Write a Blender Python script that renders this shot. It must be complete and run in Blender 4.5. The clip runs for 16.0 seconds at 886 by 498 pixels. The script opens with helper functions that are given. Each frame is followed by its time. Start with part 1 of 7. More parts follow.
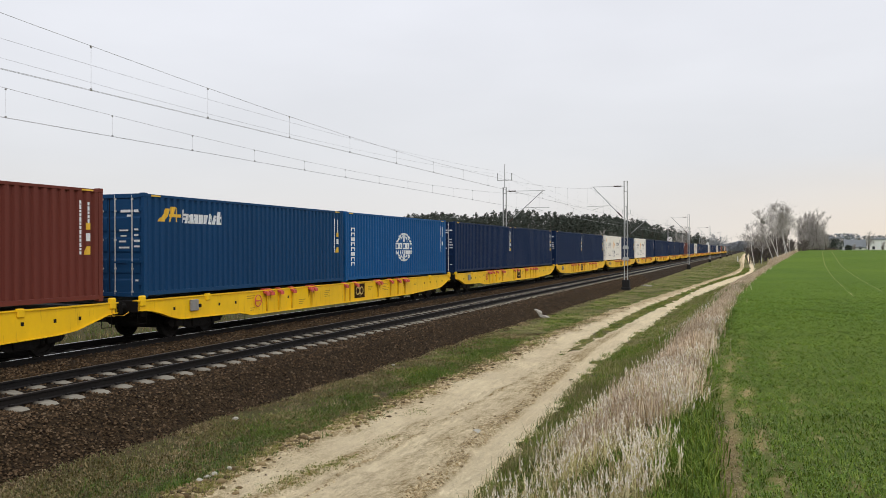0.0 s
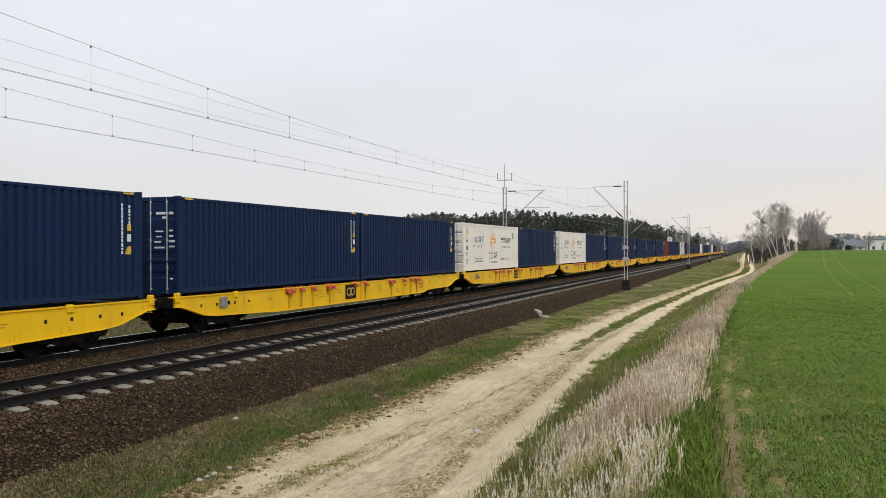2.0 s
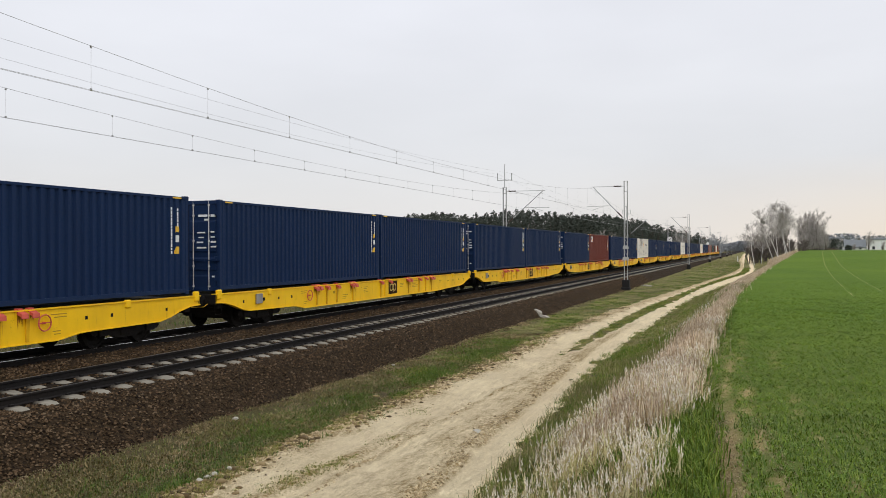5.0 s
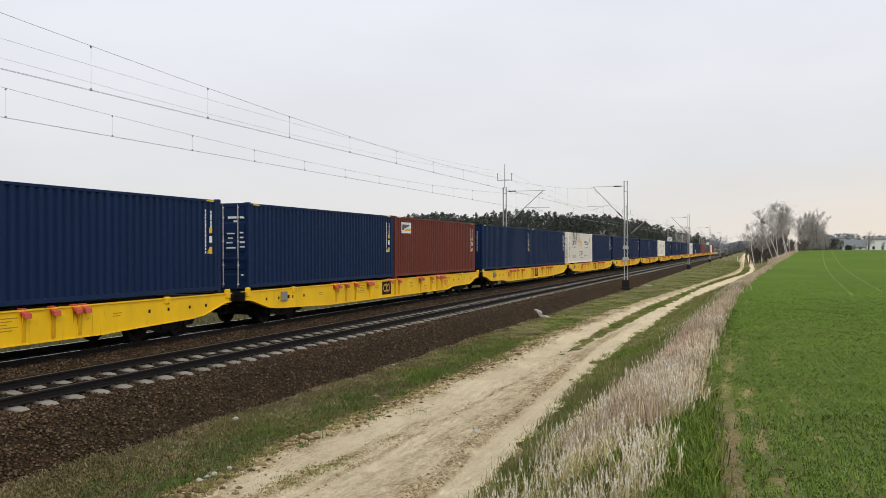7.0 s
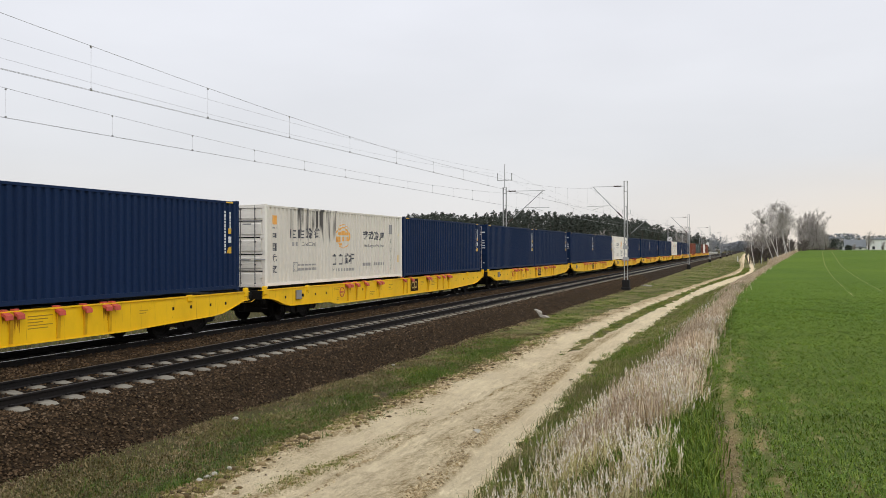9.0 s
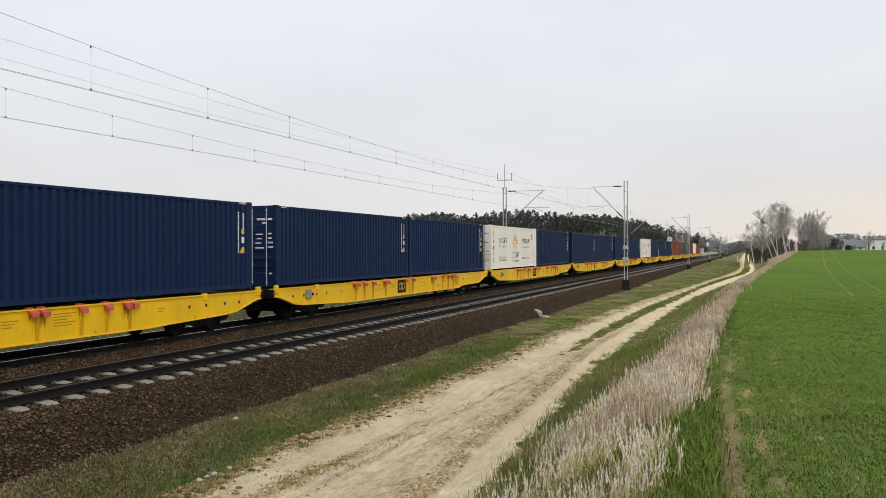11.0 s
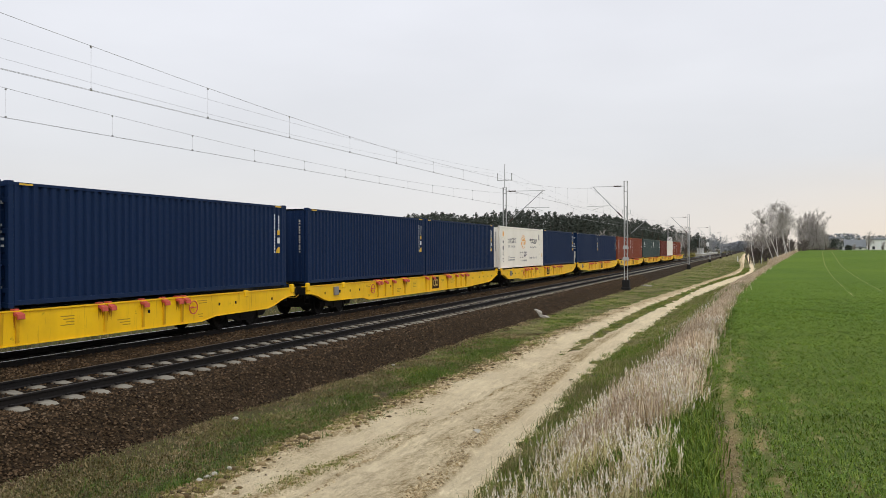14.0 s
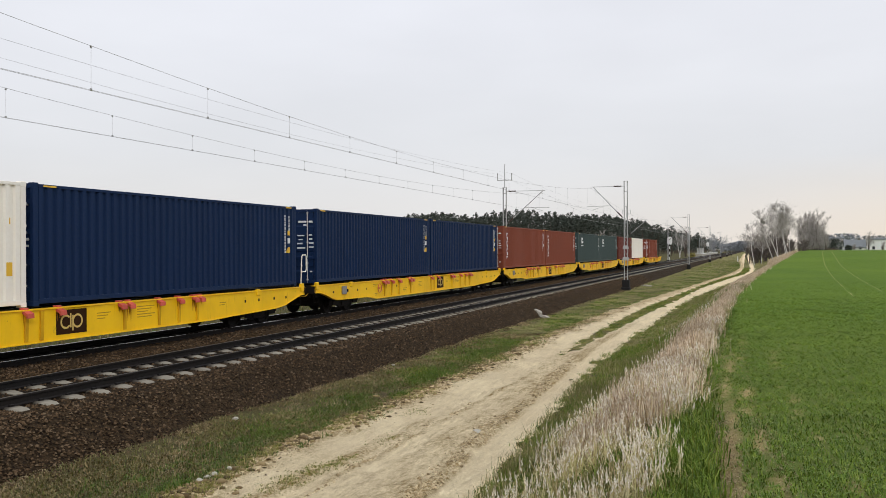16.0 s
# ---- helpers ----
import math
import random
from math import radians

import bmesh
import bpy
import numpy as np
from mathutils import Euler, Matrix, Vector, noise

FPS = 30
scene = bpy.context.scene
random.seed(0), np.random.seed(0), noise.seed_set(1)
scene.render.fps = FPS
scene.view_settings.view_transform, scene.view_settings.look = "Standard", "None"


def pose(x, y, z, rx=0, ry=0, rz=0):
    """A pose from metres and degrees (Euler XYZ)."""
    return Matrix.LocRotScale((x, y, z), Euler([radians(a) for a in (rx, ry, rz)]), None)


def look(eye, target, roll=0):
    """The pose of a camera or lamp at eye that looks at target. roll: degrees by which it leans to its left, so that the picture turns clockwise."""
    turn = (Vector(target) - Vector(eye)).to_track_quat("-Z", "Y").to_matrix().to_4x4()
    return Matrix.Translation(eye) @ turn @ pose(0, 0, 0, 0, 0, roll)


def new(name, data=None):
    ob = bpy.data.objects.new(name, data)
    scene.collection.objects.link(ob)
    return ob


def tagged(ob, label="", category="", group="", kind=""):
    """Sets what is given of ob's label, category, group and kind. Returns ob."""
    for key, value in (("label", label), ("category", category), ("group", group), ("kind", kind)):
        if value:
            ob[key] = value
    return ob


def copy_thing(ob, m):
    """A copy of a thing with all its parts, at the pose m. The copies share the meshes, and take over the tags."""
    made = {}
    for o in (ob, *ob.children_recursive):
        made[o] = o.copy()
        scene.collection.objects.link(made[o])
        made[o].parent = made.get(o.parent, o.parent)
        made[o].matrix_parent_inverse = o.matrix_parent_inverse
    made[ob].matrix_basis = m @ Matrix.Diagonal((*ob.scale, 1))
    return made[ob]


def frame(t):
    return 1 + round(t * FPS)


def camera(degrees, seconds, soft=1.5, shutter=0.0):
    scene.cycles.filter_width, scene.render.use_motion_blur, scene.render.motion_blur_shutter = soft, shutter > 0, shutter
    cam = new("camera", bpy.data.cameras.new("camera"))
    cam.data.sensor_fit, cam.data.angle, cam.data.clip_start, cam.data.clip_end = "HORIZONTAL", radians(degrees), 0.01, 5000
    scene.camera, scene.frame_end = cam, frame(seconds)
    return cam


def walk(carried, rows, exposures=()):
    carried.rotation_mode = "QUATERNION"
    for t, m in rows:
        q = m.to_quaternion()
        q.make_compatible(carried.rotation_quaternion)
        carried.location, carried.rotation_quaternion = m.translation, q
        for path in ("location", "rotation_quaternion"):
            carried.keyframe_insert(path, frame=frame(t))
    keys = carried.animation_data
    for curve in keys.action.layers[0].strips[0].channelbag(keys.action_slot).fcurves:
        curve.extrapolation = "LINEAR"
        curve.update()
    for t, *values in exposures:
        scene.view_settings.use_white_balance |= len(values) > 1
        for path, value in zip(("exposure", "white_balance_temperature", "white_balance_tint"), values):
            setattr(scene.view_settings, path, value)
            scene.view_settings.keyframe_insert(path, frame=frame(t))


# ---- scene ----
# ---------------------------------------------------------------- camera
cam = camera(54.694, 16.0, soft=0.85)
EYE = 2.523
CAM_POSE = pose(0, 0, EYE, 90.077, 0, 19.902) @ pose(0, 0, 0, 0, 0, -0.22)
walk(cam, [(0.0, CAM_POSE), (16.0, CAM_POSE)])

# ---------------------------------------------------------------- plan, metres; rail tops at z = 0
TRAIN_X = -16.95          # centre line of the far track, on which the train runs
NEAR_X = -12.95           # centre line of the near track
GAUGE = 1.505             # rail centre to rail centre
WAGON_PITCH = 26.15
FIRST_Y = 19.335           # container edge of the wagon numbered 0 at the start
TRAVEL = [(0.0, 0.0), (1.5, 38.09), (3.5, 89.11), (4.0, 101.95), (6.5, 165.0), (7.0, 177.87), (9.0, 229.14), (11.5, 293.45), (12.0, 306.2), (12.5, 319.04),
          (13.0, 331.2), (13.5, 344.1), (14.0, 356.9), (14.5, 369.97), (15.0, 382.7), (15.5, 395.5), (16.0, 408.49)]

# ---------------------------------------------------------------- world: an overcast sky, weak wide sun
SUN_ELEV, SUN_ROT = radians(40), radians(138)
world = bpy.data.worlds.new("overcast_sky")
scene.world = world
world.use_nodes = True


def world_nodes():
    nt = world.node_tree
    nt.nodes.clear()
    N = nt.nodes.new
    L = nt.links.new
    out, bg, bg2, mix = N("ShaderNodeOutputWorld"), N("ShaderNodeBackground"), N("ShaderNodeBackground"), N("ShaderNodeAddShader")
    sky = N("ShaderNodeTexSky")
    sky.sky_type = "NISHITA"
    sky.sun_disc = False
    sky.sun_elevation, sky.sun_rotation = SUN_ELEV, SUN_ROT
    sky.air_density, sky.dust_density = 1.0, 3.0
    bg2.inputs[1].default_value = 0.01
    L(sky.outputs[0], bg2.inputs[0])
    geo = N("ShaderNodeTexCoord")
    sep = N("ShaderNodeSeparateXYZ")
    L(geo.outputs["Generated"], sep.inputs[0])
    # brighter towards the zenith, as under a closed cloud cover
    ramp = N("ShaderNodeValToRGB")
    e = ramp.color_ramp.elements
    e[0].position, e[0].color = 0.0, (0.735, 0.72, 0.71, 1)
    e[1].position, e[1].color = 1.0, (1.25, 1.28, 1.36, 1)
    for q, c in ((0.05, (0.74, 0.73, 0.73)), (0.11, (0.735, 0.74, 0.765)), (0.28, (0.79, 0.80, 0.85))):
        el = e.new(q)
        el.color = (*c, 1)
    L(sep.outputs[2], ramp.inputs[0])
    # soft cloud structure
    mp = N("ShaderNodeMapping")
    mp.inputs["Scale"].default_value = (1.4, 1.4, 5.0)
    no = N("ShaderNodeTexNoise")
    no.inputs["Scale"].default_value = 1.8
    no.inputs["Detail"].default_value = 4
    L(geo.outputs["Generated"], mp.inputs[0])
    L(mp.outputs[0], no.inputs[0])
    cr = N("ShaderNodeMapRange")
    cr.inputs["From Min"].default_value, cr.inputs["From Max"].default_value = 0.3, 0.7
    cr.inputs["To Min"].default_value, cr.inputs["To Max"].default_value = 0.96, 1.05
    L(no.outputs[0], cr.inputs[0])
    mul = N("ShaderNodeMix")
    mul.data_type, mul.blend_type = "RGBA", "MULTIPLY"
    mul.inputs[0].default_value = 1.0
    L(ramp.outputs[0], mul.inputs[6])
    L(cr.outputs[0], mul.inputs[7])
    # a warmer, brighter band low over the open side of the land
    low = N("ShaderNodeMapRange")
    low.inputs["From Min"].default_value, low.inputs["From Max"].default_value = 0.10, 0.0
    L(sep.outputs[2], low.inputs[0])
    east = N("ShaderNodeMapRange")
    east.inputs["From Min"].default_value, east.inputs["From Max"].default_value = -0.22, 0.2
    L(sep.outputs[0], east.inputs[0])
    both = N("ShaderNodeMath")
    both.operation = "MULTIPLY"
    L(low.outputs[0], both.inputs[0])
    L(east.outputs[0], both.inputs[1])
    warm = N("ShaderNodeMix")
    warm.data_type = "RGBA"
    L(both.outputs[0], warm.inputs[0])
    L(mul.outputs[2], warm.inputs[6])
    warm.inputs[7].default_value = (0.88, 0.76, 0.62, 1)
    L(warm.outputs[2], bg.inputs[0])
    bg.inputs[1].default_value = 1.0
    L(bg.outputs[0], mix.inputs[0])
    L(bg2.outputs[0], mix.inputs[1])
    L(mix.outputs[0], out.inputs[0])


world_nodes()
sun = new("sun", bpy.data.lights.new("sun", "SUN"))
sun.data.energy, sun.data.angle, sun.data.color = 0.7, radians(25), (1.0, 0.96, 0.9)
sun.matrix_world = look((66, -73, 83), (0, 0, 0))
scene.view_settings.exposure = 0.0

# ---------------------------------------------------------------- materials


class Mat:
    """A node material, built up step by step."""

    def __init__(self, name, rough=0.6, metal=0.0, spec=0.5):
        self.m = bpy.data.materials.new(name)
        self.m.use_nodes = True
        self.nt = self.m.node_tree
        self.b = self.nt.nodes["Principled BSDF"]
        self.b.inputs["Roughness"].default_value = rough
        self.b.inputs["Metallic"].default_value = metal
        self.b.inputs["Specular IOR Level"].default_value = spec
        self.co = None

    def n(self, kind, **kw):
        node = self.nt.nodes.new("ShaderNode" + kind)
        for k, v in kw.items():
            node.inputs[k.replace("_", " ")].default_value = v
        return node

    def link(self, a, b):
        self.nt.links.new(a, b)

    def coords(self, scale=(1, 1, 1), shift=True):
        tc = self.n("TexCoord")
        mp = self.n("Mapping", Scale=scale)
        self.link(tc.outputs["Object"], mp.inputs[0])
        if shift:
            oi = self.n("ObjectInfo")
            mu = self.n("Math")
            mu.operation = "MULTIPLY"
            mu.inputs[1].default_value = 57.0
            self.link(oi.outputs["Random"], mu.inputs[0])
            self.link(mu.outputs[0], mp.inputs["Location"])
        return mp.outputs[0]

    def noise(self, scale, detail=4, rough=0.55, stretch=(1, 1, 1), shift=True):
        no = self.n("TexNoise", Scale=scale, Detail=detail, Roughness=rough)
        self.link(self.coords(stretch, shift), no.inputs[0])
        return no.outputs[0]

    def span(self, val, a, b, c=0.0, d=1.0):
        r = self.n("MapRange", From_Min=a, From_Max=b, To_Min=c, To_Max=d)
        self.link(val, r.inputs[0])
        return r.outputs[0]

    def math(self, op, a, b):
        q = self.n("Math")
        q.operation = op
        for i, v in enumerate((a, b)):
            if isinstance(v, (int, float)):
                q.inputs[i].default_value = v
            else:
                self.link(v, q.inputs[i])
        return q.outputs[0]

    def mix(self, f, a, b, how="MIX"):
        q = self.n("Mix")
        q.data_type, q.blend_type = "RGBA", how
        for sock, v in ((q.inputs[0], f), (q.inputs[6], a), (q.inputs[7], b)):
            if isinstance(v, (int, float)):
                sock.default_value = v
            elif isinstance(v, tuple):
                sock.default_value = (*v[:3], 1)
            else:
                self.link(v, sock)
        return q.outputs[2]

    def base(self, c):
        if isinstance(c, tuple):
            self.b.inputs["Base Color"].default_value = (*c, 1)
        else:
            self.link(c, self.b.inputs["Base Color"])
        return self

    def rough(self, v):
        self.link(v, self.b.inputs["Roughness"])
        return self

    def bump(self, h, strength=0.3, dist=0.02):
        q = self.n("Bump", Strength=strength, Distance=dist)
        self.link(h, q.inputs["Height"])
        self.link(q.outputs[0], self.b.inputs["Normal"])
        return self


def worn(name, col, dirt=(0.05, 0.045, 0.04), rough=0.5, metal=0.0, amount=0.35, scale=1.0, stretch=(1, 1, 0.25), spec=0.5, bump=0.1):
    """Painted or plain surface with broad stains, fine grain and streaks."""
    m = Mat(name, rough, metal, spec)
    big = m.span(m.noise(0.8 * scale, 5, 0.6, stretch), 0.35, 0.75)
    fine = m.span(m.noise(14 * scale, 3, 0.6), 0.35, 0.75)
    tint = m.mix(m.math("MULTIPLY", fine, 0.25), col, tuple(min(1, c * 1.25 + 0.003) for c in col))
    m.base(m.mix(m.math("MULTIPLY", big, amount), tint, dirt))
    m.rough(m.span(fine, 0, 1, max(0.05, rough - 0.1), min(1, rough + 0.15)))
    m.bump(fine, bump, 0.004)
    return m.m


def leafy(name, cols, rough=0.6, through_light=0.0):
    """Colours that differ from blade to blade."""
    m = Mat(name, rough, 0, 0.25)
    g = m.n("NewGeometry")
    r = m.n("ValToRGB")
    e = r.color_ramp.elements
    e[0].color, e[1].color = (*cols[0], 1), (*cols[-1], 1)
    for i, c in enumerate(cols[1:-1]):
        e.new((i + 1) / (len(cols) - 1)).color = (*c, 1)
    m.link(g.outputs["Random Per Island"], r.inputs[0])
    big = m.span(m.noise(0.35, 3, shift=False), 0.3, 0.7, 0.75, 1.2)
    m.base(m.mix(1.0, r.outputs[0], big, "MULTIPLY"))
    return m.m


def paint(name, col, amount=0.3, rough=0.6, dark=0.55):
    """Container paint: sun-faded, scuffed and streaked, in shades of its own colour."""
    return worn(name, col, tuple(q * dark + 0.002 for q in col), rough=rough, amount=amount, stretch=(1, 1, 0.2), spec=0.15)


NAVY = paint("navy_container_paint", (0.0056, 0.0205, 0.0680))
BLUE_DEEP = paint("deep_blue_container_paint", (0.0065, 0.048, 0.132))
BLUE_BRIGHT = paint("bright_blue_container_paint", (0.008, 0.085, 0.25))
REDBROWN = paint("oxide_red_container_paint", (0.145, 0.036, 0.026))
RUST_RED = paint("rust_red_container_paint", (0.22, 0.058, 0.032))
CREAM = worn("cream_white_container_paint", (0.86, 0.82, 0.74), (0.50, 0.45, 0.38), rough=0.5, amount=0.18, spec=0.25)
GREYGREEN = paint("grey_green_container_paint", (0.050, 0.076, 0.074))


def wagon_paint():
    """Yellow paint with brown grime, short rust runs and dark scuffs."""
    m = Mat("yellow_wagon_paint", 0.45, 0, 0.3)
    fine = m.span(m.noise(14, 3, 0.6), 0.35, 0.75)
    big = m.span(m.noise(0.9, 5, 0.65, (1, 1, 0.5)), 0.40, 0.75)
    run = m.span(m.noise(1.0, 4, 0.7, (1, 9, 0.8)), 0.60, 0.72)
    scuff = m.span(m.noise(3.0, 6, 0.75), 0.64, 0.72)
    c = m.mix(m.math("MULTIPLY", fine, 0.25), (0.92, 0.55, 0.004), (1.0, 0.66, 0.012))
    c = m.mix(m.math("MULTIPLY", big, 0.28), c, (0.36, 0.16, 0.012))
    c = m.mix(m.math("MULTIPLY", run, 0.45), c, (0.26, 0.085, 0.015))
    c = m.mix(m.math("MULTIPLY", scuff, 0.6), c, (0.09, 0.045, 0.018))
    m.base(c)
    m.rough(m.span(fine, 0, 1, 0.38, 0.6))
    m.bump(fine, 0.1, 0.004)
    return m.m


YELLOW = wagon_paint()
RUST_AND_SHADE = worn("brown_rust_and_lock_shade", (0.30, 0.11, 0.014), (0.60, 0.30, 0.01), rough=0.7, amount=0.8, scale=6, stretch=(1, 2, 0.5), spec=0.1)
# rib yellow, browned for the ribs' shade as well as rust smears
RUSTY_SHADED_YELLOW = worn("rust_and_shade_streaked_yellow", (0.82, 0.46, 0.008), (0.16, 0.05, 0.012), rough=0.6, amount=0.75, scale=3, stretch=(1, 1, 0.3), spec=0.2)
LOCK_RED = worn("salmon_red_lock_paint", (0.62, 0.10, 0.07), (0.14, 0.035, 0.02), rough=0.5, amount=0.45, scale=4, spec=0.3)
DARK_STEEL = worn("grimy_black_steel", (0.008, 0.0075, 0.007), (0.018, 0.013, 0.010), rough=0.75, amount=0.5, spec=0.15)
DOOR_ROD = worn("dull_dark_zinc_rod", (0.14, 0.14, 0.14), (0.08, 0.075, 0.07), rough=0.5, amount=0.3, spec=0.3)
ROD = worn("pale_zinc_plated_rod", (0.60, 0.60, 0.58), (0.36, 0.34, 0.32), rough=0.45, metal=0.2, amount=0.3, spec=0.4)
GALV = worn("dull_galvanised_steel", (0.44, 0.45, 0.45), (0.26, 0.25, 0.23), rough=0.55, metal=0.1, amount=0.4, spec=0.3)
WHITE_MARK = worn("white_marking_paint", (0.72, 0.74, 0.76), (0.4, 0.4, 0.4), rough=0.5, amount=0.2)
YELLOW_MARK = worn("yellow_marking_film", (0.75, 0.45, 0.03), rough=0.5, amount=0.1)
ORANGE_MARK = worn("orange_marking_film", (0.82, 0.43, 0.10), rough=0.5, amount=0.1)
GREY_MARK = worn("grey_lettering", (0.07, 0.07, 0.085), rough=0.5, amount=0.1)
MID_MARK = worn("mid_grey_lettering", (0.20, 0.195, 0.20), rough=0.5, amount=0.1)
PALE_MARK = worn("pale_grey_lettering", (0.33, 0.32, 0.31), rough=0.5, amount=0.1)
BROWN_MARK = worn("dark_brown_panel_paint", (0.034, 0.015, 0.006), (0.03, 0.014, 0.006), rough=0.7, amount=0.1, spec=0.05)
LOGO_MARK = worn("cream_yellow_emblem_paint", (0.62, 0.43, 0.13), rough=0.6, amount=0.15, spec=0.2)
BOX_GREY = worn("rust_stained_grey_box_paint", (0.27, 0.265, 0.255), (0.12, 0.08, 0.05), rough=0.7, amount=0.5, scale=3, spec=0.2)
FADED_MARK = worn("faded_brown_lettering", (0.42, 0.24, 0.02), rough=0.5, amount=0.2, spec=0.2)
RAIL_RUST = worn("brown_rusted_rail_side", (0.011, 0.0102, 0.0100), (0.020, 0.015, 0.012), rough=0.8, amount=0.5, stretch=(1, 0.3, 1), spec=0.15)
RAIL_HEAD = worn("polished_rail_head", (0.62, 0.62, 0.63), (0.4, 0.38, 0.36), rough=0.22, metal=1.0, amount=0.2, stretch=(1, 0.1, 1), bump=0.0)
RAIL_DULL = worn("dull_rail_head", (0.055, 0.052, 0.05), (0.03, 0.026, 0.024), rough=0.5, metal=0.4, amount=0.3, stretch=(1, 0.1, 1), bump=0.0)
CONCRETE = worn("weathered_concrete", (0.215, 0.195, 0.152), (0.065, 0.052, 0.036), rough=0.9, amount=0.7, scale=2.5, stretch=(1, 1, 1), bump=0.3, spec=0.2)
FOOT_CONC = worn("dark_stained_concrete", (0.018, 0.017, 0.017), (0.015, 0.014, 0.013), rough=0.9, amount=0.5, scale=2, spec=0.2)
# sleepers under the train: its shade and oily grime in one dark colour
OILY_SHADED_CONC = worn("shade_and_oil_dark_concrete", (0.045, 0.038, 0.03), (0.02, 0.016, 0.013), rough=0.85, amount=0.5, scale=2, spec=0.2)
PALE_CONC = worn("pale_broken_concrete", (0.42, 0.40, 0.34), (0.2, 0.17, 0.13), rough=0.9, amount=0.4, scale=3, spec=0.2)
WIRE = worn("weathered_copper_wire", (0.36, 0.36, 0.36), (0.22, 0.22, 0.22), rough=0.6, amount=0.3, spec=0.3)
INSUL = worn("brown_insulator_glaze", (0.06, 0.03, 0.02), rough=0.3, amount=0.2)
RENDER_W = worn("white_render", (0.74, 0.74, 0.73), (0.5, 0.48, 0.45), rough=0.8, amount=0.3)
ROOF_GREY = worn("grey_roof_sheet", (0.16, 0.175, 0.185), (0.09, 0.09, 0.09), rough=0.7, amount=0.4)
GLASS_DARK = worn("dark_window_glass", (0.02, 0.024, 0.03), rough=0.1, amount=0.1)


def ballast_mat():
    m = Mat("brown_stone_with_gap_shade", 0.95, 0, 0.08)
    v = m.n("TexVoronoi", Scale=22.0)
    m.link(m.coords(shift=False), v.inputs[0])
    bright = m.n("SeparateColor")
    m.link(v.outputs["Color"], bright.inputs[0])
    # very dark browns: the shade between loose stones is in the bed colour
    c = m.mix(bright.outputs[0], (0.008, 0.0055, 0.003), (0.060, 0.040, 0.0215))
    big = m.span(m.noise(0.35, 4, shift=False), 0.3, 0.7)
    c = m.mix(m.math("MULTIPLY", big, 0.45), c, (0.028, 0.018, 0.010))
    # darkening between the rails: painted shade along with oily grime
    at = m.n("Attribute")
    at.attribute_name = "oil"
    m.base(m.mix(at.outputs["Fac"], c, (0.010, 0.008, 0.006)))
    m.bump(v.outputs["Distance"], 0.9, 0.05)
    return m.m


def stone_mat():
    m = Mat("brown_ballast_stones", 0.95, 0, 0.08)
    g = m.n("NewGeometry")
    r = m.n("ValToRGB")
    e = r.color_ramp.elements
    e[0].color, e[1].color = (0.007, 0.0046, 0.0026, 1), (0.135, 0.097, 0.060, 1)
    e.new(0.42).color = (0.056, 0.0355, 0.019, 1)
    e.new(0.8).color = (0.105, 0.067, 0.037, 1)
    m.link(g.outputs["Random Per Island"], r.inputs[0])
    m.base(r.outputs[0])
    return m.m


def sleeper_mat():
    """Weathered concrete, darkened beside both rails by rust stains and the rails' painted shade."""
    m = Mat("sleeper_concrete", 0.9, 0, 0.2)
    sp = m.n("SeparateXYZ")
    m.link(m.n("TexCoord").outputs["Object"], sp.inputs[0])
    away = m.math("ABSOLUTE", m.math("SUBTRACT", m.math("ABSOLUTE", sp.outputs[0], 0.0), 0.76), 0.0)
    stain_and_shade = m.span(m.math("ADD", away, m.math("MULTIPLY", m.noise(9, 4, 0.6), 0.12)), 0.34, 0.19)
    big = m.span(m.noise(2.0, 5, 0.6), 0.35, 0.75)
    fine = m.span(m.noise(35, 3, 0.6), 0.35, 0.75)
    c = m.mix(m.math("MULTIPLY", fine, 0.3), (0.235, 0.215, 0.172), (0.31, 0.285, 0.23))
    c = m.mix(m.math("MULTIPLY", big, 0.55), c, (0.085, 0.068, 0.048))
    m.base(m.mix(m.math("MULTIPLY", stain_and_shade, 0.85), c, (0.02, 0.015, 0.011)))
    m.bump(fine, 0.3, 0.004)
    return m.m


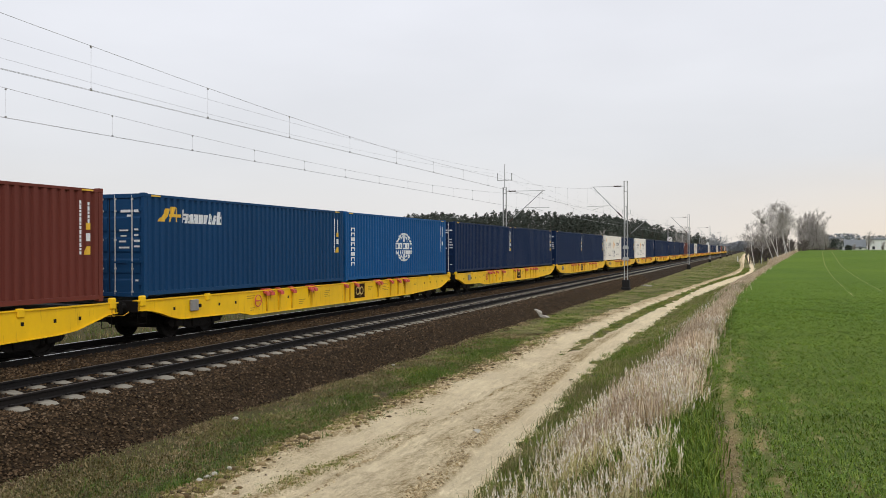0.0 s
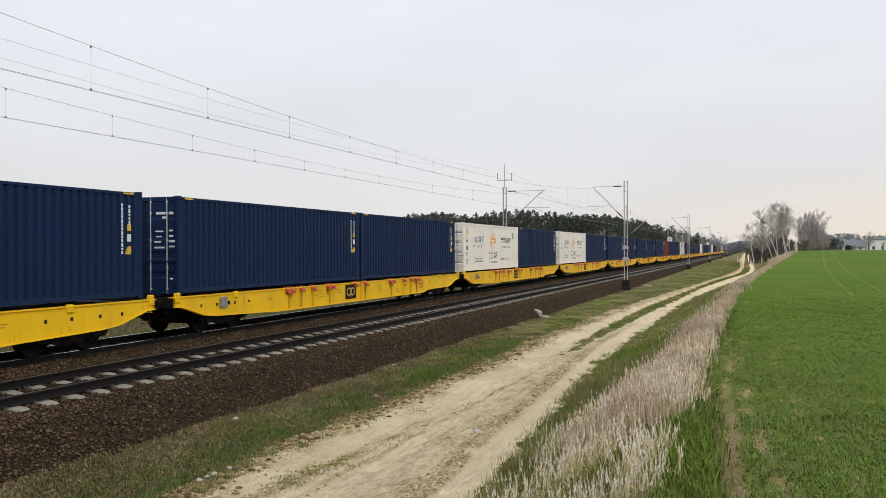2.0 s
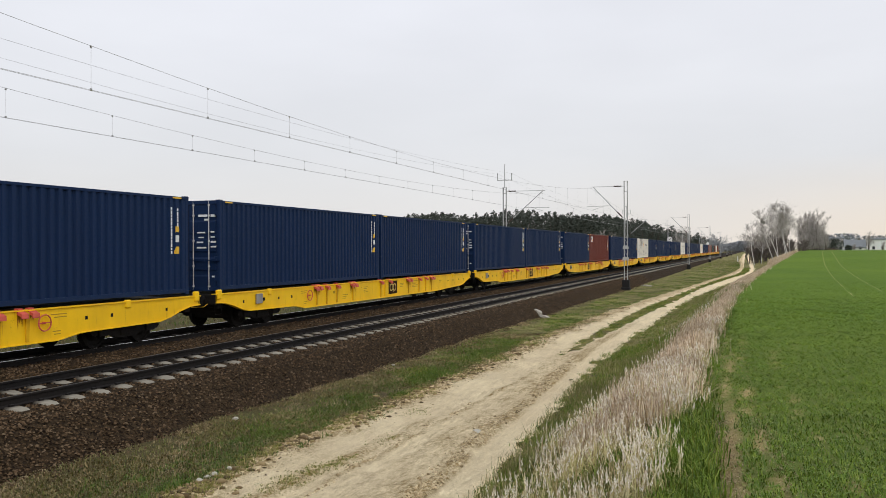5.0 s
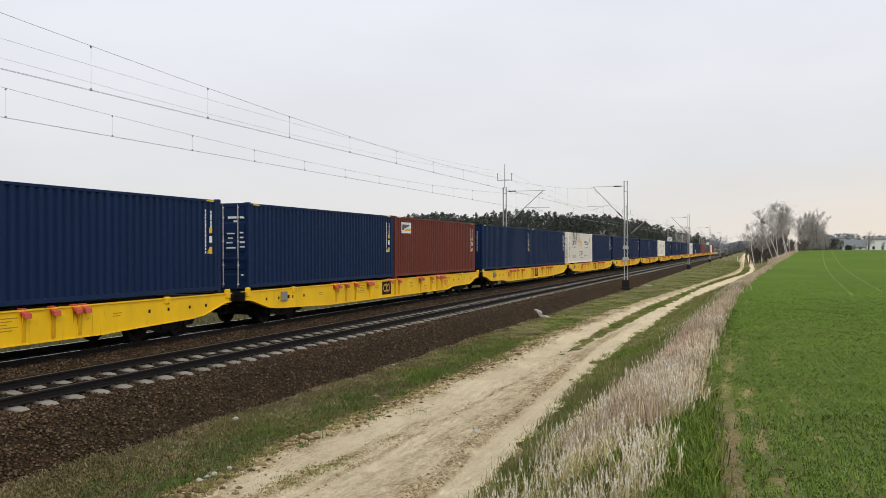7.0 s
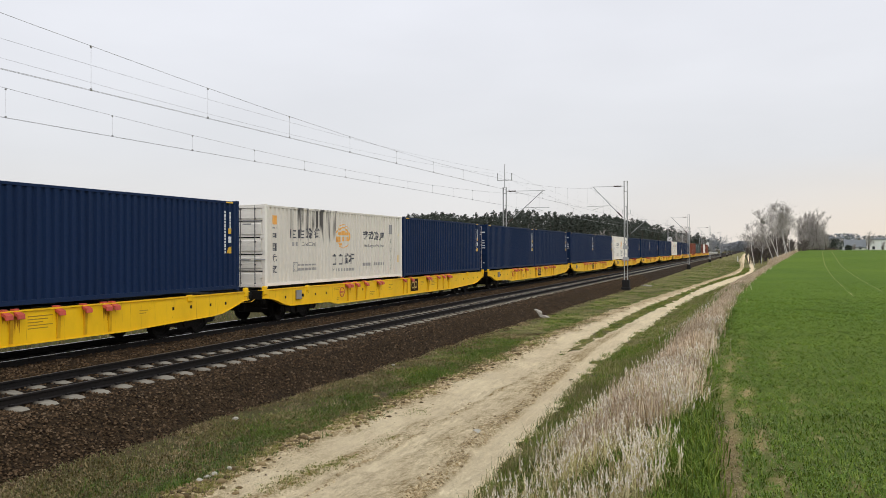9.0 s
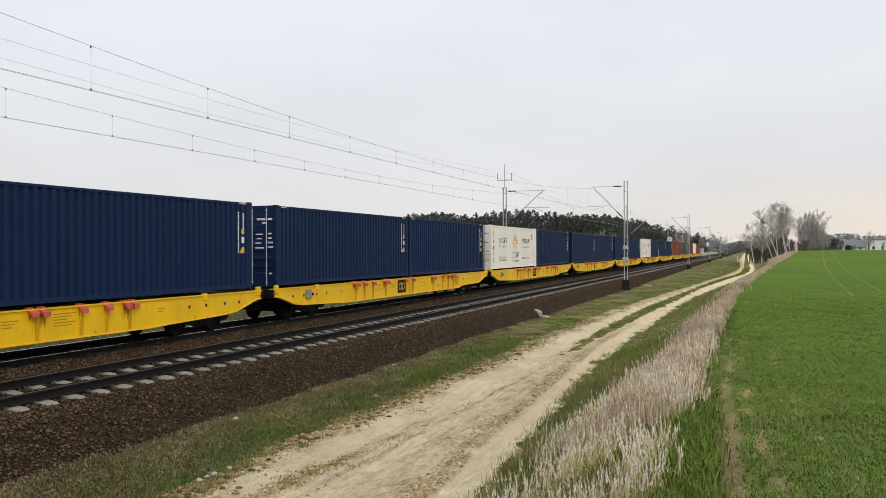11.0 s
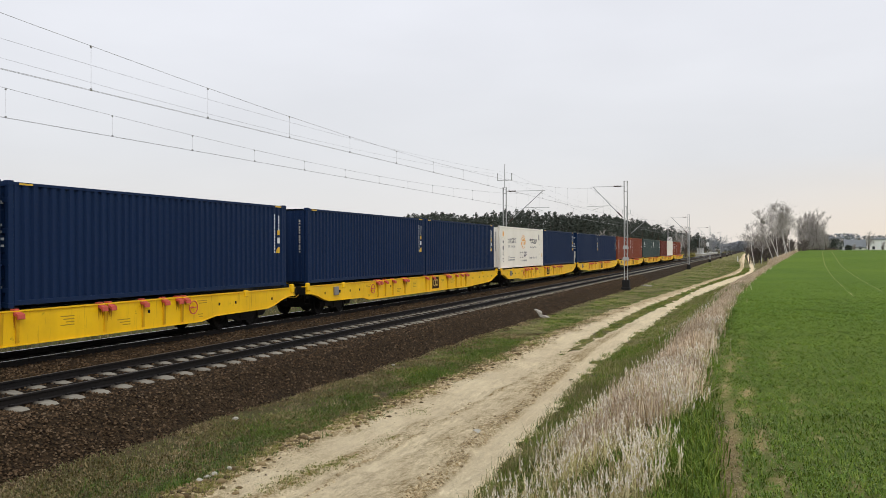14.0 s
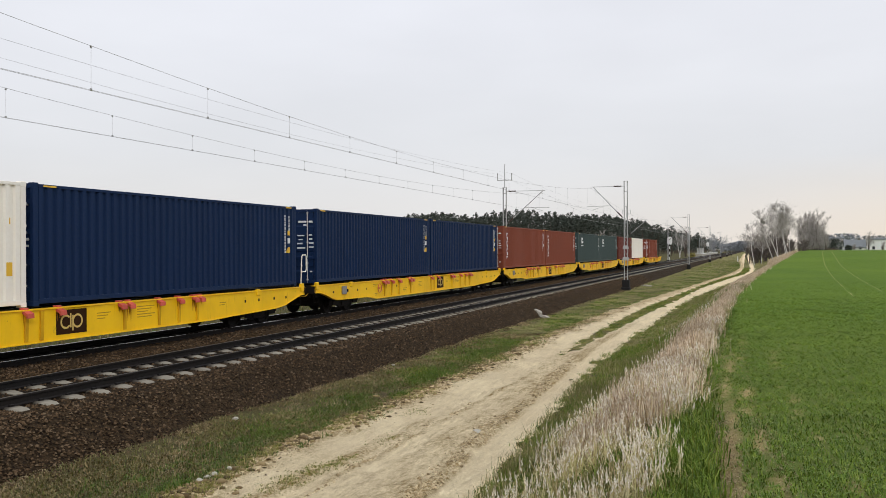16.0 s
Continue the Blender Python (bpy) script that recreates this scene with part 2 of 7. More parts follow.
def soil_mat():
    """Verge, bank and field floor: soil and short sward, told apart by the plan's own 'field' and 'sward' values."""
    m = Mat("soil_and_short_sward", 0.95, 0, 0.15)
    at = m.n("Attribute")
    at.attribute_name = "field"
    at2 = m.n("Attribute")
    at2.attribute_name = "sward"
    fine = m.span(m.noise(13, 6, 0.8, shift=False), 0.36, 0.64)
    mid = m.span(m.noise(0.7, 6, 0.7, shift=False), 0.40, 0.60)
    soil = m.mix(fine, (0.035, 0.026, 0.012), (0.13, 0.095, 0.046))
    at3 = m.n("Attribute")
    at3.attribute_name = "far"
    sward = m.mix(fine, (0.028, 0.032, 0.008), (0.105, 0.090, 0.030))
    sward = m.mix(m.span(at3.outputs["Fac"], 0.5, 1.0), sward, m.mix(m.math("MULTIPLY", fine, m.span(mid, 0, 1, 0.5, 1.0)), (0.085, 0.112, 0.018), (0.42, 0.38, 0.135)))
    pale = m.span(m.noise(1.7, 5, 0.7, shift=False), 0.56, 0.66)
    soil = m.mix(m.math("MULTIPLY", pale, 0.45), soil, (0.34, 0.26, 0.14))
    verge = m.mix(m.math("MINIMUM", m.math("ADD", m.math("MULTIPLY", mid, 0.55), m.math("SUBTRACT", at2.outputs["Fac"], 0.4)), 1.0), soil, sward)
    rows = m.span(m.noise(1.0, 4, 0.7, (7, 1.2, 1), shift=False), 0.3, 0.7)
    big = m.span(m.noise(0.06, 4, 0.6, shift=False), 0.35, 0.65)
    crop = m.mix(rows, (0.062, 0.118, 0.007), (0.125, 0.205, 0.011))
    grain = m.span(m.noise(1.6, 7, 0.8, (1.4, 0.5, 1), shift=False), 0.35, 0.65)
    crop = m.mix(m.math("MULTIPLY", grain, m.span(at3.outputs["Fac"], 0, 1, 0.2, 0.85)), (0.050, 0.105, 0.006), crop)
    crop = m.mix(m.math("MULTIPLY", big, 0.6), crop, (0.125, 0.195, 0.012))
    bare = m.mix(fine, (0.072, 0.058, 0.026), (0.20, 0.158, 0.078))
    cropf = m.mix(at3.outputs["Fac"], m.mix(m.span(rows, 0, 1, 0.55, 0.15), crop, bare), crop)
    at5 = m.n("Attribute")
    at5.attribute_name = "seam"
    cropf = m.mix(at5.outputs["Fac"], cropf, m.mix(fine, (0.24, 0.16, 0.065), (0.56, 0.42, 0.22)))
    m.base(m.mix(at.outputs["Fac"], verge, cropf))
    m.bump(fine, 0.6, 0.04)
    return m.m


def sand_mat():
    """Sandy track: packed pale wheel ruts, browner loose soil and crumbs between."""
    m = Mat("dry_sandy_track", 0.95, 0, 0.15)
    at = m.n("Attribute")
    at.attribute_name = "rut"
    fine = m.span(m.noise(22, 5, 0.75, shift=False), 0.3, 0.7)
    streak = m.span(m.noise(1.0, 7, 0.72, (8, 0.6, 1), shift=False), 0.42, 0.62)
    mid = m.span(m.noise(6.0, 8, 0.80, (1.25, 0.40, 1), shift=False), 0.50, 0.62)
    crumb = m.span(m.noise(15, 7, 0.82, (1, 0.6, 1), shift=False), 0.46, 0.56)
    big = m.span(m.noise(0.4, 4, 0.6, shift=False), 0.4, 0.65)
    c = m.mix(fine, (0.76, 0.625, 0.385), (0.96, 0.82, 0.56))
    c = m.mix(m.math("MULTIPLY", streak, 0.20), c, (0.40, 0.30, 0.17))
    loose = m.mix(fine, (0.13, 0.078, 0.022), (0.44, 0.295, 0.105))
    at2 = m.n("Attribute")
    at2.attribute_name = "loose"
    w = m.math("SUBTRACT", m.math("MULTIPLY", mid, 0.30), m.math("MULTIPLY", at.outputs["Fac"], 0.30))
    w = m.math("ADD", m.math("MAXIMUM", w, 0.0), m.math("MULTIPLY", at2.outputs["Fac"], m.math("ADD", m.span(crumb, 0, 1, 0.22, 0.95), m.span(mid, 0, 1, 0.0, 0.3))))
    c = m.mix(m.math("MINIMUM", w, 1.0), c, loose)
    c = m.mix(m.math("MULTIPLY", big, 0.25), c, (0.46, 0.34, 0.20))
    speck = m.span(m.noise(34, 4, 0.85, shift=False), 0.57, 0.66)
    c = m.mix(m.math("MULTIPLY", speck, m.span(mid, 0, 1, 0.12, 0.6)), c, (0.22, 0.15, 0.075))
    m.base(c)
    m.bump(m.math("ADD", m.math("MULTIPLY", m.math("ADD", fine, crumb), 0.4), m.math("ADD", mid, streak)), 0.8, 0.04)
    return m.m


BALLAST, STONES, SOIL, SAND, SLEEPER_CONC = ballast_mat(), stone_mat(), soil_mat(), sand_mat(), sleeper_mat()
WHEEL_SOIL = worn("pale_soil_with_crop", (0.26, 0.27, 0.09), (0.12, 0.19, 0.025), rough=0.95, amount=0.6, stretch=(1, 1, 1), spec=0.1)
TURF = leafy("brown_turf_soil", [(0.07, 0.048, 0.022), (0.14, 0.095, 0.045), (0.25, 0.18, 0.09), (0.34, 0.26, 0.13)], 0.95)
CLOD = leafy("sandy_clods", [(0.15, 0.105, 0.05), (0.30, 0.22, 0.115), (0.46, 0.355, 0.205), (0.56, 0.45, 0.28)], 0.95)
DRY = leafy("bleached_dry_grass", [(0.22, 0.145, 0.065), (0.48, 0.365, 0.21), (0.68, 0.56, 0.39), (0.80, 0.70, 0.55), (0.37, 0.26, 0.14)])
STRAW = leafy("dull_dead_straw", [(0.15, 0.10, 0.045), (0.32, 0.24, 0.125), (0.46, 0.36, 0.21), (0.24, 0.17, 0.085)])
HEADS = leafy("pale_seed_heads", [(0.46, 0.37, 0.26), (0.70, 0.62, 0.50), (0.85, 0.81, 0.73)])
BROWN_HEADS = leafy("faded_brown_seed_heads", [(0.33, 0.24, 0.155), (0.54, 0.42, 0.295), (0.72, 0.60, 0.46)])
MEADOW = leafy("straw_and_green_meadow", [(0.10, 0.115, 0.022), (0.20, 0.21, 0.05), (0.32, 0.26, 0.125), (0.13, 0.175, 0.032), (0.43, 0.35, 0.20)])
GREEN = leafy("fresh_green_grass", [(0.045, 0.085, 0.007), (0.090, 0.155, 0.012), (0.165, 0.245, 0.024), (0.17, 0.18, 0.030)])
VERGE_GREEN = leafy("dark_green_verge_grass", [(0.034, 0.068, 0.008), (0.062, 0.122, 0.013), (0.108, 0.182, 0.023), (0.15, 0.155, 0.027)])
MOSSY = leafy("yellow_green_weeds", [(0.12, 0.13, 0.025), (0.24, 0.235, 0.05), (0.36, 0.32, 0.10), (0.16, 0.19, 0.035)])
PALE_STEM = leafy("greenish_straw_stems", [(0.30, 0.25, 0.10), (0.56, 0.49, 0.25), (0.74, 0.66, 0.43), (0.46, 0.45, 0.17), (0.40, 0.28, 0.15)])
PLUME = leafy("silvery_seed_plumes", [(0.55, 0.45, 0.33), (0.74, 0.65, 0.51), (0.88, 0.82, 0.71), (0.90, 0.87, 0.80)])
OLIVE = leafy("olive_and_straw_grass", [(0.045, 0.050, 0.011), (0.100, 0.088, 0.022), (0.19, 0.138, 0.052), (0.070, 0.085, 0.013), (0.31, 0.23, 0.105), (0.10, 0.068, 0.028)])
WHEAT = leafy("young_wheat", [(0.066, 0.126, 0.009), (0.095, 0.168, 0.012), (0.142, 0.220, 0.017), (0.20, 0.25, 0.032)])
# needle green lifted towards grey, with distance haze in the colour
PINE = leafy("haze_greyed_pine_needles", [(0.052, 0.064, 0.052), (0.068, 0.080, 0.064), (0.085, 0.096, 0.076)], 0.9)
# distance haze is mixed into this pale blue-grey twig colour
HAZY = leafy("haze_tinted_distant_twigs", [(0.20, 0.215, 0.235), (0.28, 0.29, 0.305), (0.24, 0.25, 0.27)], 0.9)
YELLOWISH = leafy("yellowish_spring_leaves", [(0.20, 0.17, 0.04), (0.30, 0.25, 0.07), (0.16, 0.15, 0.05)], 0.8)
TWIGGY = leafy("brown_hedge_twigs", [(0.12, 0.09, 0.06), (0.20, 0.16, 0.11), (0.09, 0.07, 0.05)], 0.9)
THICKET = worn("dark_thicket_twigs", (0.12, 0.10, 0.09), (0.075, 0.06, 0.055), rough=0.9, amount=0.4)
BARK = worn("grey_brown_bark", (0.085, 0.062, 0.048), (0.04, 0.03, 0.025), rough=0.9, amount=0.5)
TWIG = worn("grey_brown_twigs", (0.35, 0.325, 0.30), (0.23, 0.21, 0.195), rough=0.9, amount=0.4)
GREY_TWIG = worn("dull_grey_brown_twigs", (0.38, 0.35, 0.325), (0.27, 0.245, 0.225), rough=0.9, amount=0.4)
BIRCH = worn("white_birch_bark", (0.70, 0.68, 0.65), (0.14, 0.12, 0.11), rough=0.8, amount=0.4, scale=3, stretch=(1, 1, 2))

# ---------------------------------------------------------------- mesh helpers


class Mesh:
    """Vertices and faces gathered for one mesh."""

    def __init__(self):
        self.v, self.f = [], []

    def add(self, vs, fs):
        k = len(self.v)
        self.v += [tuple(q) for q in vs]
        self.f += [tuple(i + k for i in q) for q in fs]
        return self

    def box(self, a, b, bevel=0.0):
        (x0, y0, z0), (x1, y1, z1) = a, b
        if bevel <= 0:
            return self.add([(x0, y0, z0), (x1, y0, z0), (x1, y1, z0), (x0, y1, z0), (x0, y0, z1), (x1, y0, z1), (x1, y1, z1), (x0, y1, z1)],
                            [(3, 2, 1, 0), (4, 5, 6, 7), (0, 1, 5, 4), (1, 2, 6, 5), (2, 3, 7, 6), (3, 0, 4, 7)])
        e = bevel
        vs = []
        for sx, sy, sz in ((0, 0, 0), (1, 0, 0), (1, 1, 0), (0, 1, 0), (0, 0, 1), (1, 0, 1), (1, 1, 1), (0, 1, 1)):
            X, Y, Z = (x0, x1)[sx], (y0, y1)[sy], (z0, z1)[sz]
            ix, iy, iz = X + (e, -e)[sx], Y + (e, -e)[sy], Z + (e, -e)[sz]
            vs += [(X, iy, iz), (ix, Y, iz), (ix, iy, Z)]
        V = lambda c, k: c * 3 + k
        fs = [(V(3, 2), V(2, 2), V(1, 2), V(0, 2)), (V(4, 2), V(5, 2), V(6, 2), V(7, 2)),
              (V(0, 1), V(1, 1), V(5, 1), V(4, 1)), (V(1, 0), V(2, 0), V(6, 0), V(5, 0)),
              (V(2, 1), V(3, 1), V(7, 1), V(6, 1)), (V(3, 0), V(0, 0), V(4, 0), V(7, 0))]
        for a_, b_, k1, k2 in ((0, 1, 2, 1), (1, 2, 2, 0), (2, 3, 2, 1), (3, 0, 2, 0), (4, 5, 1, 2), (5, 6, 0, 2), (6, 7, 1, 2), (7, 4, 0, 2),
                               (0, 4, 0, 1), (1, 5, 1, 0), (2, 6, 0, 1), (3, 7, 1, 0)):
            fs.append((V(a_, k1), V(b_, k1), V(b_, k2), V(a_, k2)))
        for c in range(8):
            fs.append((V(c, 0), V(c, 1), V(c, 2)))
        return self.add(vs, fs)

    def prism(self, outline, axis, a, b):
        """A closed outline of (u, w) pairs pushed along an axis from a to b."""
        n = len(outline)
        put = {"x": lambda q, t: (t, q[0], q[1]), "y": lambda q, t: (q[0], t, q[1]), "z": lambda q, t: (q[0], q[1], t)}[axis]
        vs = [put(q, a) for q in outline] + [put(q, b) for q in outline]
        fs = [tuple(range(n))[::-1], tuple(range(n, 2 * n))] + [(i, (i + 1) % n, n + (i + 1) % n, n + i) for i in range(n)]
        return self.add(vs, fs)

    def tube(self, pts, r, n=8, cap=True):
        """A round bar along points; r is one radius or one a point."""
        pts = [Vector(q) for q in pts]
        rs = r if isinstance(r, (list, tuple)) else [r] * len(pts)
        vs, fs = [], []
        for i, q in enumerate(pts):
            d = (pts[min(i + 1, len(pts) - 1)] - pts[max(i - 1, 0)]).normalized()
            u = d.cross(Vector((0, 0, 1)) if abs(d.z) < 0.9 else Vector((1, 0, 0))).normalized()
            w = d.cross(u)
            for k in range(n):
                a = 2 * math.pi * k / n
                vs.append(q + (u * math.cos(a) + w * math.sin(a)) * rs[i])
        for i in range(len(pts) - 1):
            for k in range(n):
                fs.append((i * n + k, i * n + (k + 1) % n, (i + 1) * n + (k + 1) % n, (i + 1) * n + k))
        if cap:
            fs += [tuple(range(n))[::-1], tuple(range((len(pts) - 1) * n, len(pts) * n))]
        return self.add(vs, fs)

    def data(self, name, material):
        me = bpy.data.meshes.new(name)
        me.from_pydata(self.v, [], self.f)
        for m in (material if isinstance(material, (list, tuple)) else [material]):
            me.materials.append(m)
        me.update()
        bm = bmesh.new()
        bm.from_mesh(me)
        bmesh.ops.recalc_face_normals(bm, faces=bm.faces)
        bm.to_mesh(me)
        bm.free()
        return me


def part(name, mesh, material, parent, label=""):
    """One mesh object under a thing or under a part."""
    ob = new(name, mesh if isinstance(mesh, bpy.types.Mesh) else mesh.data(name, material))
    ob.parent = parent
    return tagged(ob, label)


def thing(name, label, category, group="", kind=""):
    return tagged(new(name), label, category, group, kind)


def solid(name, mesh, material, label, category, group="", kind=""):
    return tagged(new(name, mesh.data(name, material)), label, category, group, kind)


def raw_mesh(name, verts, loops, sizes, material, slots=None):
    """A large mesh from arrays."""
    me = bpy.data.meshes.new(name)
    me.vertices.add(len(verts))
    me.vertices.foreach_set("co", np.asarray(verts, np.float32).ravel())
    me.loops.add(len(loops))
    me.loops.foreach_set("vertex_index", np.asarray(loops, np.int32))
    sizes = np.asarray(sizes, np.int32)
    me.polygons.add(len(sizes))
    me.polygons.foreach_set("loop_start", np.concatenate(([0], np.cumsum(sizes)[:-1])).astype(np.int32))
    for m in (material if isinstance(material, (list, tuple)) else [material]):
        me.materials.append(m)
    if slots is not None:
        me.polygons.foreach_set("material_index", np.asarray(slots, np.int32))
    me.update(calc_edges=True)
    return me


def lerp(tab, y):
    return np.interp(y, [q[0] for q in tab], [q[1] for q in tab])


# ---------------------------------------------------------------- lie of the land
ROAD_L = [(-60, -7.4), (10, -7.75), (12, -7.95), (15, -7.85), (18, -7.8), (22, -7.75), (26, -7.75), (33, -7.9), (48, -7.5), (60.7, -6.75), (75, -5.99), (95, -4.75), (111.5, -3.82), (135, -2.65), (162, -2.33), (200, -2.8), (245, -3.58), (600, -6.0)]
ROAD_R = [(-60, -3.3), (11, -3.55), (15, -3.8), (20, -4.15), (27, -4.45), (38, -4.35), (52.8, -4.22), (71.6, -3.45), (92.9, -1.95), (112, -0.95), (133, 0.08), (158, 0.28), (200, 0.0), (245, -0.42), (600, -2.5)]
STRIP_X = [(0, -5.5), (9, -5.6), (17, -6.0), (28, -5.82), (34, -5.88), (42, -5.75), (50, -5.58), (60, -5.15), (67, -4.9), (85, -4.32), (118, -1.98), (133, -1.12), (158, -0.97), (245, -1.85), (600, -4.2)]
STRIP_W = [(0, -0.9), (20, -0.9), (24, -0.5), (28, 0.05), (34, 0.16), (42, 0.28), (50, 0.42), (67, 0.36), (85, 0.30), (118, 0.46), (158, 0.5), (245, 0.45)]
FIELD_E = [(-60, 0.3), (5, -0.1), (8.4, -0.22), (11.6, -0.47), (15.4, -0.72), (23, -0.87), (44, -0.86), (76, 0.3), (110, 2.2), (140, 5.0), (200, 9.5), (260, 13), (600, 30)]
FIELD_Z = [(-60, 0.2), (80, 0.2), (110, 0.45), (140, 1.15), (170, 1.65), (200, 1.95), (260, 2.1), (330, 1.2), (420, 0.3), (700, -0.3), (3000, -0.5)]
LOW_Z = [(-60, -0.9), (110, -0.9), (200, -0.75), (300, -0.6), (3000, -0.6)]


def ground_z(x, y):
    """Height of the ground sheet; arrays allowed."""
    x, y = np.asarray(x, float), np.asarray(y, float)
    low, top = lerp(LOW_Z, y), lerp(FIELD_Z, y)
    a, b = lerp(ROAD_R, y) + 0.25, lerp(FIELD_E, y)
    f = np.clip((x - a) / np.maximum(b - a, 0.2), 0, 1)
    f = f * f * (3 - 2 * f)
    z = low + (top - low) * f
    near = np.exp(-(np.hypot(x, y - 10) / 60) ** 2)
    z = z + near * 0.035 * (np.sin(x * 1.7 + y * 0.6) * np.sin(y * 0.9 - x * 0.4) + 0.5 * np.sin(x * 4.1 + 1) * np.sin(y * 3.3))
    return z


def smooth_noise(x, y, seed=0):
    """Cheap value between -1 and 1 that wanders over the plan."""
    r = np.random.RandomState(seed)
    s = 0
    for k in range(6):
        ax, ay, ph = r.uniform(-2.2, 2.2) * (1 + k * 0.7), r.uniform(-1.6, 1.6) * (1 + k * 0.7), r.uniform(0, 6.3)
        s = s + np.sin(ax * x + ay * y + ph) / (1 + 0.35 * k)
    return s / 3.0


def sand_depth(x, y):
    """Positive where the track is bare sand."""
    x, y = np.asarray(x, float), np.asarray(y, float)
    l, r = lerp(ROAD_L, y), lerp(ROAD_R, y)
    w = smooth_noise(x, y, 3) * 0.22 + smooth_noise(x * 3, y * 3, 5) * 0.14 + smooth_noise(x * 8, y * 7, 6) * 0.09
    d = np.minimum(x - l, r - x) + np.maximum(w, -0.28)
    mid, half = lerp(STRIP_X, y), lerp(STRIP_W, y)
    strip = half - np.abs(x - mid) + smooth_noise(x * 1.4, y * 0.8, 9) * 0.3 + smooth_noise(x * 6, y * 4, 10) * 0.15
    return np.minimum(d, -strip)


def crown_x(y):
    """The right brink of the rough band between the wheel ruts."""
    return np.interp(y, [8, 12, 15, 19, 24, 30], [-4.12, -4.28, -4.48, -4.66, -4.9, -5.1])


def loose_soil(x, y):
    """Share of brown crumbly soil on the track: its left edge, the rough crown, a weedy patch and the lines that tyres
    pressed, browned for their shade.
    """
    s = 2.2 * np.exp(-((x - lerp(ROAD_L, y) - 0.38) / (0.42 + 0.12 * np.sin(y * 1.1) + 0.1 * np.sin(y * 2.7))) ** 2)
    u = x - crown_x(y)
    s = s + 1.7 * np.exp(-np.where(u > 0, u / 0.06, u / 0.30) ** 2) * np.clip((42 - y) / 12, 0, 1)
    s = s + 0.5 * np.exp(-((u + 0.65) / 0.35) ** 2) * np.clip((42 - y) / 12, 0, 1)
    s = s + 1.2 * np.exp(-((x + 6.35 - 0.06 * (y - 11)) / 0.20) ** 2) * np.clip((17 - y) / 2, 0, 1)
    # two tyre lines, their shade painted in as brown soil
    s = s + 1.0 * np.exp(-((x + 5.85 - 0.02 * (y - 12)) / 0.06) ** 2) * np.clip((26 - y) / 4, 0, 1)
    s = s + 0.4 * np.exp(-((x + 5.35 - 0.02 * (y - 12)) / 0.05) ** 2) * np.clip((26 - y) / 4, 0, 1)
    return np.clip(s * (0.75 + 0.6 * smooth_noise(x * 2.2, y * 1.2, 13) + 0.35 * smooth_noise(x * 9, y * 5, 14)), 0, 1)


def road_z(x, y):
    """Height of the sandy track; below the ground where there is no sand."""
    d = sand_depth(x, y)
    t = np.clip(d / 0.5, -1, 1)
    l, r = lerp(ROAD_L, y), lerp(ROAD_R, y)
    rut = 0
    for q in (0.36, 0.90):
        rut = rut + np.exp(-((x - l - (r - l) * q) / 0.32) ** 2)
    fine = smooth_noise(x * 5, y * 3.1, 21) * 0.010 + smooth_noise(x * 9, y * 1.3, 23) * 0.008
    rough = loose_soil(x, y)
    fine = fine + rough * (0.022 + 0.020 * smooth_noise(x * 13, y * 9, 25) + 0.012 * smooth_noise(x * 21, y * 17, 26))
    fine = fine + 0.035 * np.exp(-((x - crown_x(y) + 0.12) / 0.16) ** 2) * np.clip((42 - y) / 12, 0, 1)
    return ground_z(x, y) + np.where(t > 0, np.maximum(0.015 + t * 0.035 - rut * 0.03 * np.minimum(1, t * 2) + fine, 0.008), t * 0.12 - 0.001)


def top_z(x, y):
    """Height of whatever lies uppermost, soil or sand."""
    return np.maximum(ground_z(x, y), road_z(x, y))


def grid_axis(stops):
    out = [stops[0][0]]
    for (a, _), (b, step) in zip(stops, stops[1:]):
        n = max(1, int(round((b - a) / step)))
        out += list(a + (b - a) * np.arange(1, n + 1) / n)
    return np.array(out)


def sheet(name, xs, ys, zfun, material, attrs=()):
    X, Y = np.meshgrid(xs, ys)
    Z = zfun(X, Y)
    nx, ny = len(xs), len(ys)
    i = np.arange(nx * ny).reshape(ny, nx)
    q = np.stack([i[:-1, :-1], i[:-1, 1:], i[1:, 1:], i[1:, :-1]], -1).reshape(-1)
    me = raw_mesh(name, np.stack([X, Y, Z], -1).reshape(-1, 3), q, [4] * ((nx - 1) * (ny - 1)), material)
    for nm, fun in attrs:
        a = me.attributes.new(nm, "FLOAT", "POINT")
        a.data.foreach_set("value", np.asarray(fun(X, Y), np.float32).ravel())
    me.polygons.foreach_set("use_smooth", [True] * len(me.polygons))
    return me


def field_mask(x, y):
    return np.clip((x - lerp(FIELD_E, y) + 0.15 * smooth_noise(x, y, 2)) / 0.3 + 0.5, 0, 1)


def tramline_x(y, off):
    return 3.35 + 0.040 * y + 9.0e-5 * y * y + off


def tramline(x, y):
    """Nearness to one of the two bare wheel marks that curve over the crop."""
    return np.maximum(np.exp(-((x - tramline_x(y, -0.85)) / 0.12) ** 2), np.exp(-((x - tramline_x(y, 0.85)) / 0.12) ** 2))


# bare drill seams: offset from the field's edge along the way, half width, bareness
SEAMS = (([(5, -0.05), (8.8, 0.05), (10.4, 0.13), (12.5, 0.23), (18, 0.31), (30, 0.25)], 0.105, 0.92), ([(5, 0.56), (9, 0.53), (10.5, 0.49), (15, 0.56), (30, 0.6)], 0.05, 0.9),
         ([(5, 1.2), (30, 1.22)], 0.04, 0.6), ([(5, 1.75), (30, 1.8)], 0.03, 0.35))


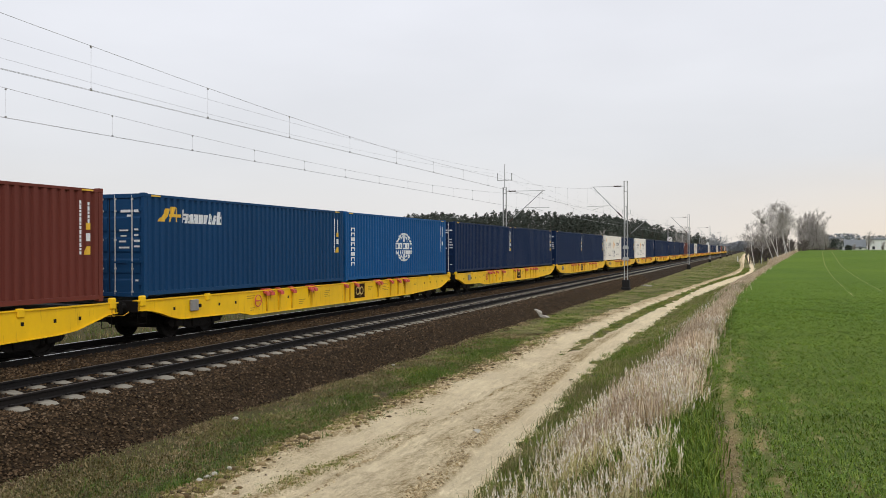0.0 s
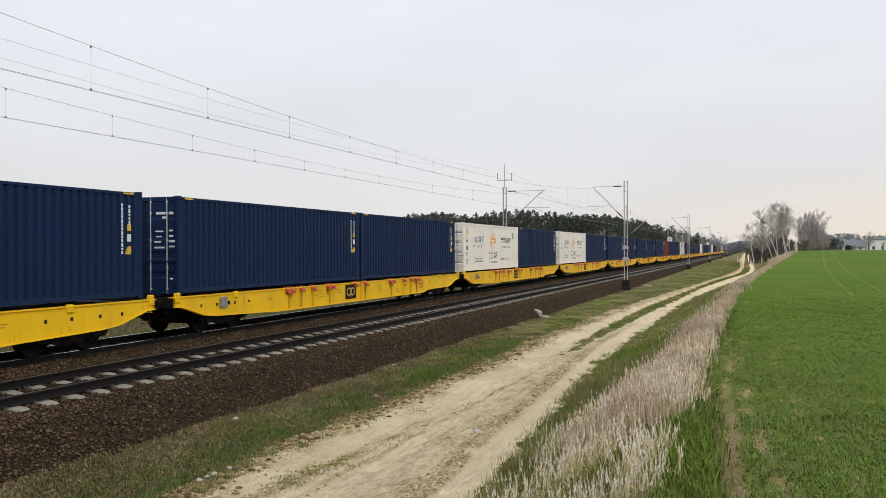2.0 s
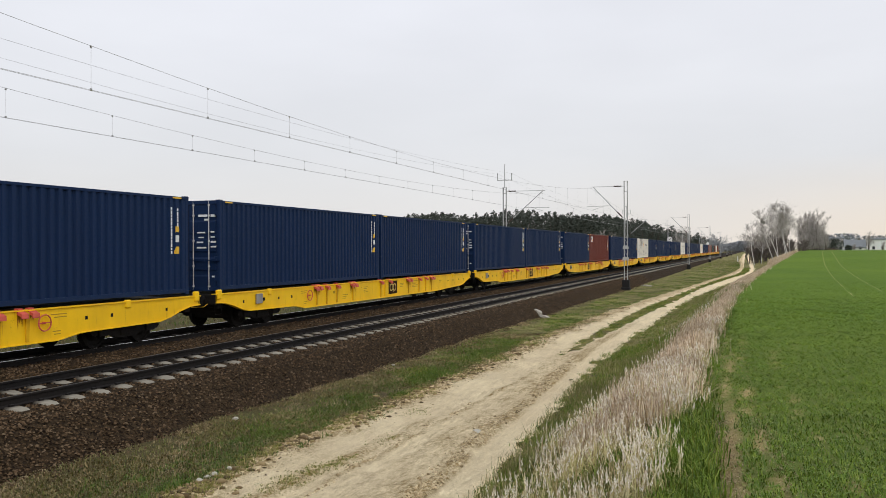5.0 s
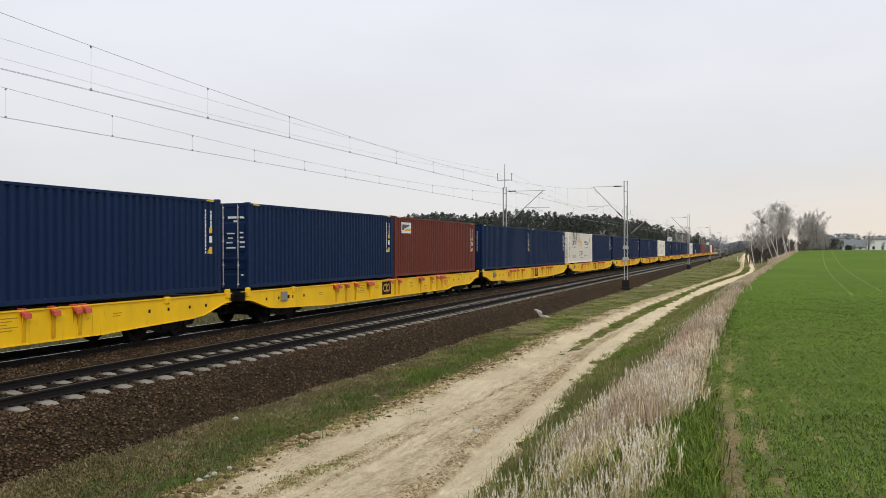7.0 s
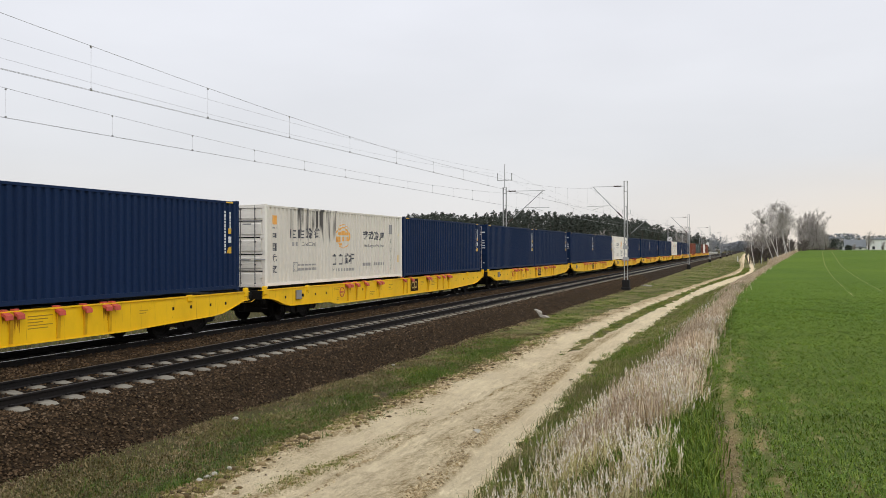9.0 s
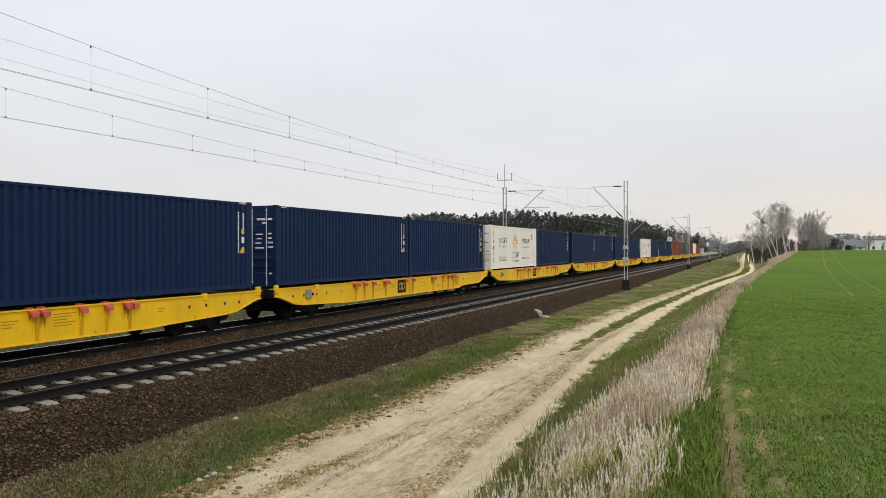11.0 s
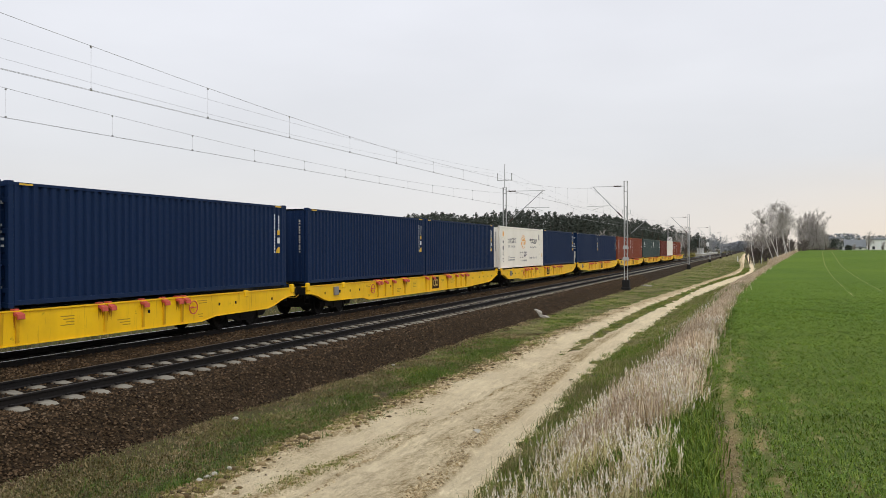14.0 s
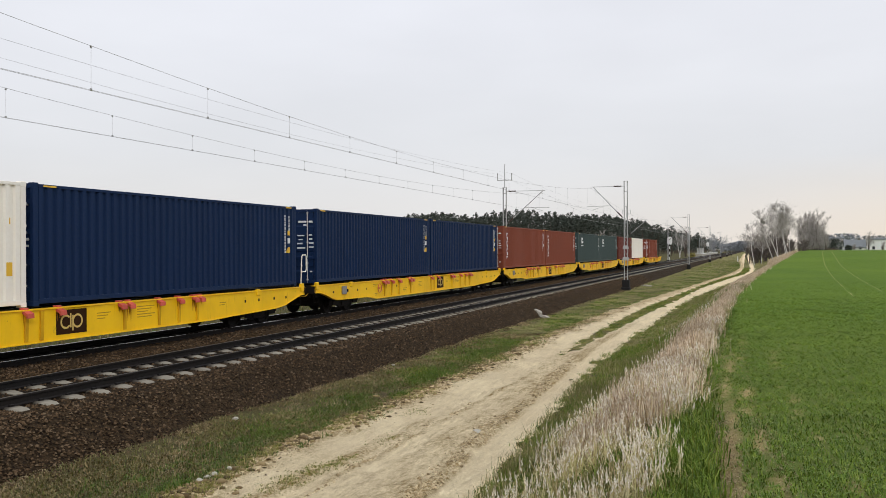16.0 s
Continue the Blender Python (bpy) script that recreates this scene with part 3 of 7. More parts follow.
def seam_gap(x, y, off):
    return np.abs(x - lerp(FIELD_E, y) - lerp(off, y) + 0.025 * np.sin(y * 2.1) + 0.02 * np.sin(y * 5.3 + 1))


def seam(x, y):
    s = 0
    for off, wd, share in SEAMS:
        s = s + share * np.exp(-(seam_gap(x, y, off) / (wd * np.interp(y, [9, 14, 22], [1, 0.7, 0.5]))) ** 2) * np.clip(1.1 + 1.2 * smooth_noise(x * 1.5, y * 1.2, 15) * np.clip((y - 9) / 6, 0, 1), 0, 1)
    return np.clip(s, 0, 1) * np.clip((26 - y) / 10, 0, 1)


def build_ground():
    xs = grid_axis([(-2500, 0), (-400, 300), (-60, 40), (-24, 6), (-11, 1), (4.5, 0.17), (16, 0.4), (60, 3), (400, 40), (2500, 300)])
    ys = grid_axis([(-400, 0), (-20, 40), (4, 3), (22, 0.28), (60, 0.8), (220, 2.5), (500, 20), (4500, 400)])
    me = sheet("ground", xs, ys, ground_z, SOIL, (
        ("field", field_mask),
        ("sward", lambda x, y: np.clip(0.6 + 0.4 * smooth_noise(x, y, 4) * np.clip((50 - y) / 20, 0, 1) + (x < -18) * 0.4, 0, 1)),
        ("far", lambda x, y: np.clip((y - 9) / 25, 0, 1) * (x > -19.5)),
        ("seam", seam)))
    tagged(new("ground", me), "grassy soil verge, bank and green young wheat field", "ground", kind="structure")
    xs = grid_axis([(-9.2, 0), (-3.2, 0.07), (1.8, 0.2)])
    ys = grid_axis([(-60, 0), (3, 3), (7, 0.5), (24, 0.10), (60, 0.5), (300, 2), (600, 12)])

    def rut_mask(x, y):
        l, r = lerp(ROAD_L, y), lerp(ROAD_R, y)
        u = (x - l) / (r - l) + 0.03 * smooth_noise(x * 0.2, y * 0.5, 12)
        return np.clip(np.exp(-((u - 0.30) / 0.13) ** 2) * 0.8 + np.exp(-((u - 0.9) / 0.10) ** 2), 0, 1)

    tagged(new("road", sheet("road", xs, ys, road_z, SAND, (("rut", rut_mask), ("loose", loose_soil)))), "pale dry sandy farm track with wheel ruts", "dirt road", kind="structure")



def wheel_marks():
    for off in (-0.85, 0.85):
        ys = np.arange(44, 205, 1.0)
        w = np.maximum(0.004, 0.012 + 0.022 * np.clip((ys - 40) / 80, 0, 1) + 0.022 * np.sin(ys * 0.9 + off) * np.sin(ys * 0.23))
        x = tramline_x(ys, off) + 0.03 * np.sin(ys * 0.7)
        z = ground_z(x, ys) + 0.035
        v = np.stack([np.stack([x - w, ys, z], -1), np.stack([x + w, ys, z], -1)], 1).reshape(-1, 3)
        k = 2 * np.arange(len(ys) - 1)[:, None]
        me = raw_mesh("wheel_mark", v, (np.array([0, 1, 3, 2])[None] + k).ravel(), [4] * (len(ys) - 1), WHEEL_SOIL)
        tagged(new("wheel_mark", me), "bare pale wheel mark through the crop", "wheel mark", kind="structure")


build_ground()
wheel_marks()

# ---------------------------------------------------------------- railway: ballast, sleepers, rails


def ballast_z(x, y):
    x = np.asarray(x, float)
    z = np.interp(x, [-23.5, -20.2, -19.0, -18.75, -16.5, -15.9, -14.6, -14.3, -13.9, -11.9, -11.5, -11.1, -10.2, -9.6], [-1.1, -0.75, -0.27, -0.2, -0.2, -0.12, -0.13, -0.165, -0.198, -0.203, -0.222, -0.29, -0.93, -1.2])
    return z + 0.02 * smooth_noise(x * 3, np.asarray(y, float) * 3, 31)


def stones(n, seed):
    """Loose crushed stones over the ballast the camera passes nearest: small angular lumps in one mesh."""
    r = np.random.RandomState(seed)
    y = 8.5 + 85 * r.rand(n) ** 2.3
    x = -16.25 + 6.75 * r.rand(n) ** 0.75
    keep = (x < -10.05 + 0.5 * smooth_noise(x, y, 33) + 0.2 * smooth_noise(x * 6, y * 6, 34)) | (r.rand(n) < 0.03)
    # few stones lie on the near track's sleepers
    off = np.abs((y - 0.35 + 0.325) % 0.65 - 0.325)
    keep &= ~((np.abs(x - NEAR_X) < 1.36) & (off < 0.17) & (r.rand(n) < 0.97))
    keep &= ~((np.abs(x - NEAR_X) < 0.95) & (r.rand(n) < 0.6))
    x, y = x[keep], y[keep]
    n = len(x)
    base = np.array([(1, 0, -.3), (-.2, 1, -.3), (-1, .1, -.2), (.1, -1, -.3), (.35, .3, .8), (-.4, -.25, .75)])
    tri = np.array([(0, 1, 4), (1, 2, 5), (1, 5, 4), (2, 3, 5), (3, 0, 4), (3, 4, 5)])
    a = r.rand(n) * 6.28
    sz = r.uniform(0.012, 0.030, n) * (1 + y / 90)
    c, s = np.cos(a), np.sin(a)
    j = base[None] * (1 + r.uniform(-0.35, 0.35, (n, 6, 3))) * sz[:, None, None]
    X = x[:, None] + j[..., 0] * c[:, None] - j[..., 1] * s[:, None]
    Y = y[:, None] + j[..., 0] * s[:, None] + j[..., 1] * c[:, None]
    Z = np.maximum(ballast_z(x, y), ground_z(x, y))[:, None] + 0.012 + j[..., 2] * 0.8
    loops = (tri[None] + 6 * np.arange(n)[:, None, None]).ravel()
    me = raw_mesh("ballast_stones", np.stack([X, Y, Z], -1).reshape(-1, 3), loops, np.full(n * 6, 3), STONES)
    tagged(new("ballast_stones", me), "loose dark brown crushed ballast stones", "ballast", kind="stuff")


def sleeper_mesh(stuff):
    m, clip = Mesh(), Mesh()
    # tapered prestressed sleeper: deeper under the rails, waisted in the middle
    pts = [(-1.30, -0.30), (-1.25, -0.225), (-1.14, -0.178), (-0.98, -0.158), (-0.55, -0.158), (-0.28, -0.21), (0.28, -0.21), (0.55, -0.158), (0.98, -0.158), (1.14, -0.178), (1.25, -0.225), (1.30, -0.30)]
    vs, fs = [], []
    for x, z in pts:
        e = 0.05 if abs(x) > 1.28 else 0.02 if abs(x) > 1.2 else 0.0
        vs += [(x, -0.17 + e, -0.36), (x, -0.145 + e, z - 0.03), (x, -0.105 + e, z), (x, 0.105 - e, z), (x, 0.145 - e, z - 0.03), (x, 0.17 - e, -0.36)]
    for i in range(len(pts) - 1):
        k = 6 * i
        fs += [(k + q, k + q + 1, k + q + 7, k + q + 6) for q in range(5)]
    k = len(vs)
    fs += [(5, 4, 3, 2, 1, 0), tuple(range(k - 6, k))]
    m.add(vs, fs)
    for sx in (-1, 1):
        for dx in (-0.13, 0.13):
            clip.box((sx * GAUGE / 2 + dx - 0.03, -0.05, -0.16), (sx * GAUGE / 2 + dx + 0.03, 0.05, -0.125))
    return m.data("sleeper", stuff), clip.data("rail_clip", RAIL_RUST)


RAIL_OUTLINE = [(-0.075, -0.172), (0.075, -0.172), (0.075, -0.158), (0.012, -0.14), (0.010, -0.052), (0.034, -0.04), (0.036, -0.012), (0.028, -0.003), (-0.028, -0.003), (-0.036, -0.012), (-0.034, -0.04), (-0.010, -0.052), (-0.012, -0.14), (-0.075, -0.158)]


def track(x, label, first, last, phase, head):
    t = thing("railway_track", label, "railway track", "railway tracks", "structure")
    t.location = (x, 0, 0)
    for sx in (-1, 1):
        prof = [(u + sx * GAUGE / 2, w) for u, w in RAIL_OUTLINE]
        rail = part("rail", Mesh().prism(prof, "y", -120, 2500), RAIL_RUST, t, "brown rusted steel rail")
        part("rail_head", Mesh().box((sx * GAUGE / 2 - 0.027, -120, -0.004), (sx * GAUGE / 2 + 0.027, 2500, 0.0)), head, rail, "worn running surface")
    me, clips = sleeper_mesh(SLEEPER_CONC if head is RAIL_DULL else OILY_SHADED_CONC)
    far = Mesh()
    n = 0
    for i in range(-20, 520):
        y = phase + i * 0.65
        jig = 0.02 * math.sin(i * 12.9 + x)
        if first <= y <= last and n < 300:
            ob = part("sleeper", me, None, t)
            ob.location = (jig, y, 0.0)
            if y < 40 and x > -14:
                part("rail_clip", clips, None, ob)
            n += 1
        else:
            k = len(far.v)
            far.add([(v.co.x + jig, v.co.y + y, v.co.z) for v in me.vertices], [tuple(q.vertices) for q in me.polygons])
    tagged(part("sleeper_row", far, CONCRETE, t, "concrete sleepers far off"), kind="stuff")
    return t


# ---------------------------------------------------------------- the train
SIDE = 1.33                 # half width over the wagon's sills


def beam_outline():
    """The fish-bellied side of the wagon's frame, as (along, height)."""
    low = [(-0.40, 0.93), (0.10, 0.90), (0.55, 0.80), (1.0, 0.66), (1.45, 0.57), (3.9, 0.545), (4.5, 0.53), (5.2, 0.42), (19.2, 0.42), (20.2, 0.46), (22.9, 0.54), (23.5, 0.60), (24.1, 0.76), (24.6, 0.90), (24.95, 0.93)]
    return low


def wagon_sill(side):
    low = beam_outline()
    m = Mesh()
    x0, x1 = sorted((side * SIDE, side * (SIDE - 0.03)))
    m.prism([(y, z) for y, z in low] + [(24.95, 1.17), (-0.40, 1.17)], "x", x0, x1)
    # top and bottom flanges
    a, b = sorted((side * (SIDE + 0.035), side * (SIDE - 0.16)))
    m.box((a, -0.42, 1.165), (b, 24.97, 1.195), 0.004)
    a, b = sorted((side * (SIDE + 0.03), side * (SIDE - 0.14)))
    for (y0, z0), (y1, z1) in zip(low, low[1:]):
        m.prism([(y0, z0 - 0.022), (y1, z1 - 0.022), (y1, z1 + 0.002), (y0, z0 + 0.002)], "x", a, b)
    return m


def bogie_meshes():
    frame_m = Mesh()
    outline = [(-1.35, 0.46), (-1.25, 0.36), (-0.6, 0.34), (-0.35, 0.24), (0.35, 0.24), (0.6, 0.34), (1.25, 0.36), (1.35, 0.46), (1.2, 0.60), (0.5, 0.66), (-0.5, 0.66), (-1.2, 0.60)]
    frame_m.prism(outline, "x", -0.07, 0.07)
    for y in (-0.9, 0.9):
        frame_m.box((-0.14, y - 0.17, 0.33), (0.14, y + 0.17, 0.62), 0.02)
        for dy in (-0.26, 0.26):
            frame_m.tube([(0.03, y + dy, 0.34), (0.03, y + dy, 0.60)], 0.085, 10)
    frame_m.box((-0.1, -0.25, 0.28), (0.12, 0.25, 0.52), 0.02)
    bolster = Mesh().box((-0.95, -0.22, 0.38), (0.95, 0.22, 0.72), 0.03).tube([(0, 0, 0.7), (0, 0, 0.95)], 0.3, 14)
    wheel = Mesh()
    prof = [(-0.07, 0.10), (-0.07, 0.28), (-0.03, 0.30), (-0.045, 0.40), (-0.067, 0.41), (-0.067, 0.487), (-0.037, 0.487), (-0.03, 0.462), (0.067, 0.455), (0.067, 0.40), (0.03, 0.38), (0.02, 0.28), (0.07, 0.17), (0.07, 0.10)]
    n = 16
    vs = [(q[0], q[1] * math.cos(2 * math.pi * k / n), 0.46 + q[1] * math.sin(2 * math.pi * k / n)) for k in range(n) for q in prof]
    p = len(prof)
    wheel.add(vs, [(k * p + i, k * p + (i + 1) % p, ((k + 1) % n) * p + (i + 1) % p, ((k + 1) % n) * p + i) for k in range(n) for i in range(p)])
    axle = Mesh().tube([(-1.05, 0, 0.46), (1.05, 0, 0.46)], 0.085, 12)
    return [m.data(nm, DARK_STEEL) for nm, m in (("side_frame", frame_m), ("bolster", bolster), ("wheel", wheel), ("axle", axle))]


def add_bogie(w, y, meshes):
    b = part("bogie", meshes[1], None, w, "grimy black two-axle bogie")
    b.location = (0, y, 0)
    for sx in (-1, 1):
        f = part("side_frame", meshes[0], None, b)
        f.location = (sx * 1.02, 0, 0)
        for dy in (-0.9, 0.9):
            wh = part("wheel", meshes[2], None, b)
            wh.matrix_basis = pose(sx * 0.752, dy, 0, 0, 0, 0 if sx > 0 else 180)
    for dy in (-0.9, 0.9):
        part("axle", meshes[3], None, b).location = (0, dy, 0)


LOCKS = (5.98, 6.30, 6.92, 7.80, 9.08, 9.40, 12.05, 13.04, 15.16, 15.49, 16.71, 17.59, 18.30, 18.60)
RIBS = (6.12, 6.92, 7.80, 9.25, 12.05, 12.50, 15.32, 16.71, 17.59, 18.45)


def ring(m, cy, cz, x, r0, r1, n=20, a0=0.0, a1=6.2832):
    vs, fs = [], []
    full = a1 - a0 > 6.28
    k = n if full else n + 1
    for i in range(k):
        a = a0 + (a1 - a0) * i / n
        for r in (r0, r1):
            vs.append((x, cy + r * math.cos(a), cz + r * math.sin(a)))
    for i in range(n):
        j = (i + 1) % k
        fs.append((2 * i, 2 * i + 1, 2 * j + 1, 2 * j))
    return m.add(vs, fs)


def quad(m, x, y0, z0, y1, z1):
    return m.add([(x, y0, z0), (x, y1, z0), (x, y1, z1), (x, y0, z1)], [(0, 1, 2, 3)])


def build_wagon():
    w = thing("container_wagon", "long yellow flat container wagon on black bogies", "freight wagon", "wagons of the train")
    for side in (1, -1):
        sill = part("side_sill", wagon_sill(side), YELLOW, w)
        # black plate on the sill's inner face, standing in for the shade there
        a, b = sorted((side * (SIDE - 0.032), side * (SIDE - 0.05)))
        part("inner_web", Mesh().prism(beam_outline() + [(24.95, 1.16), (-0.40, 1.16)], "x", a, b), DARK_STEEL, w, "black plate for the shade inside the sill")
        for y in RIBS:
            m = Mesh()
            a, b = sorted((side * SIDE, side * (SIDE + 0.05)))
            m.prism([(a if side > 0 else b, 0.0), (a if side > 0 else b, 0.68), (b if side > 0 else a, 0.68), ((a + b) / 2, 0.0)], "y", -0.05, 0.05)
            ob = part("rib", m, RUSTY_SHADED_YELLOW, sill)
            ob.location = (0, y, 0.46)
        # brown streaks under each lock: rust runs and the lock's painted shadow
        runs = Mesh()
        for y in LOCKS:
            m = Mesh()
            s = side
            m.prism([(s * (SIDE - 0.02), 1.19), (s * (SIDE + 0.15), 1.11), (s * (SIDE + 0.16), 1.01), (s * (SIDE + 0.13), 1.0), (s * (SIDE + 0.11), 1.06), (s * (SIDE - 0.02), 1.11)], "y", -0.10, 0.10)
            m.box((min(s * (SIDE - 0.12), s * (SIDE + 0.02)), -0.07, 1.19), (max(s * (SIDE - 0.12), s * (SIDE + 0.02)), 0.07, 1.235), 0.008)
            ob = part("container_lock", m, LOCK_RED, w, "folding red container lock")
            ob.location = (0, y, 0)
            m = runs
            x = side * (SIDE + 0.003)
            h = 0.28 + 0.14 * math.sin(y * 7)
            for o, ww, hh in ((-0.05, 0.03, h), (0.02, 0.04, h * 0.7), (0.07, 0.025, h * 1.15)):
                m.add([(x, y + o - ww, 1.10), (x, y + o + ww, 1.10), (x, y + o + ww * 0.5, 1.10 - hh * 0.7), (x, y + o, 1.10 - hh), (x, y + o - ww * 0.6, 1.10 - hh * 0.6)], [(0, 1, 2, 3, 4)])
        tagged(part("rust_stain", runs, RUST_AND_SHADE, sill, "brown rust runs and painted shadow below the locks"), kind="stuff")
        for y in (-0.22, 2.75, 21.8, 24.77):
            m = Mesh().box((min(side * (SIDE - 0.07), side * (SIDE + 0.05)), -0.11, 1.02), (max(side * (SIDE - 0.07), side * (SIDE + 0.05)), 0.11, 1.32 if y < 0 or y > 24 else 1.235), 0.03)
            ob = part("corner_spigot", m, YELLOW, w)
            ob.location = (0, y, 0)
        for y in (1.15, 3.35, 4.25, 7.55, 21.04, 21.86, 22.83, 23.63):
            x = side * (SIDE + 0.002)
            part("tow_hole", quad(Mesh(), x, y - 0.045, 0.83, y + 0.045, 0.92), DARK_STEEL, sill, "dark square hole")
        for y, z, n, wd in ((4.9, 1.02, 2, 0.5), (8.3, 0.72, 3, 0.5), (10.3, 0.95, 4, 0.45), (5.1, 0.62, 2, 0.25), (14.3, 0.95, 3, 0.5), (15.8, 1.02, 5, 0.75), (19.6, 0.9, 2, 0.35)):
            bars = Mesh()
            for i in range(n):
                quad(bars, side * (SIDE + 0.0025), y, z - i * 0.07, y + wd * (1 - 0.2 * (i % 3)), z - i * 0.07 + 0.022)
            part("lettering", bars, FADED_MARK, sill, "rows of small unreadable lettering")
        # emblem panel, just past the middle on both sides
        flip = (lambda y: y) if side > 0 else (lambda y: 24.55 - y)
        lo, hi = 12.95, 13.95
        plate = part("logo_panel", quad(Mesh(), side * (SIDE + 0.003), lo, 0.53, hi, 1.12), BROWN_MARK, sill, "dark brown square emblem panel")
        x = side * (SIDE + 0.005)
        turn = 0.0 if side > 0 else math.pi
        for cy in (-0.19, 0.19):
            emb = ring(Mesh(), (lo + hi) / 2 + cy, 0.83, x, 0.125, 0.175, 20, *((0.7 + turn, 5.6 + turn) if cy * side < 0 else (0.0, 6.2832)))
            part("emblem_ring", emb, LOGO_MARK, plate, "pale ring of the emblem")
        for u, z0, z1 in ((-0.035, 0.68, 1.03), (0.035, 0.60, 0.98)):
            part("emblem_bar", quad(Mesh(), x + side * 0.001, (lo + hi) / 2 + side * u - 0.022, z0, (lo + hi) / 2 + side * u + 0.022, z1), LOGO_MARK, plate, "pale bar of the emblem")
        by = flip(2.02)
        bx0, bx1 = sorted((side * 1.335, side * 1.41))
        box_ = part("brake_box", Mesh().box((bx0, by - 0.18, 0.76), (bx1, by + 0.18, 1.09), 0.015), BOX_GREY, w, "small grey metal box")
        hx0, hx1 = sorted((side * 1.36, side * 1.42))
        part("brake_handle", Mesh().box((hx0, by + side * 0.25 - 0.05, 0.84), (hx1, by + side * 0.25 + 0.05, 0.95), 0.01), DARK_STEEL, box_)
        n, wy = 18, (5.47 if side > 0 else 5.65)
        rim = Mesh()
        for i in range(n):
            p, q = 2 * math.pi * i / n, 2 * math.pi * (i + 1) / n
            rim.tube([(side * 1.40, wy + 0.19 * math.cos(p), 0.86 + 0.19 * math.sin(p)), (side * 1.40, wy + 0.19 * math.cos(q), 0.86 + 0.19 * math.sin(q))], 0.017, 5, False)
        rim.tube([(side * 1.40, wy - 0.19, 0.86), (side * 1.40, wy + 0.19, 0.86)], 0.013, 5)
        rim.tube([(side * 1.33, wy, 0.86), (side * 1.41, wy, 0.86)], 0.03, 6)
        part("brake_wheel", rim, LOCK_RED, w, "red hand-brake wheel")
    inner = Mesh()
    inner.box((-0.45, 0.0, 0.55), (0.45, 24.5, 1.12))
    for y in (2.5, 22.0, 6.2, 9.2, 12.3, 15.2, 18.6):
        inner.box((-1.3, y - 0.12, 0.8), (1.3, y + 0.12, 1.13))
    part("centre_beam", inner, DARK_STEEL, w)
    for y0, y1 in ((-0.42, -0.30), (24.85, 24.97)):
        end = Mesh().box((-1.33, y0, 0.86), (1.33, y1, 1.19), 0.015)
        e = part("end_beam", end, DARK_STEEL, w)
        d0, d1 = (y0 + 0.1, 4.6) if y0 < 0 else (20.0, y1 - 0.1)
        # black deck and rigging, added to darken the gap under the wagon's end
        rig = Mesh().box((-1.27, d0, 1.0), (1.27, d1, 1.14)).box((-1.2, d0 + 0.2, 0.72), (1.2, d0 + 0.5, 1.0), 0.02).box((-0.7, (d0 + d1) / 2 - 0.9, 0.30), (0.7, (d0 + d1) / 2 + 0.9, 0.72), 0.04)
        rig.tube([(1.0, d0, 0.78), (1.0, d1, 0.74)], 0.05, 6).tube([(-1.0, d0, 0.78), (-1.0, d1, 0.74)], 0.05, 6)
        part("end_platform", rig, DARK_STEEL, w, "black end platform and brake rigging, filling the shaded gap")
        out = -1 if y0 < 0 else 1
        yb = y0 if out < 0 else y1
        for sx in (-1, 1):
            bm_ = Mesh().tube([(sx * 0.87, yb, 1.02), (sx * 0.87, yb + out * 0.26, 1.02)], 0.12, 14)
            bm_.tube([(sx * 0.87, yb + out * 0.22, 1.02), (sx * 0.87, yb + out * 0.40, 1.02)], 0.085, 12)
            bm_.box((sx * 0.87 - 0.25, min(yb + out * 0.40, yb + out * 0.44), 0.85), (sx * 0.87 + 0.25, max(yb + out * 0.40, yb + out * 0.44), 1.19), 0.012)
            part("buffer", bm_, DARK_STEEL, w, "black side buffer")
        hook = Mesh().box((-0.05, min(yb, yb + out * 0.44), 0.98), (0.05, max(yb, yb + out * 0.44), 1.08), 0.01)
        hose = [(-0.3, yb, 0.92), (-0.3, yb + out * 0.18, 0.72), (-0.25, yb + out * 0.33, 0.62), (-0.15, yb + out * 0.44, 0.66)]
        hook.tube(hose, 0.03, 8)
        part("coupling", hook, DARK_STEEL, w, "black coupling and brake hose")
        # shunter's step and grab rail under the corner
        st = Mesh()
        yy = yb - out * 0.12
        st.tube([(1.22, yy, 0.95), (1.24, yy, 0.55), (1.24, yy - out * 0.36, 0.55), (1.22, yy - out * 0.36, 0.93)], 0.013, 6)
        part("step", st, DARK_STEEL, w)
        g = Mesh()
        g.tube([(1.05, yb, 0.88), (1.05, yb + out * 0.2, 0.80), (0.6, yb + out * 0.2, 0.78), (0.6, yb, 0.88)], 0.014, 6)
        part("grab_rail", g, YELLOW_MARK, w)
    ms = bogie_meshes()
    for y in (2.52, 22.05):
        add_bogie(w, y, ms)
    return w


CL, CW, CH = 12.19, 2.438, 2.896
DECK = 1.245


def corrugated(y0, y1, z0, z1, xo, side, pitch=0.278, depth=0.056, n=None):
    """A steel wall with trapezoid ribs; xo is its outer plane."""
    n = n or int(round((y1 - y0) / pitch))
    p = (y1 - y0) / n
    prof = []
    for i in range(n):
        for u, d in ((0.0, 1), (0.17, 1), (0.29, 0), (0.71, 0), (0.83, 1)):
            prof.append((y0 + (i + u) * p, d))
    prof.append((y1, 1))
    m = Mesh()
    vs = []
    for y, d in prof:
        x = xo - side * depth * d
        vs += [(x, y, z0), (x, y, z1)]
    m.add(vs, [(2 * i, 2 * i + 2, 2 * i + 3, 2 * i + 1) for i in range(len(prof) - 1)])
    return m


RIB_N = int(round((CL - 0.2) / 0.278))
RIB_P = (CL - 0.2) / RIB_N


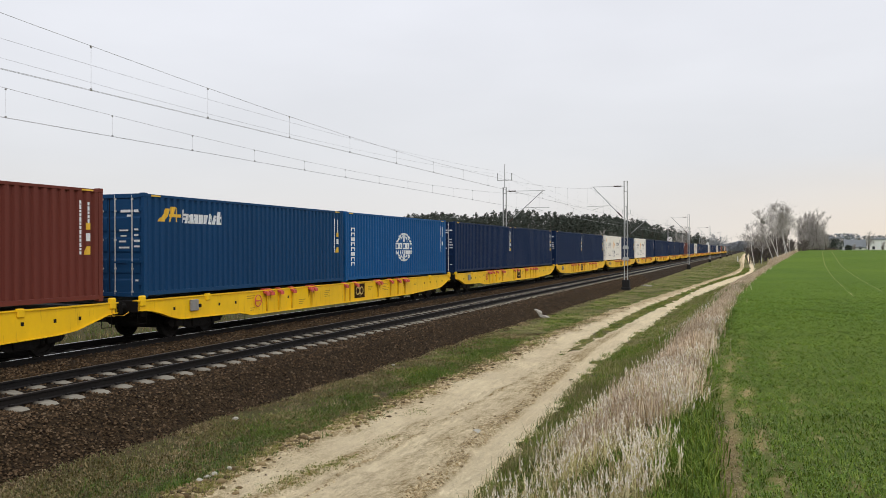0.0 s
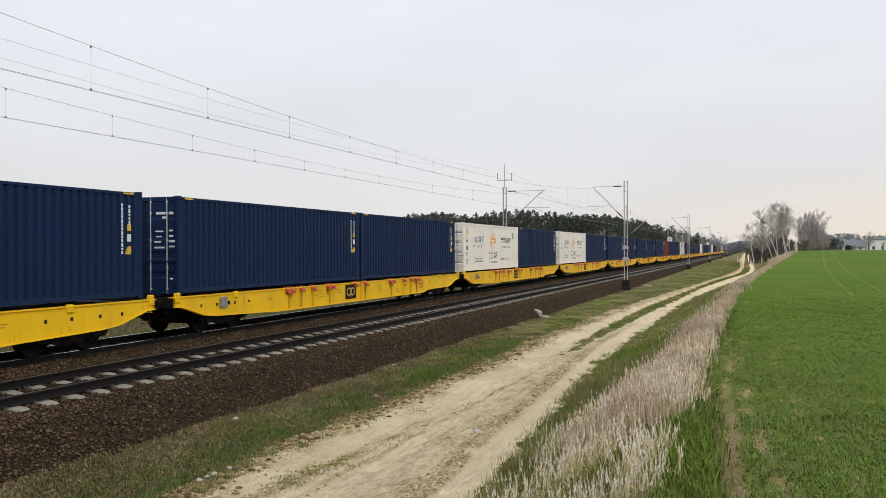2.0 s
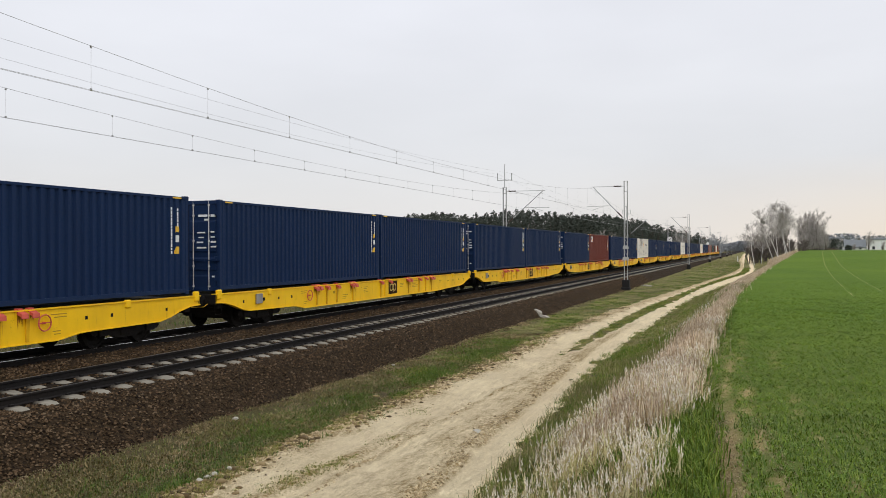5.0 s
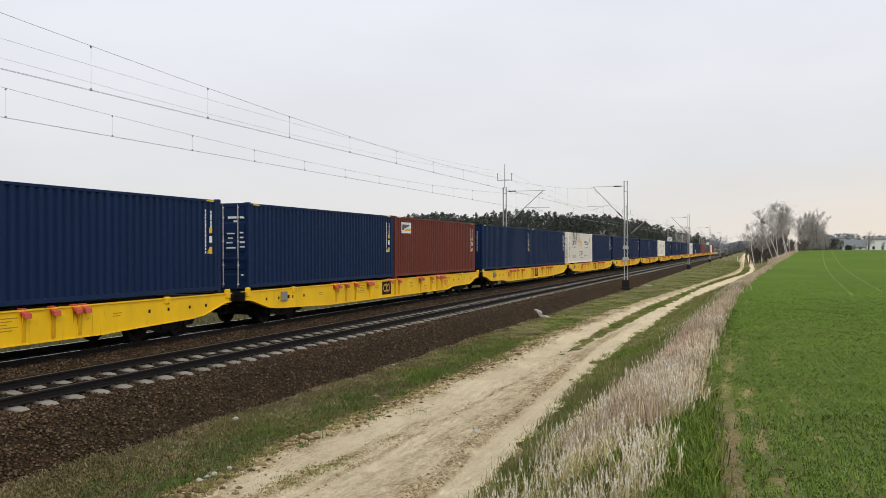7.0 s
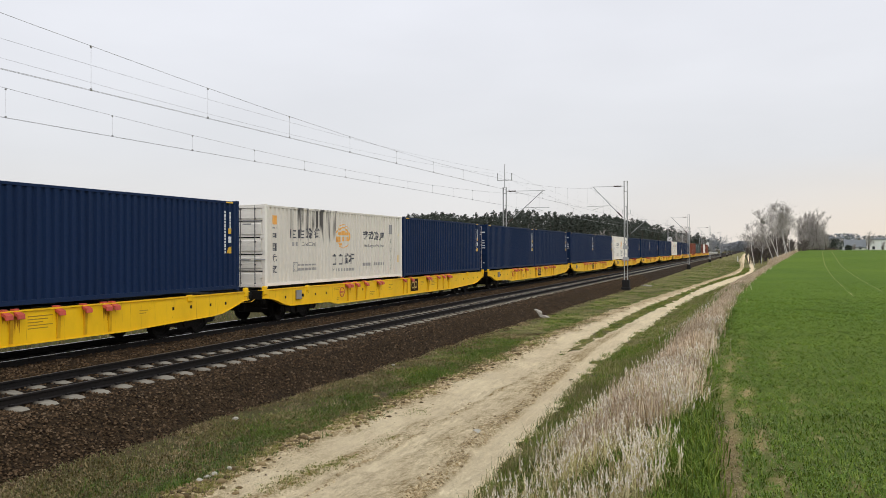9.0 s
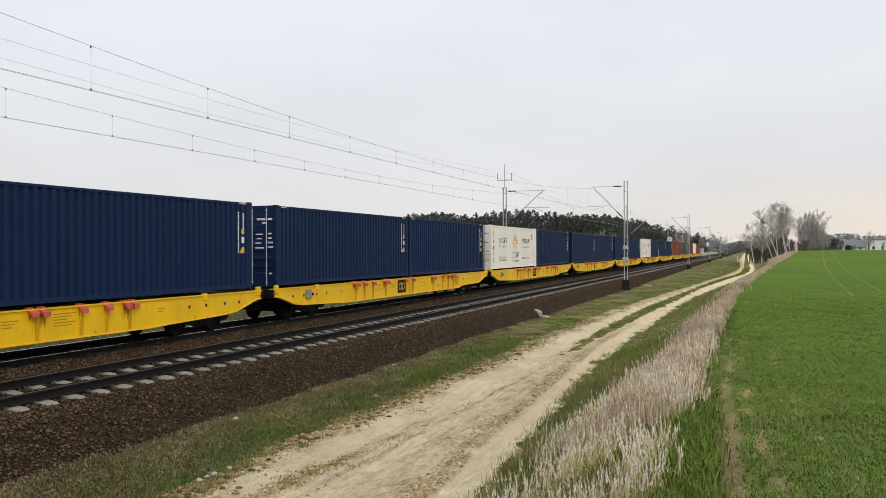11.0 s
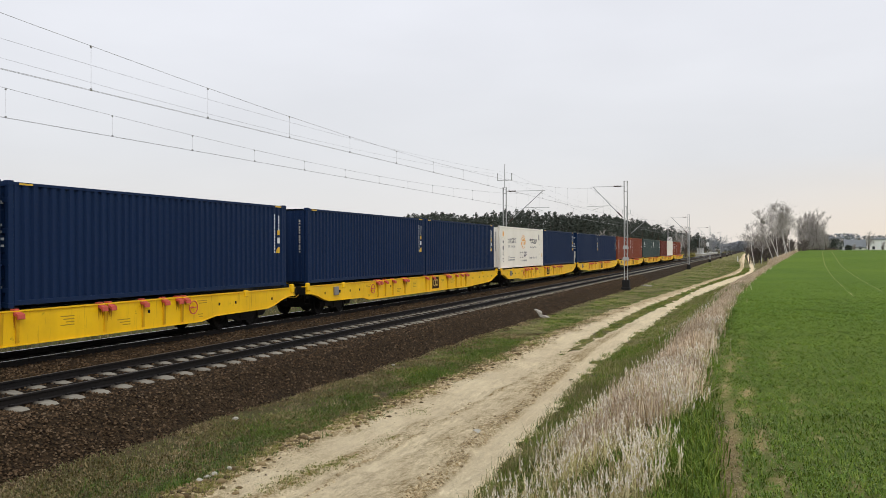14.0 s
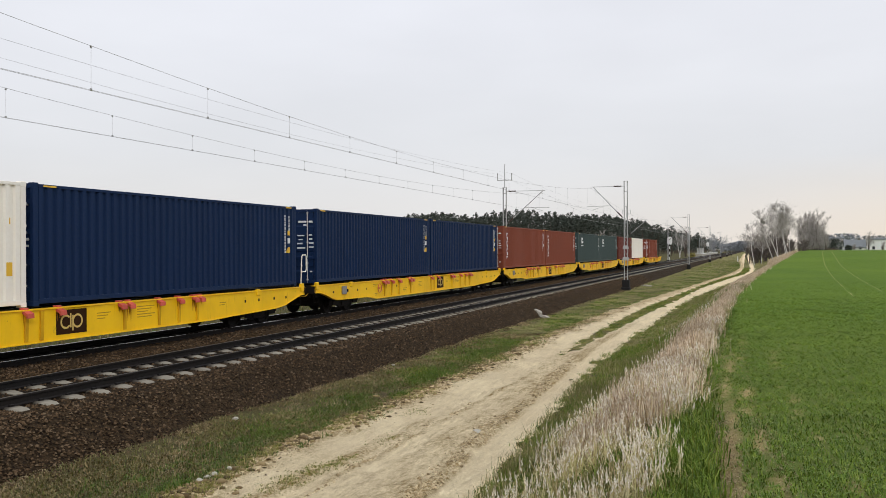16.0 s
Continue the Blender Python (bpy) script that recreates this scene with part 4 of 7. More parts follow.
def rib_x(y):
    """How far the side wall lies behind its outer plane at y."""
    u = ((y - 0.10) / RIB_P) % 1.0
    return 0.056 * float(np.interp(u, [0.0, 0.17, 0.29, 0.71, 0.83, 1.0], [1, 1, 0, 0, 1, 1]))


def drape(me):
    """Cut a flat sign at the wall's ribs and lay it on them, as paint lies."""
    bm = bmesh.new()
    bm.from_mesh(me)
    ys = [v.co.y for v in bm.verts]
    lo, hi = min(ys), max(ys)
    for i in range(int((lo - 0.1) / RIB_P) - 1, int((hi - 0.1) / RIB_P) + 2):
        for u in (0.17, 0.29, 0.71, 0.83):
            y = 0.10 + (i + u) * RIB_P
            if lo < y < hi:
                bmesh.ops.bisect_plane(bm, geom=bm.verts[:] + bm.edges[:] + bm.faces[:], plane_co=(0, y, 0), plane_no=(0, 1, 0))
    for v in bm.verts:
        if 0.12 < v.co.y < CL - 0.12:
            v.co.x -= rib_x(v.co.y) + 0.001
    bm.to_mesh(me)
    bm.free()
    me.update()
    return me


def text_mesh(words, size, bold=0.0):
    cu = bpy.data.curves.new("lettering", "FONT")
    cu.body, cu.size, cu.align_x, cu.align_y = words, size, "CENTER", "CENTER"
    cu.resolution_u = 3
    cu.offset = bold
    ob = bpy.data.objects.new("lettering", cu)
    scene.collection.objects.link(ob)
    dg = bpy.context.evaluated_depsgraph_get()
    me = bpy.data.meshes.new_from_object(ob.evaluated_get(dg))
    bpy.data.objects.remove(ob)
    return me


def letter(words, size, x, y, z, material, parent, stretch=1.0, bold=0.0):
    """Lettering on the camera-side face of a thing."""
    me = text_mesh(words, size, bold)
    me.transform(Matrix(((0, 0, 1, x), (stretch, 0, 0, y), (0, 1, 0, z), (0, 0, 0, 1))))
    me.materials.clear()
    me.materials.append(material)
    return part("lettering", me, None, parent)


SIGNS = ("lettering", "side_lettering", "data_plate", "warning_sticker", "name_sign", "small_lettering", "small_sign", "grey_patch", "round_emblem", "emblem_sign", "square_sign", "phone_sign",
         "globe_emblem", "block_sign", "upright_sign", "wing_emblem", "slanted_sign", "flag_panel", "flag_emblem", "flag_bar", "square_emblem")


def drape_signs(c):
    for ob in c.children_recursive:
        if ob.name.split(".")[0] in SIGNS:
            drape(ob.data)


def build_container(label, paint, kind="plain", length=CL, closed=False):
    c = thing("shipping_container", label, "shipping container", "containers on the train")
    H, W, Ln = CH, CW / 2, length
    for side in (1, -1):
        part("side_panel", corrugated(0.10, Ln - 0.10, 0.16, H - 0.10, side * (W - 0.006), side), paint, c)
        part("top_rail", Mesh().box((min(side * W, side * (W - 0.06)), 0.16, H - 0.105), (max(side * W, side * (W - 0.06)), Ln - 0.16, H - 0.03), 0.006), paint, c)
        part("bottom_rail", Mesh().box((min(side * W, side * (W - 0.05)), 0.16, 0.055), (max(side * W, side * (W - 0.05)), Ln - 0.16, 0.17), 0.006), paint, c)
        for y0 in (0.0, Ln - 0.16):
            part("corner_post", Mesh().box((min(side * (W - 0.004), side * (W - 0.12)), y0 + 0.004, 0.11), (max(side * (W - 0.004), side * (W - 0.12)), y0 + 0.156, H - 0.11), 0.012), paint, c)
            for z0 in (0.0, H - 0.118):
                part("corner_casting", Mesh().box((min(side * W, side * (W - 0.162)), y0 - 0.004, z0), (max(side * W, side * (W - 0.162)), y0 + 0.164, z0 + 0.118), 0.012), DARK_STEEL if kind == "dark" else paint, c)
    # roof with shallow cross ribs
    m = Mesh()
    n = 40
    vs = []
    for i in range(2 * n + 1):
        y = 0.1 + (Ln - 0.2) * i / (2 * n)
        z = H - 0.035 - (0.018 if i % 2 else 0.0)
        vs += [(-W + 0.03, y, z), (W - 0.03, y, z)]
    m.add(vs, [(2 * i, 2 * i + 2, 2 * i + 3, 2 * i + 1) for i in range(2 * n)])
    part("roof", m, paint, c)
    part("underframe", Mesh().box((-W + 0.05, 0.1, 0.06), (W - 0.05, Ln - 0.1, 0.15)), DARK_STEEL, c)
    em = Mesh()
    q = corrugated(-W + 0.1, W - 0.1, 0.12, H - 0.1, Ln - 0.03, 1, n=8)
    em.add([(v[1], v[0], v[2]) for v in q.v], q.f)
    part("end_panel", em, paint, c)
    part("door_gasket", Mesh().box((-0.013, 0.05, 0.145), (0.013, 0.08, H - 0.145)), DARK_STEEL, c, "black rubber door seal")
    # header, sill and two door leaves facing the oncoming end
    part("door_header", Mesh().box((-W + 0.1, 0.0, H - 0.14), (W - 0.1, 0.06, H - 0.02), 0.006), paint, c)
    part("door_sill", Mesh().box((-W + 0.1, 0.0, 0.02), (W - 0.1, 0.06, 0.14), 0.006), paint, c)
    for sx in (-1, 1):
        a, b = sorted((sx * 0.012, sx * (W - 0.115)))
        d = Mesh()
        d.box((a, 0.055, 0.145), (b, 0.085, H - 0.145))
        for zc in (0.30, 0.86, 1.45, 2.03, 2.58):
            d.prism([(0.055, zc - 0.22), (0.03, zc - 0.17), (0.03, zc + 0.17), (0.055, zc + 0.22)], "x", a + 0.06, b - 0.06)
        leaf = part("door", d, paint, c)
        for u in (0.22, 0.80):
            x = sx * u
            rod = Mesh().tube([(x, 0.012, 0.05), (x, 0.012, H - 0.05)], 0.016, 6)
            for z in (0.16, 0.8, 1.6, 2.4, H - 0.16):
                rod.box((x - 0.035, 0.005, z - 0.025), (x + 0.035, 0.04, z + 0.025), 0.006)
            r = part("lock_rod", rod, DOOR_ROD if kind == "cream" else ROD, leaf, "steel locking rod")
            part("rod_handle", Mesh().box((x - 0.02, -0.012, 0.96), (x + sx * 0.42 if sx > 0 else x + 0.02, 0.006, 1.0)) if sx > 0 else Mesh().box((x - 0.42, -0.012, 0.96), (x + 0.02, 0.006, 1.0)), GALV if kind == "cream" else paint, leaf)
        for z in (0.4, 1.05, 1.75, 2.45):
            a2, b2 = sorted((sx * (W - 0.20), sx * (W - 0.02)))
            part("hinge", Mesh().box((a2, 0.0, z - 0.06), (b2, 0.03, z + 0.06), 0.008), paint, leaf)
    r = random.Random(label)
    if kind != "cream":
        for x0, x1, z, h in ((0.40, 0.74, 2.36, 0.075), (0.86, 1.04, 2.36, 0.075), (0.62, 0.76, 2.24, 0.06), (0.86, 1.0, 1.86, 0.05), (0.36, 0.66, 1.84, 0.045), (0.86, 1.05, 1.70, 0.055), (0.40, 0.60, 1.69, 0.04),
                             (0.86, 1.06, 1.54, 0.06), (0.34, 0.58, 1.53, 0.05), (0.86, 1.06, 1.39, 0.05), (0.34, 0.7, 1.36, 0.05), (0.9, 1.0, 0.45, 0.05)):
            part("door_lettering", quad2(Mesh(), x0, x1, z, h), WHITE_MARK, c, "white unreadable lettering")
    else:
        # black bars drawn for the shadow lines between the door panels
        for z in (0.58, 1.16, 1.74, 2.31):
            for x0, x1 in ((-1.1, -0.04), (0.04, 1.1)):
                part("door_groove", Mesh().box((x0, 0.046, z - 0.018), (x1, 0.056, z + 0.018)), DARK_STEEL, c, "dark bar for the shadow between door panels")
        for z, wd in ((2.30, 0.72), (2.18, 0.35)):
            part("door_lettering", quad2(Mesh(), 0.30, 0.30 + wd, z, 0.05), PALE_MARK, c, "grey unreadable lettering")
    if closed:
        # doors to the rear, the plain end in front with one upright row of lettering
        half = Matrix.Translation((0, Ln, 0)) @ Matrix.Rotation(math.pi, 4, "Z")
        for ob in list(c.children_recursive):
            if ob.name.startswith(("end_panel", "door", "lock_rod", "rod_handle", "hinge")):
                ob.data.transform(half)
        col = Mesh()
        for i in range(11):
            z = 2.45 - i * 0.118
            h = (0.09, 0.06, 0.10)[i % 3]
            col.add([(0.82, 0.022, z - h), (0.89, 0.022, z - h), (0.89, 0.022, z), (0.82, 0.022, z)], [(0, 1, 2, 3)])
        part("end_lettering", col, PALE_MARK, c, "upright unreadable lettering")
    return c


def quad2(m, x0, x1, z, h):
    return m.add([(x0, 0.026, z), (x1, 0.026, z), (x1, 0.026, z + h), (x0, 0.026, z + h)], [(0, 1, 2, 3)])


XF = CW / 2 - 0.0015       # just proud of the outer rib plane


def side_marks(c, yellow=True, col=None):
    """Upright rows of white lettering and yellow stickers near the closed end."""
    for y, z1, z0 in ((11.39, 2.55, 1.2), (11.67, 2.52, 2.1)):
        m = Mesh()
        z = z1
        k = 0
        while z > z0:
            h = (0.08, 0.11, 0.06)[k % 3]
            quad(m, XF, y - 0.034, z - h, y + 0.034, z)
            z -= h + 0.022
            k += 1
        part("side_lettering", m, col or WHITE_MARK, c, "upright white unreadable lettering")
    part("data_plate", quad(Mesh(), XF, 11.60, 1.54, 11.74, 1.74), col or WHITE_MARK, c, "small white plate")
    if yellow:
        part("warning_sticker", quad(Mesh(), XF, 11.60, 1.83, 11.75, 2.0), YELLOW_MARK, c, "yellow height sticker")
        t = Mesh().add([(XF, 11.56, 1.2), (XF, 11.79, 1.2), (XF, 11.73, 1.41), (XF, 11.61, 1.41)], [(0, 1, 2, 3)])
        part("warning_sticker", t, YELLOW_MARK, c, "yellow warning sticker")
    for y in (0.30, CL - 0.75):
        part("hazard_stripe", quad(Mesh(), CW / 2 + 0.0015, y, CH - 0.092, y + 0.40, CH - 0.05), YELLOW_MARK, c, "yellow hazard strip")


def cream_marks(c):
    """Lettering of the cold-store containers; names and what cannot be read stand as plain signs."""
    g, X = GREY_MARK, XF
    for y in (1.95, 2.55):
        m = Mesh()
        quad(m, X, y - 0.19, 1.74, y - 0.12, 2.06)
        quad(m, X, y - 0.06, 1.98, y + 0.18, 2.03)
        quad(m, X, y - 0.06, 1.86, y + 0.16, 1.90)
        quad(m, X, y + 0.03, 1.72, y + 0.08, 1.98)
        quad(m, X, y - 0.06, 1.74, y + 0.19, 1.78)
        part("name_sign", m, g, c, "dark grey brush-style sign")
    letter("冷 链", 0.40, X, 3.45, 1.90, g, c, 1.15, 0.012)
    letter("Cold Chain", 0.23, X, 3.15, 1.52, MID_MARK, c, 1.15, 0.002)
    for y in (5.2, 5.75):
        m = Mesh()
        quad(m, X, y - 0.20, 1.04, y + 0.20, 1.09)
        quad(m, X, y - 0.18, 0.71, y + 0.19, 0.76)
        quad(m, X, y - 0.12, 0.76, y - 0.06, 1.0)
        quad(m, X, y + 0.07, 0.76, y + 0.13, 1.0)
        quad(m, X, y - 0.02, 1.04, y + 0.03, 1.14)
        part("name_sign", m, g, c, "dark grey brush-style sign")
    letter("货柜", 0.46, X, 6.55, 0.90, g, c, 1.05, 0.014)
    letter("by", 0.22, X, 5.1, 0.52, PALE_MARK, c)
    letter("移 动 冷 库", 0.40, X, 9.0, 1.89, g, c, 1.10, 0.012)
    letter("Mobile Refrigerated Warehouse", 0.17, X, 9.0, 1.48, MID_MARK, c, 0.92, 0.002)
    for i, ch in enumerate("中国武汉"):
        letter(ch, 0.29, X, 0.62, 1.78 - i * 0.39, g, c, 1.0, 0.008)

    def row(y0, y1, z, h, mat, label):
        m = Mesh()
        k = y0
        while k < y1 - 0.02:
            quad(m, X, k, z, min(k + 0.1, y1), z + h)
            k += 0.135
        part("small_lettering", m, mat, c, label)
    tiny = "row of small unreadable grey lettering"
    for y0, y1, z, h in ((5.35, 7.03, 0.44, 0.12), (7.8, 8.75, 0.62, 0.13), (9.0, 10.1, 0.62, 0.13), (2.35, 3.7, 0.72, 0.06), (2.35, 3.7, 0.54, 0.10), (1.85, 2.35, 1.45, 0.15), (0.48, 0.78, 2.06, 0.05)):
        row(y0, y1, z, h, PALE_MARK, tiny)
    for i in range(4):
        m = Mesh()
        y, z = 10.9, 1.72 - i * 0.40
        quad(m, X, y - 0.10, z + 0.02, y + 0.10, z + 0.06)
        quad(m, X, y - 0.02, z - 0.12, y + 0.03, z + 0.13)
        quad(m, X, y - 0.10, z - 0.12, y - 0.05, z - 0.02)
        quad(m, X, y + 0.04, z - 0.12, y + 0.11, z - 0.08)
        part("small_sign", m, PALE_MARK, c, "grey unreadable sign")
    part("grey_patch", quad(Mesh(), X, 10.63, 2.02, 11.04, 2.45), PALE_MARK, c, "plain grey square")
    m = Mesh()
    cy, cz = 6.0, 1.86
    ring(m, cy, cz, X, 0.56, 0.60, 36)
    ring(m, cy, cz, X, 0.40, 0.47, 24, 0.5, 2.6)
    quad(m, X, cy - 0.5, cz + 0.05, cy + 0.5, cz + 0.2)
    quad(m, X, cy - 0.56, cz - 0.30, cy - 0.25, cz - 0.02)
    quad(m, X, cy - 0.4, cz - 0.46, cy - 0.15, cz - 0.34)
    quad(m, X, cy - 0.2, cz + 0.2, cy + 0.25, cz + 0.28)
    m.v = [(v[0], cy + (v[1] - cy) * 1.02, cz + (v[2] - cz) * 0.82) for v in m.v]
    part("round_emblem", m, ORANGE_MARK, c, "orange round emblem")
    m = Mesh()
    for k in range(3):
        quad(m, X, cy - 0.12 + k * 0.21, cz - 0.2, cy + 0.03 + k * 0.21, cz - 0.02)
    part("emblem_sign", m, ORANGE_MARK, c, "small orange signs")
    part("square_sign", quad(Mesh(), X, 0.48, 2.2, 0.78, 2.52), ORANGE_MARK, c, "orange square sign")
    part("warning_sticker", quad(Mesh(), X, 11.62, 0.73, 11.84, 1.04), YELLOW_MARK, c, "yellow sticker")
    part("warning_sticker", quad(Mesh(), X, 11.70, 1.9, 11.78, 2.05), YELLOW_MARK, c, "yellow sticker")
    m = Mesh()
    for y0, z0, y1, z1 in ((1.9, 0.52, 2.22, 0.55), (1.9, 0.83, 2.22, 0.86), (1.9, 0.52, 1.93, 0.86), (2.19, 0.52, 2.22, 0.86)):
        quad(m, X, y0, z0, y1, z1)
    ring(m, 2.07, 0.69, X, 0.08, 0.12, 12, 1.2, 5.0)
    part("phone_sign", m, PALE_MARK, c, "grey framed telephone sign")


def globe_marks(c):
    side_marks(c, False)
    X, cy, cz = XF, 6.3, 1.43
    lines = Mesh()
    ring(lines, cy, cz, X, 0.60, 0.68, 40, 0.36, 2.78)
    ring(lines, cy, cz, X, 0.60, 0.68, 40, 3.50, 5.92)
    for w in (0.25, 0.48):
        for s in (-1, 1):
            for a0, a1 in ((0.42, 1.45), (-1.45, -0.55)):
                vs, fs = [], []
                for i in range(9):
                    a = a0 + (a1 - a0) * i / 8
                    for k in (0, 0.04):
                        vs.append((X, cy + s * (w * math.cos(a) + k), cz + 0.65 * math.sin(a)))
                lines.add(vs, [(2 * i, 2 * i + 1, 2 * i + 3, 2 * i + 2) for i in range(8)])
    quad(lines, X, cy - 0.025, cz + 0.25, cy + 0.025, cz + 0.62)
    quad(lines, X, cy - 0.025, cz - 0.62, cy + 0.025, cz - 0.34)
    lines.v = [(x, cy + (y - cy) * 1.4, z) for x, y, z in lines.v]
    part("globe_emblem", lines, WHITE_MARK, c, "white line globe emblem")
    for i in range(5):
        m = Mesh()
        y = cy - 1.08 + i * 0.44
        quad(m, X, y, cz - 0.10, y + 0.11, cz + 0.20)
        quad(m, X, y + 0.27, cz - 0.10, y + 0.37, cz + 0.20)
        quad(m, X, y + 0.11, cz + 0.13, y + 0.27, cz + 0.20)
        quad(m, X, y + 0.11, cz - 0.10, y + 0.27, cz - 0.03)
        part("block_sign", m, WHITE_MARK, c, "white block sign")
    m = Mesh()
    for i in range(8):
        quad(m, X, cy - 1.05 + i * 0.265, cz - 0.34, cy - 1.05 + i * 0.265 + 0.2, cz - 0.16)
    part("small_sign", m, WHITE_MARK, c, "row of small white block signs")
    m = Mesh()
    for i in range(8):
        z = 2.18 - i * 0.205
        quad(m, X, 0.48, z, 0.90, z + 0.055)
        quad(m, X, 0.48, z - 0.10, 0.60 + 0.1 * (i % 3), z)
        quad(m, X, 0.80, z - 0.10, 0.90, z)
    part("upright_sign", m, WHITE_MARK, c, "bold white upright block signs")


def wing_marks(c):
    side_marks(c)
    X = XF
    for pts in (((0.62, 2.12), (0.95, 2.12), (1.12, 2.5), (0.98, 2.5)), ((1.06, 2.12), (1.2, 2.12), (1.38, 2.56), (1.2, 2.56)),
                ((1.38, 2.12), (1.5, 2.12), (1.5, 2.45), (1.38, 2.56))):
        part("wing_emblem", Mesh().add([(X, y, z) for y, z in pts], [(0, 1, 2, 3)]), YELLOW_MARK, c, "yellow stroke of a wing emblem")
    part("wing_emblem", quad(Mesh(), X + 0.001, 1.08, 2.26, 1.62, 2.35), YELLOW_MARK, c, "yellow stroke of a wing emblem")
    for i, h in enumerate((0.40, 0.28, 0.28, 0.28, 0.28, 0.32, 0.28, 0.40)):
        m = Mesh()
        y = 1.70 + i * 0.253
        m.add([(X, y - 0.01, 2.1), (X, y + 0.08, 2.1), (X, y + 0.12, 2.1 + h), (X, y + 0.03, 2.1 + h)], [(0, 1, 2, 3)])
        m.add([(X, y + 0.13, 2.1), (X, y + 0.22, 2.1), (X, y + 0.25, 2.38), (X, y + 0.16, 2.38)], [(0, 1, 2, 3)])
        quad(m, X, y + 0.08, 2.1 + 0.21 * ((i * 5 + 1) % 2), y + 0.17, 2.17 + 0.21 * ((i * 5 + 1) % 2))
        quad(m, X, y + 0.07, 2.2 + 0.08 * (i % 2), y + 0.17, 2.27 + 0.08 * (i % 2))
        part("slanted_sign", m, WHITE_MARK, c, "white slanted block sign")


def flag_marks(c):
    side_marks(c)
    m = quad(Mesh(), XF, 0.75, 2.1, 2.1, 2.62)
    p = part("flag_panel", m, WHITE_MARK, c, "small white flag panel")
    q = Mesh()
    q.add([(XF + 0.001, 0.85, 2.18), (XF + 0.001, 1.1, 2.3), (XF + 0.001, 1.9, 2.5), (XF + 0.001, 0.85, 2.52)], [(0, 1, 2, 3)])
    part("flag_emblem", q, GREY_MARK, p)
    q = Mesh()
    quad(q, XF + 0.001, 1.2, 2.2, 2.0, 2.32)
    part("flag_bar", q, YELLOW_MARK, p)


def tall_marks(c, y=0.9):
    m = Mesh()
    for i in range(7):
        z = 2.35 - i * 0.26
        quad(m, XF, y - 0.16, z, y + 0.16, z + 0.07)
        quad(m, XF, y - 0.16 + 0.2 * (i % 2), z - 0.12, y - 0.04 + 0.2 * (i % 2), z)
    part("upright_sign", m, WHITE_MARK, c, "bold white upright block signs")
    side_marks(c, False)


def square_marks(c):
    m = Mesh()
    quad(m, XF, 1.6, 1.9, 2.0, 2.45)
    quad(m, XF, 2.05, 1.9, 2.6, 2.1)
    quad(m, XF, 2.1, 2.2, 2.4, 2.45)
    for i in range(5):
        quad(m, XF, 1.5 + i * 0.3, 1.62, 1.7 + i * 0.3, 1.74)
    part("square_emblem", m, WHITE_MARK, c, "white square emblem with lettering")
    side_marks(c, False)


def stained_paint():
    m = Mat("cream_paint_with_black_run_stains", 0.5)
    tc = m.n("TexCoord")
    sp = m.n("SeparateXYZ")
    m.link(tc.outputs["Object"], sp.inputs[0])
    streak = m.span(m.noise(1.0, 4, 0.7, (1, 4.5, 0.12), shift=False), 0.46, 0.55)
    low = m.span(m.noise(1.3, 2, 0.5, (1, 2.5, 0.01), shift=False), 0.3, 0.7, 1.4, 2.45)
    run = m.math("MULTIPLY", m.span(m.math("SUBTRACT", sp.outputs[2], low), -0.05, 0.25), streak)
    band = m.math("MULTIPLY", m.span(sp.outputs[1], 1.5, 2.2), m.span(sp.outputs[1], 5.7, 5.2))
    fine = m.span(m.noise(10, 3), 0.3, 0.7)
    c = m.mix(m.math("MULTIPLY", fine, 0.15), (0.72, 0.68, 0.60), (0.5, 0.46, 0.4))
    m.base(m.mix(m.math("MULTIPLY", m.math("MULTIPLY", run, band), 0.95), c, (0.035, 0.033, 0.032)))
    return m.m


# what stands on each wagon, first the container that comes by first
LOAD = {-1: ("red", "red"), 0: ("wing", "globe"), 1: ("navy", "navy"), 2: ("navy", "navy"), 3: ("cream", "navy"), 4: ("cream", "navy"), 5: ("navy", "navy"), 6: ("navy", "navy"),
        7: ("navy", "flag"), 8: ("navy_closed", "navy"), 9: ("stained", "navy"), 10: ("navy", "navy"), 11: ("navy", "navy"), 12: ("cream", "navy"), 13: ("navy_closed", "navy"),
        14: ("navy_closed", "navy"), 15: ("cream_closed", "navy"), 16: ("navy", "navy"), 17: ("rust", "rust"), 18: ("green", "green"), 19: ("red", "plainwhite"), 20: ("rust", None)}


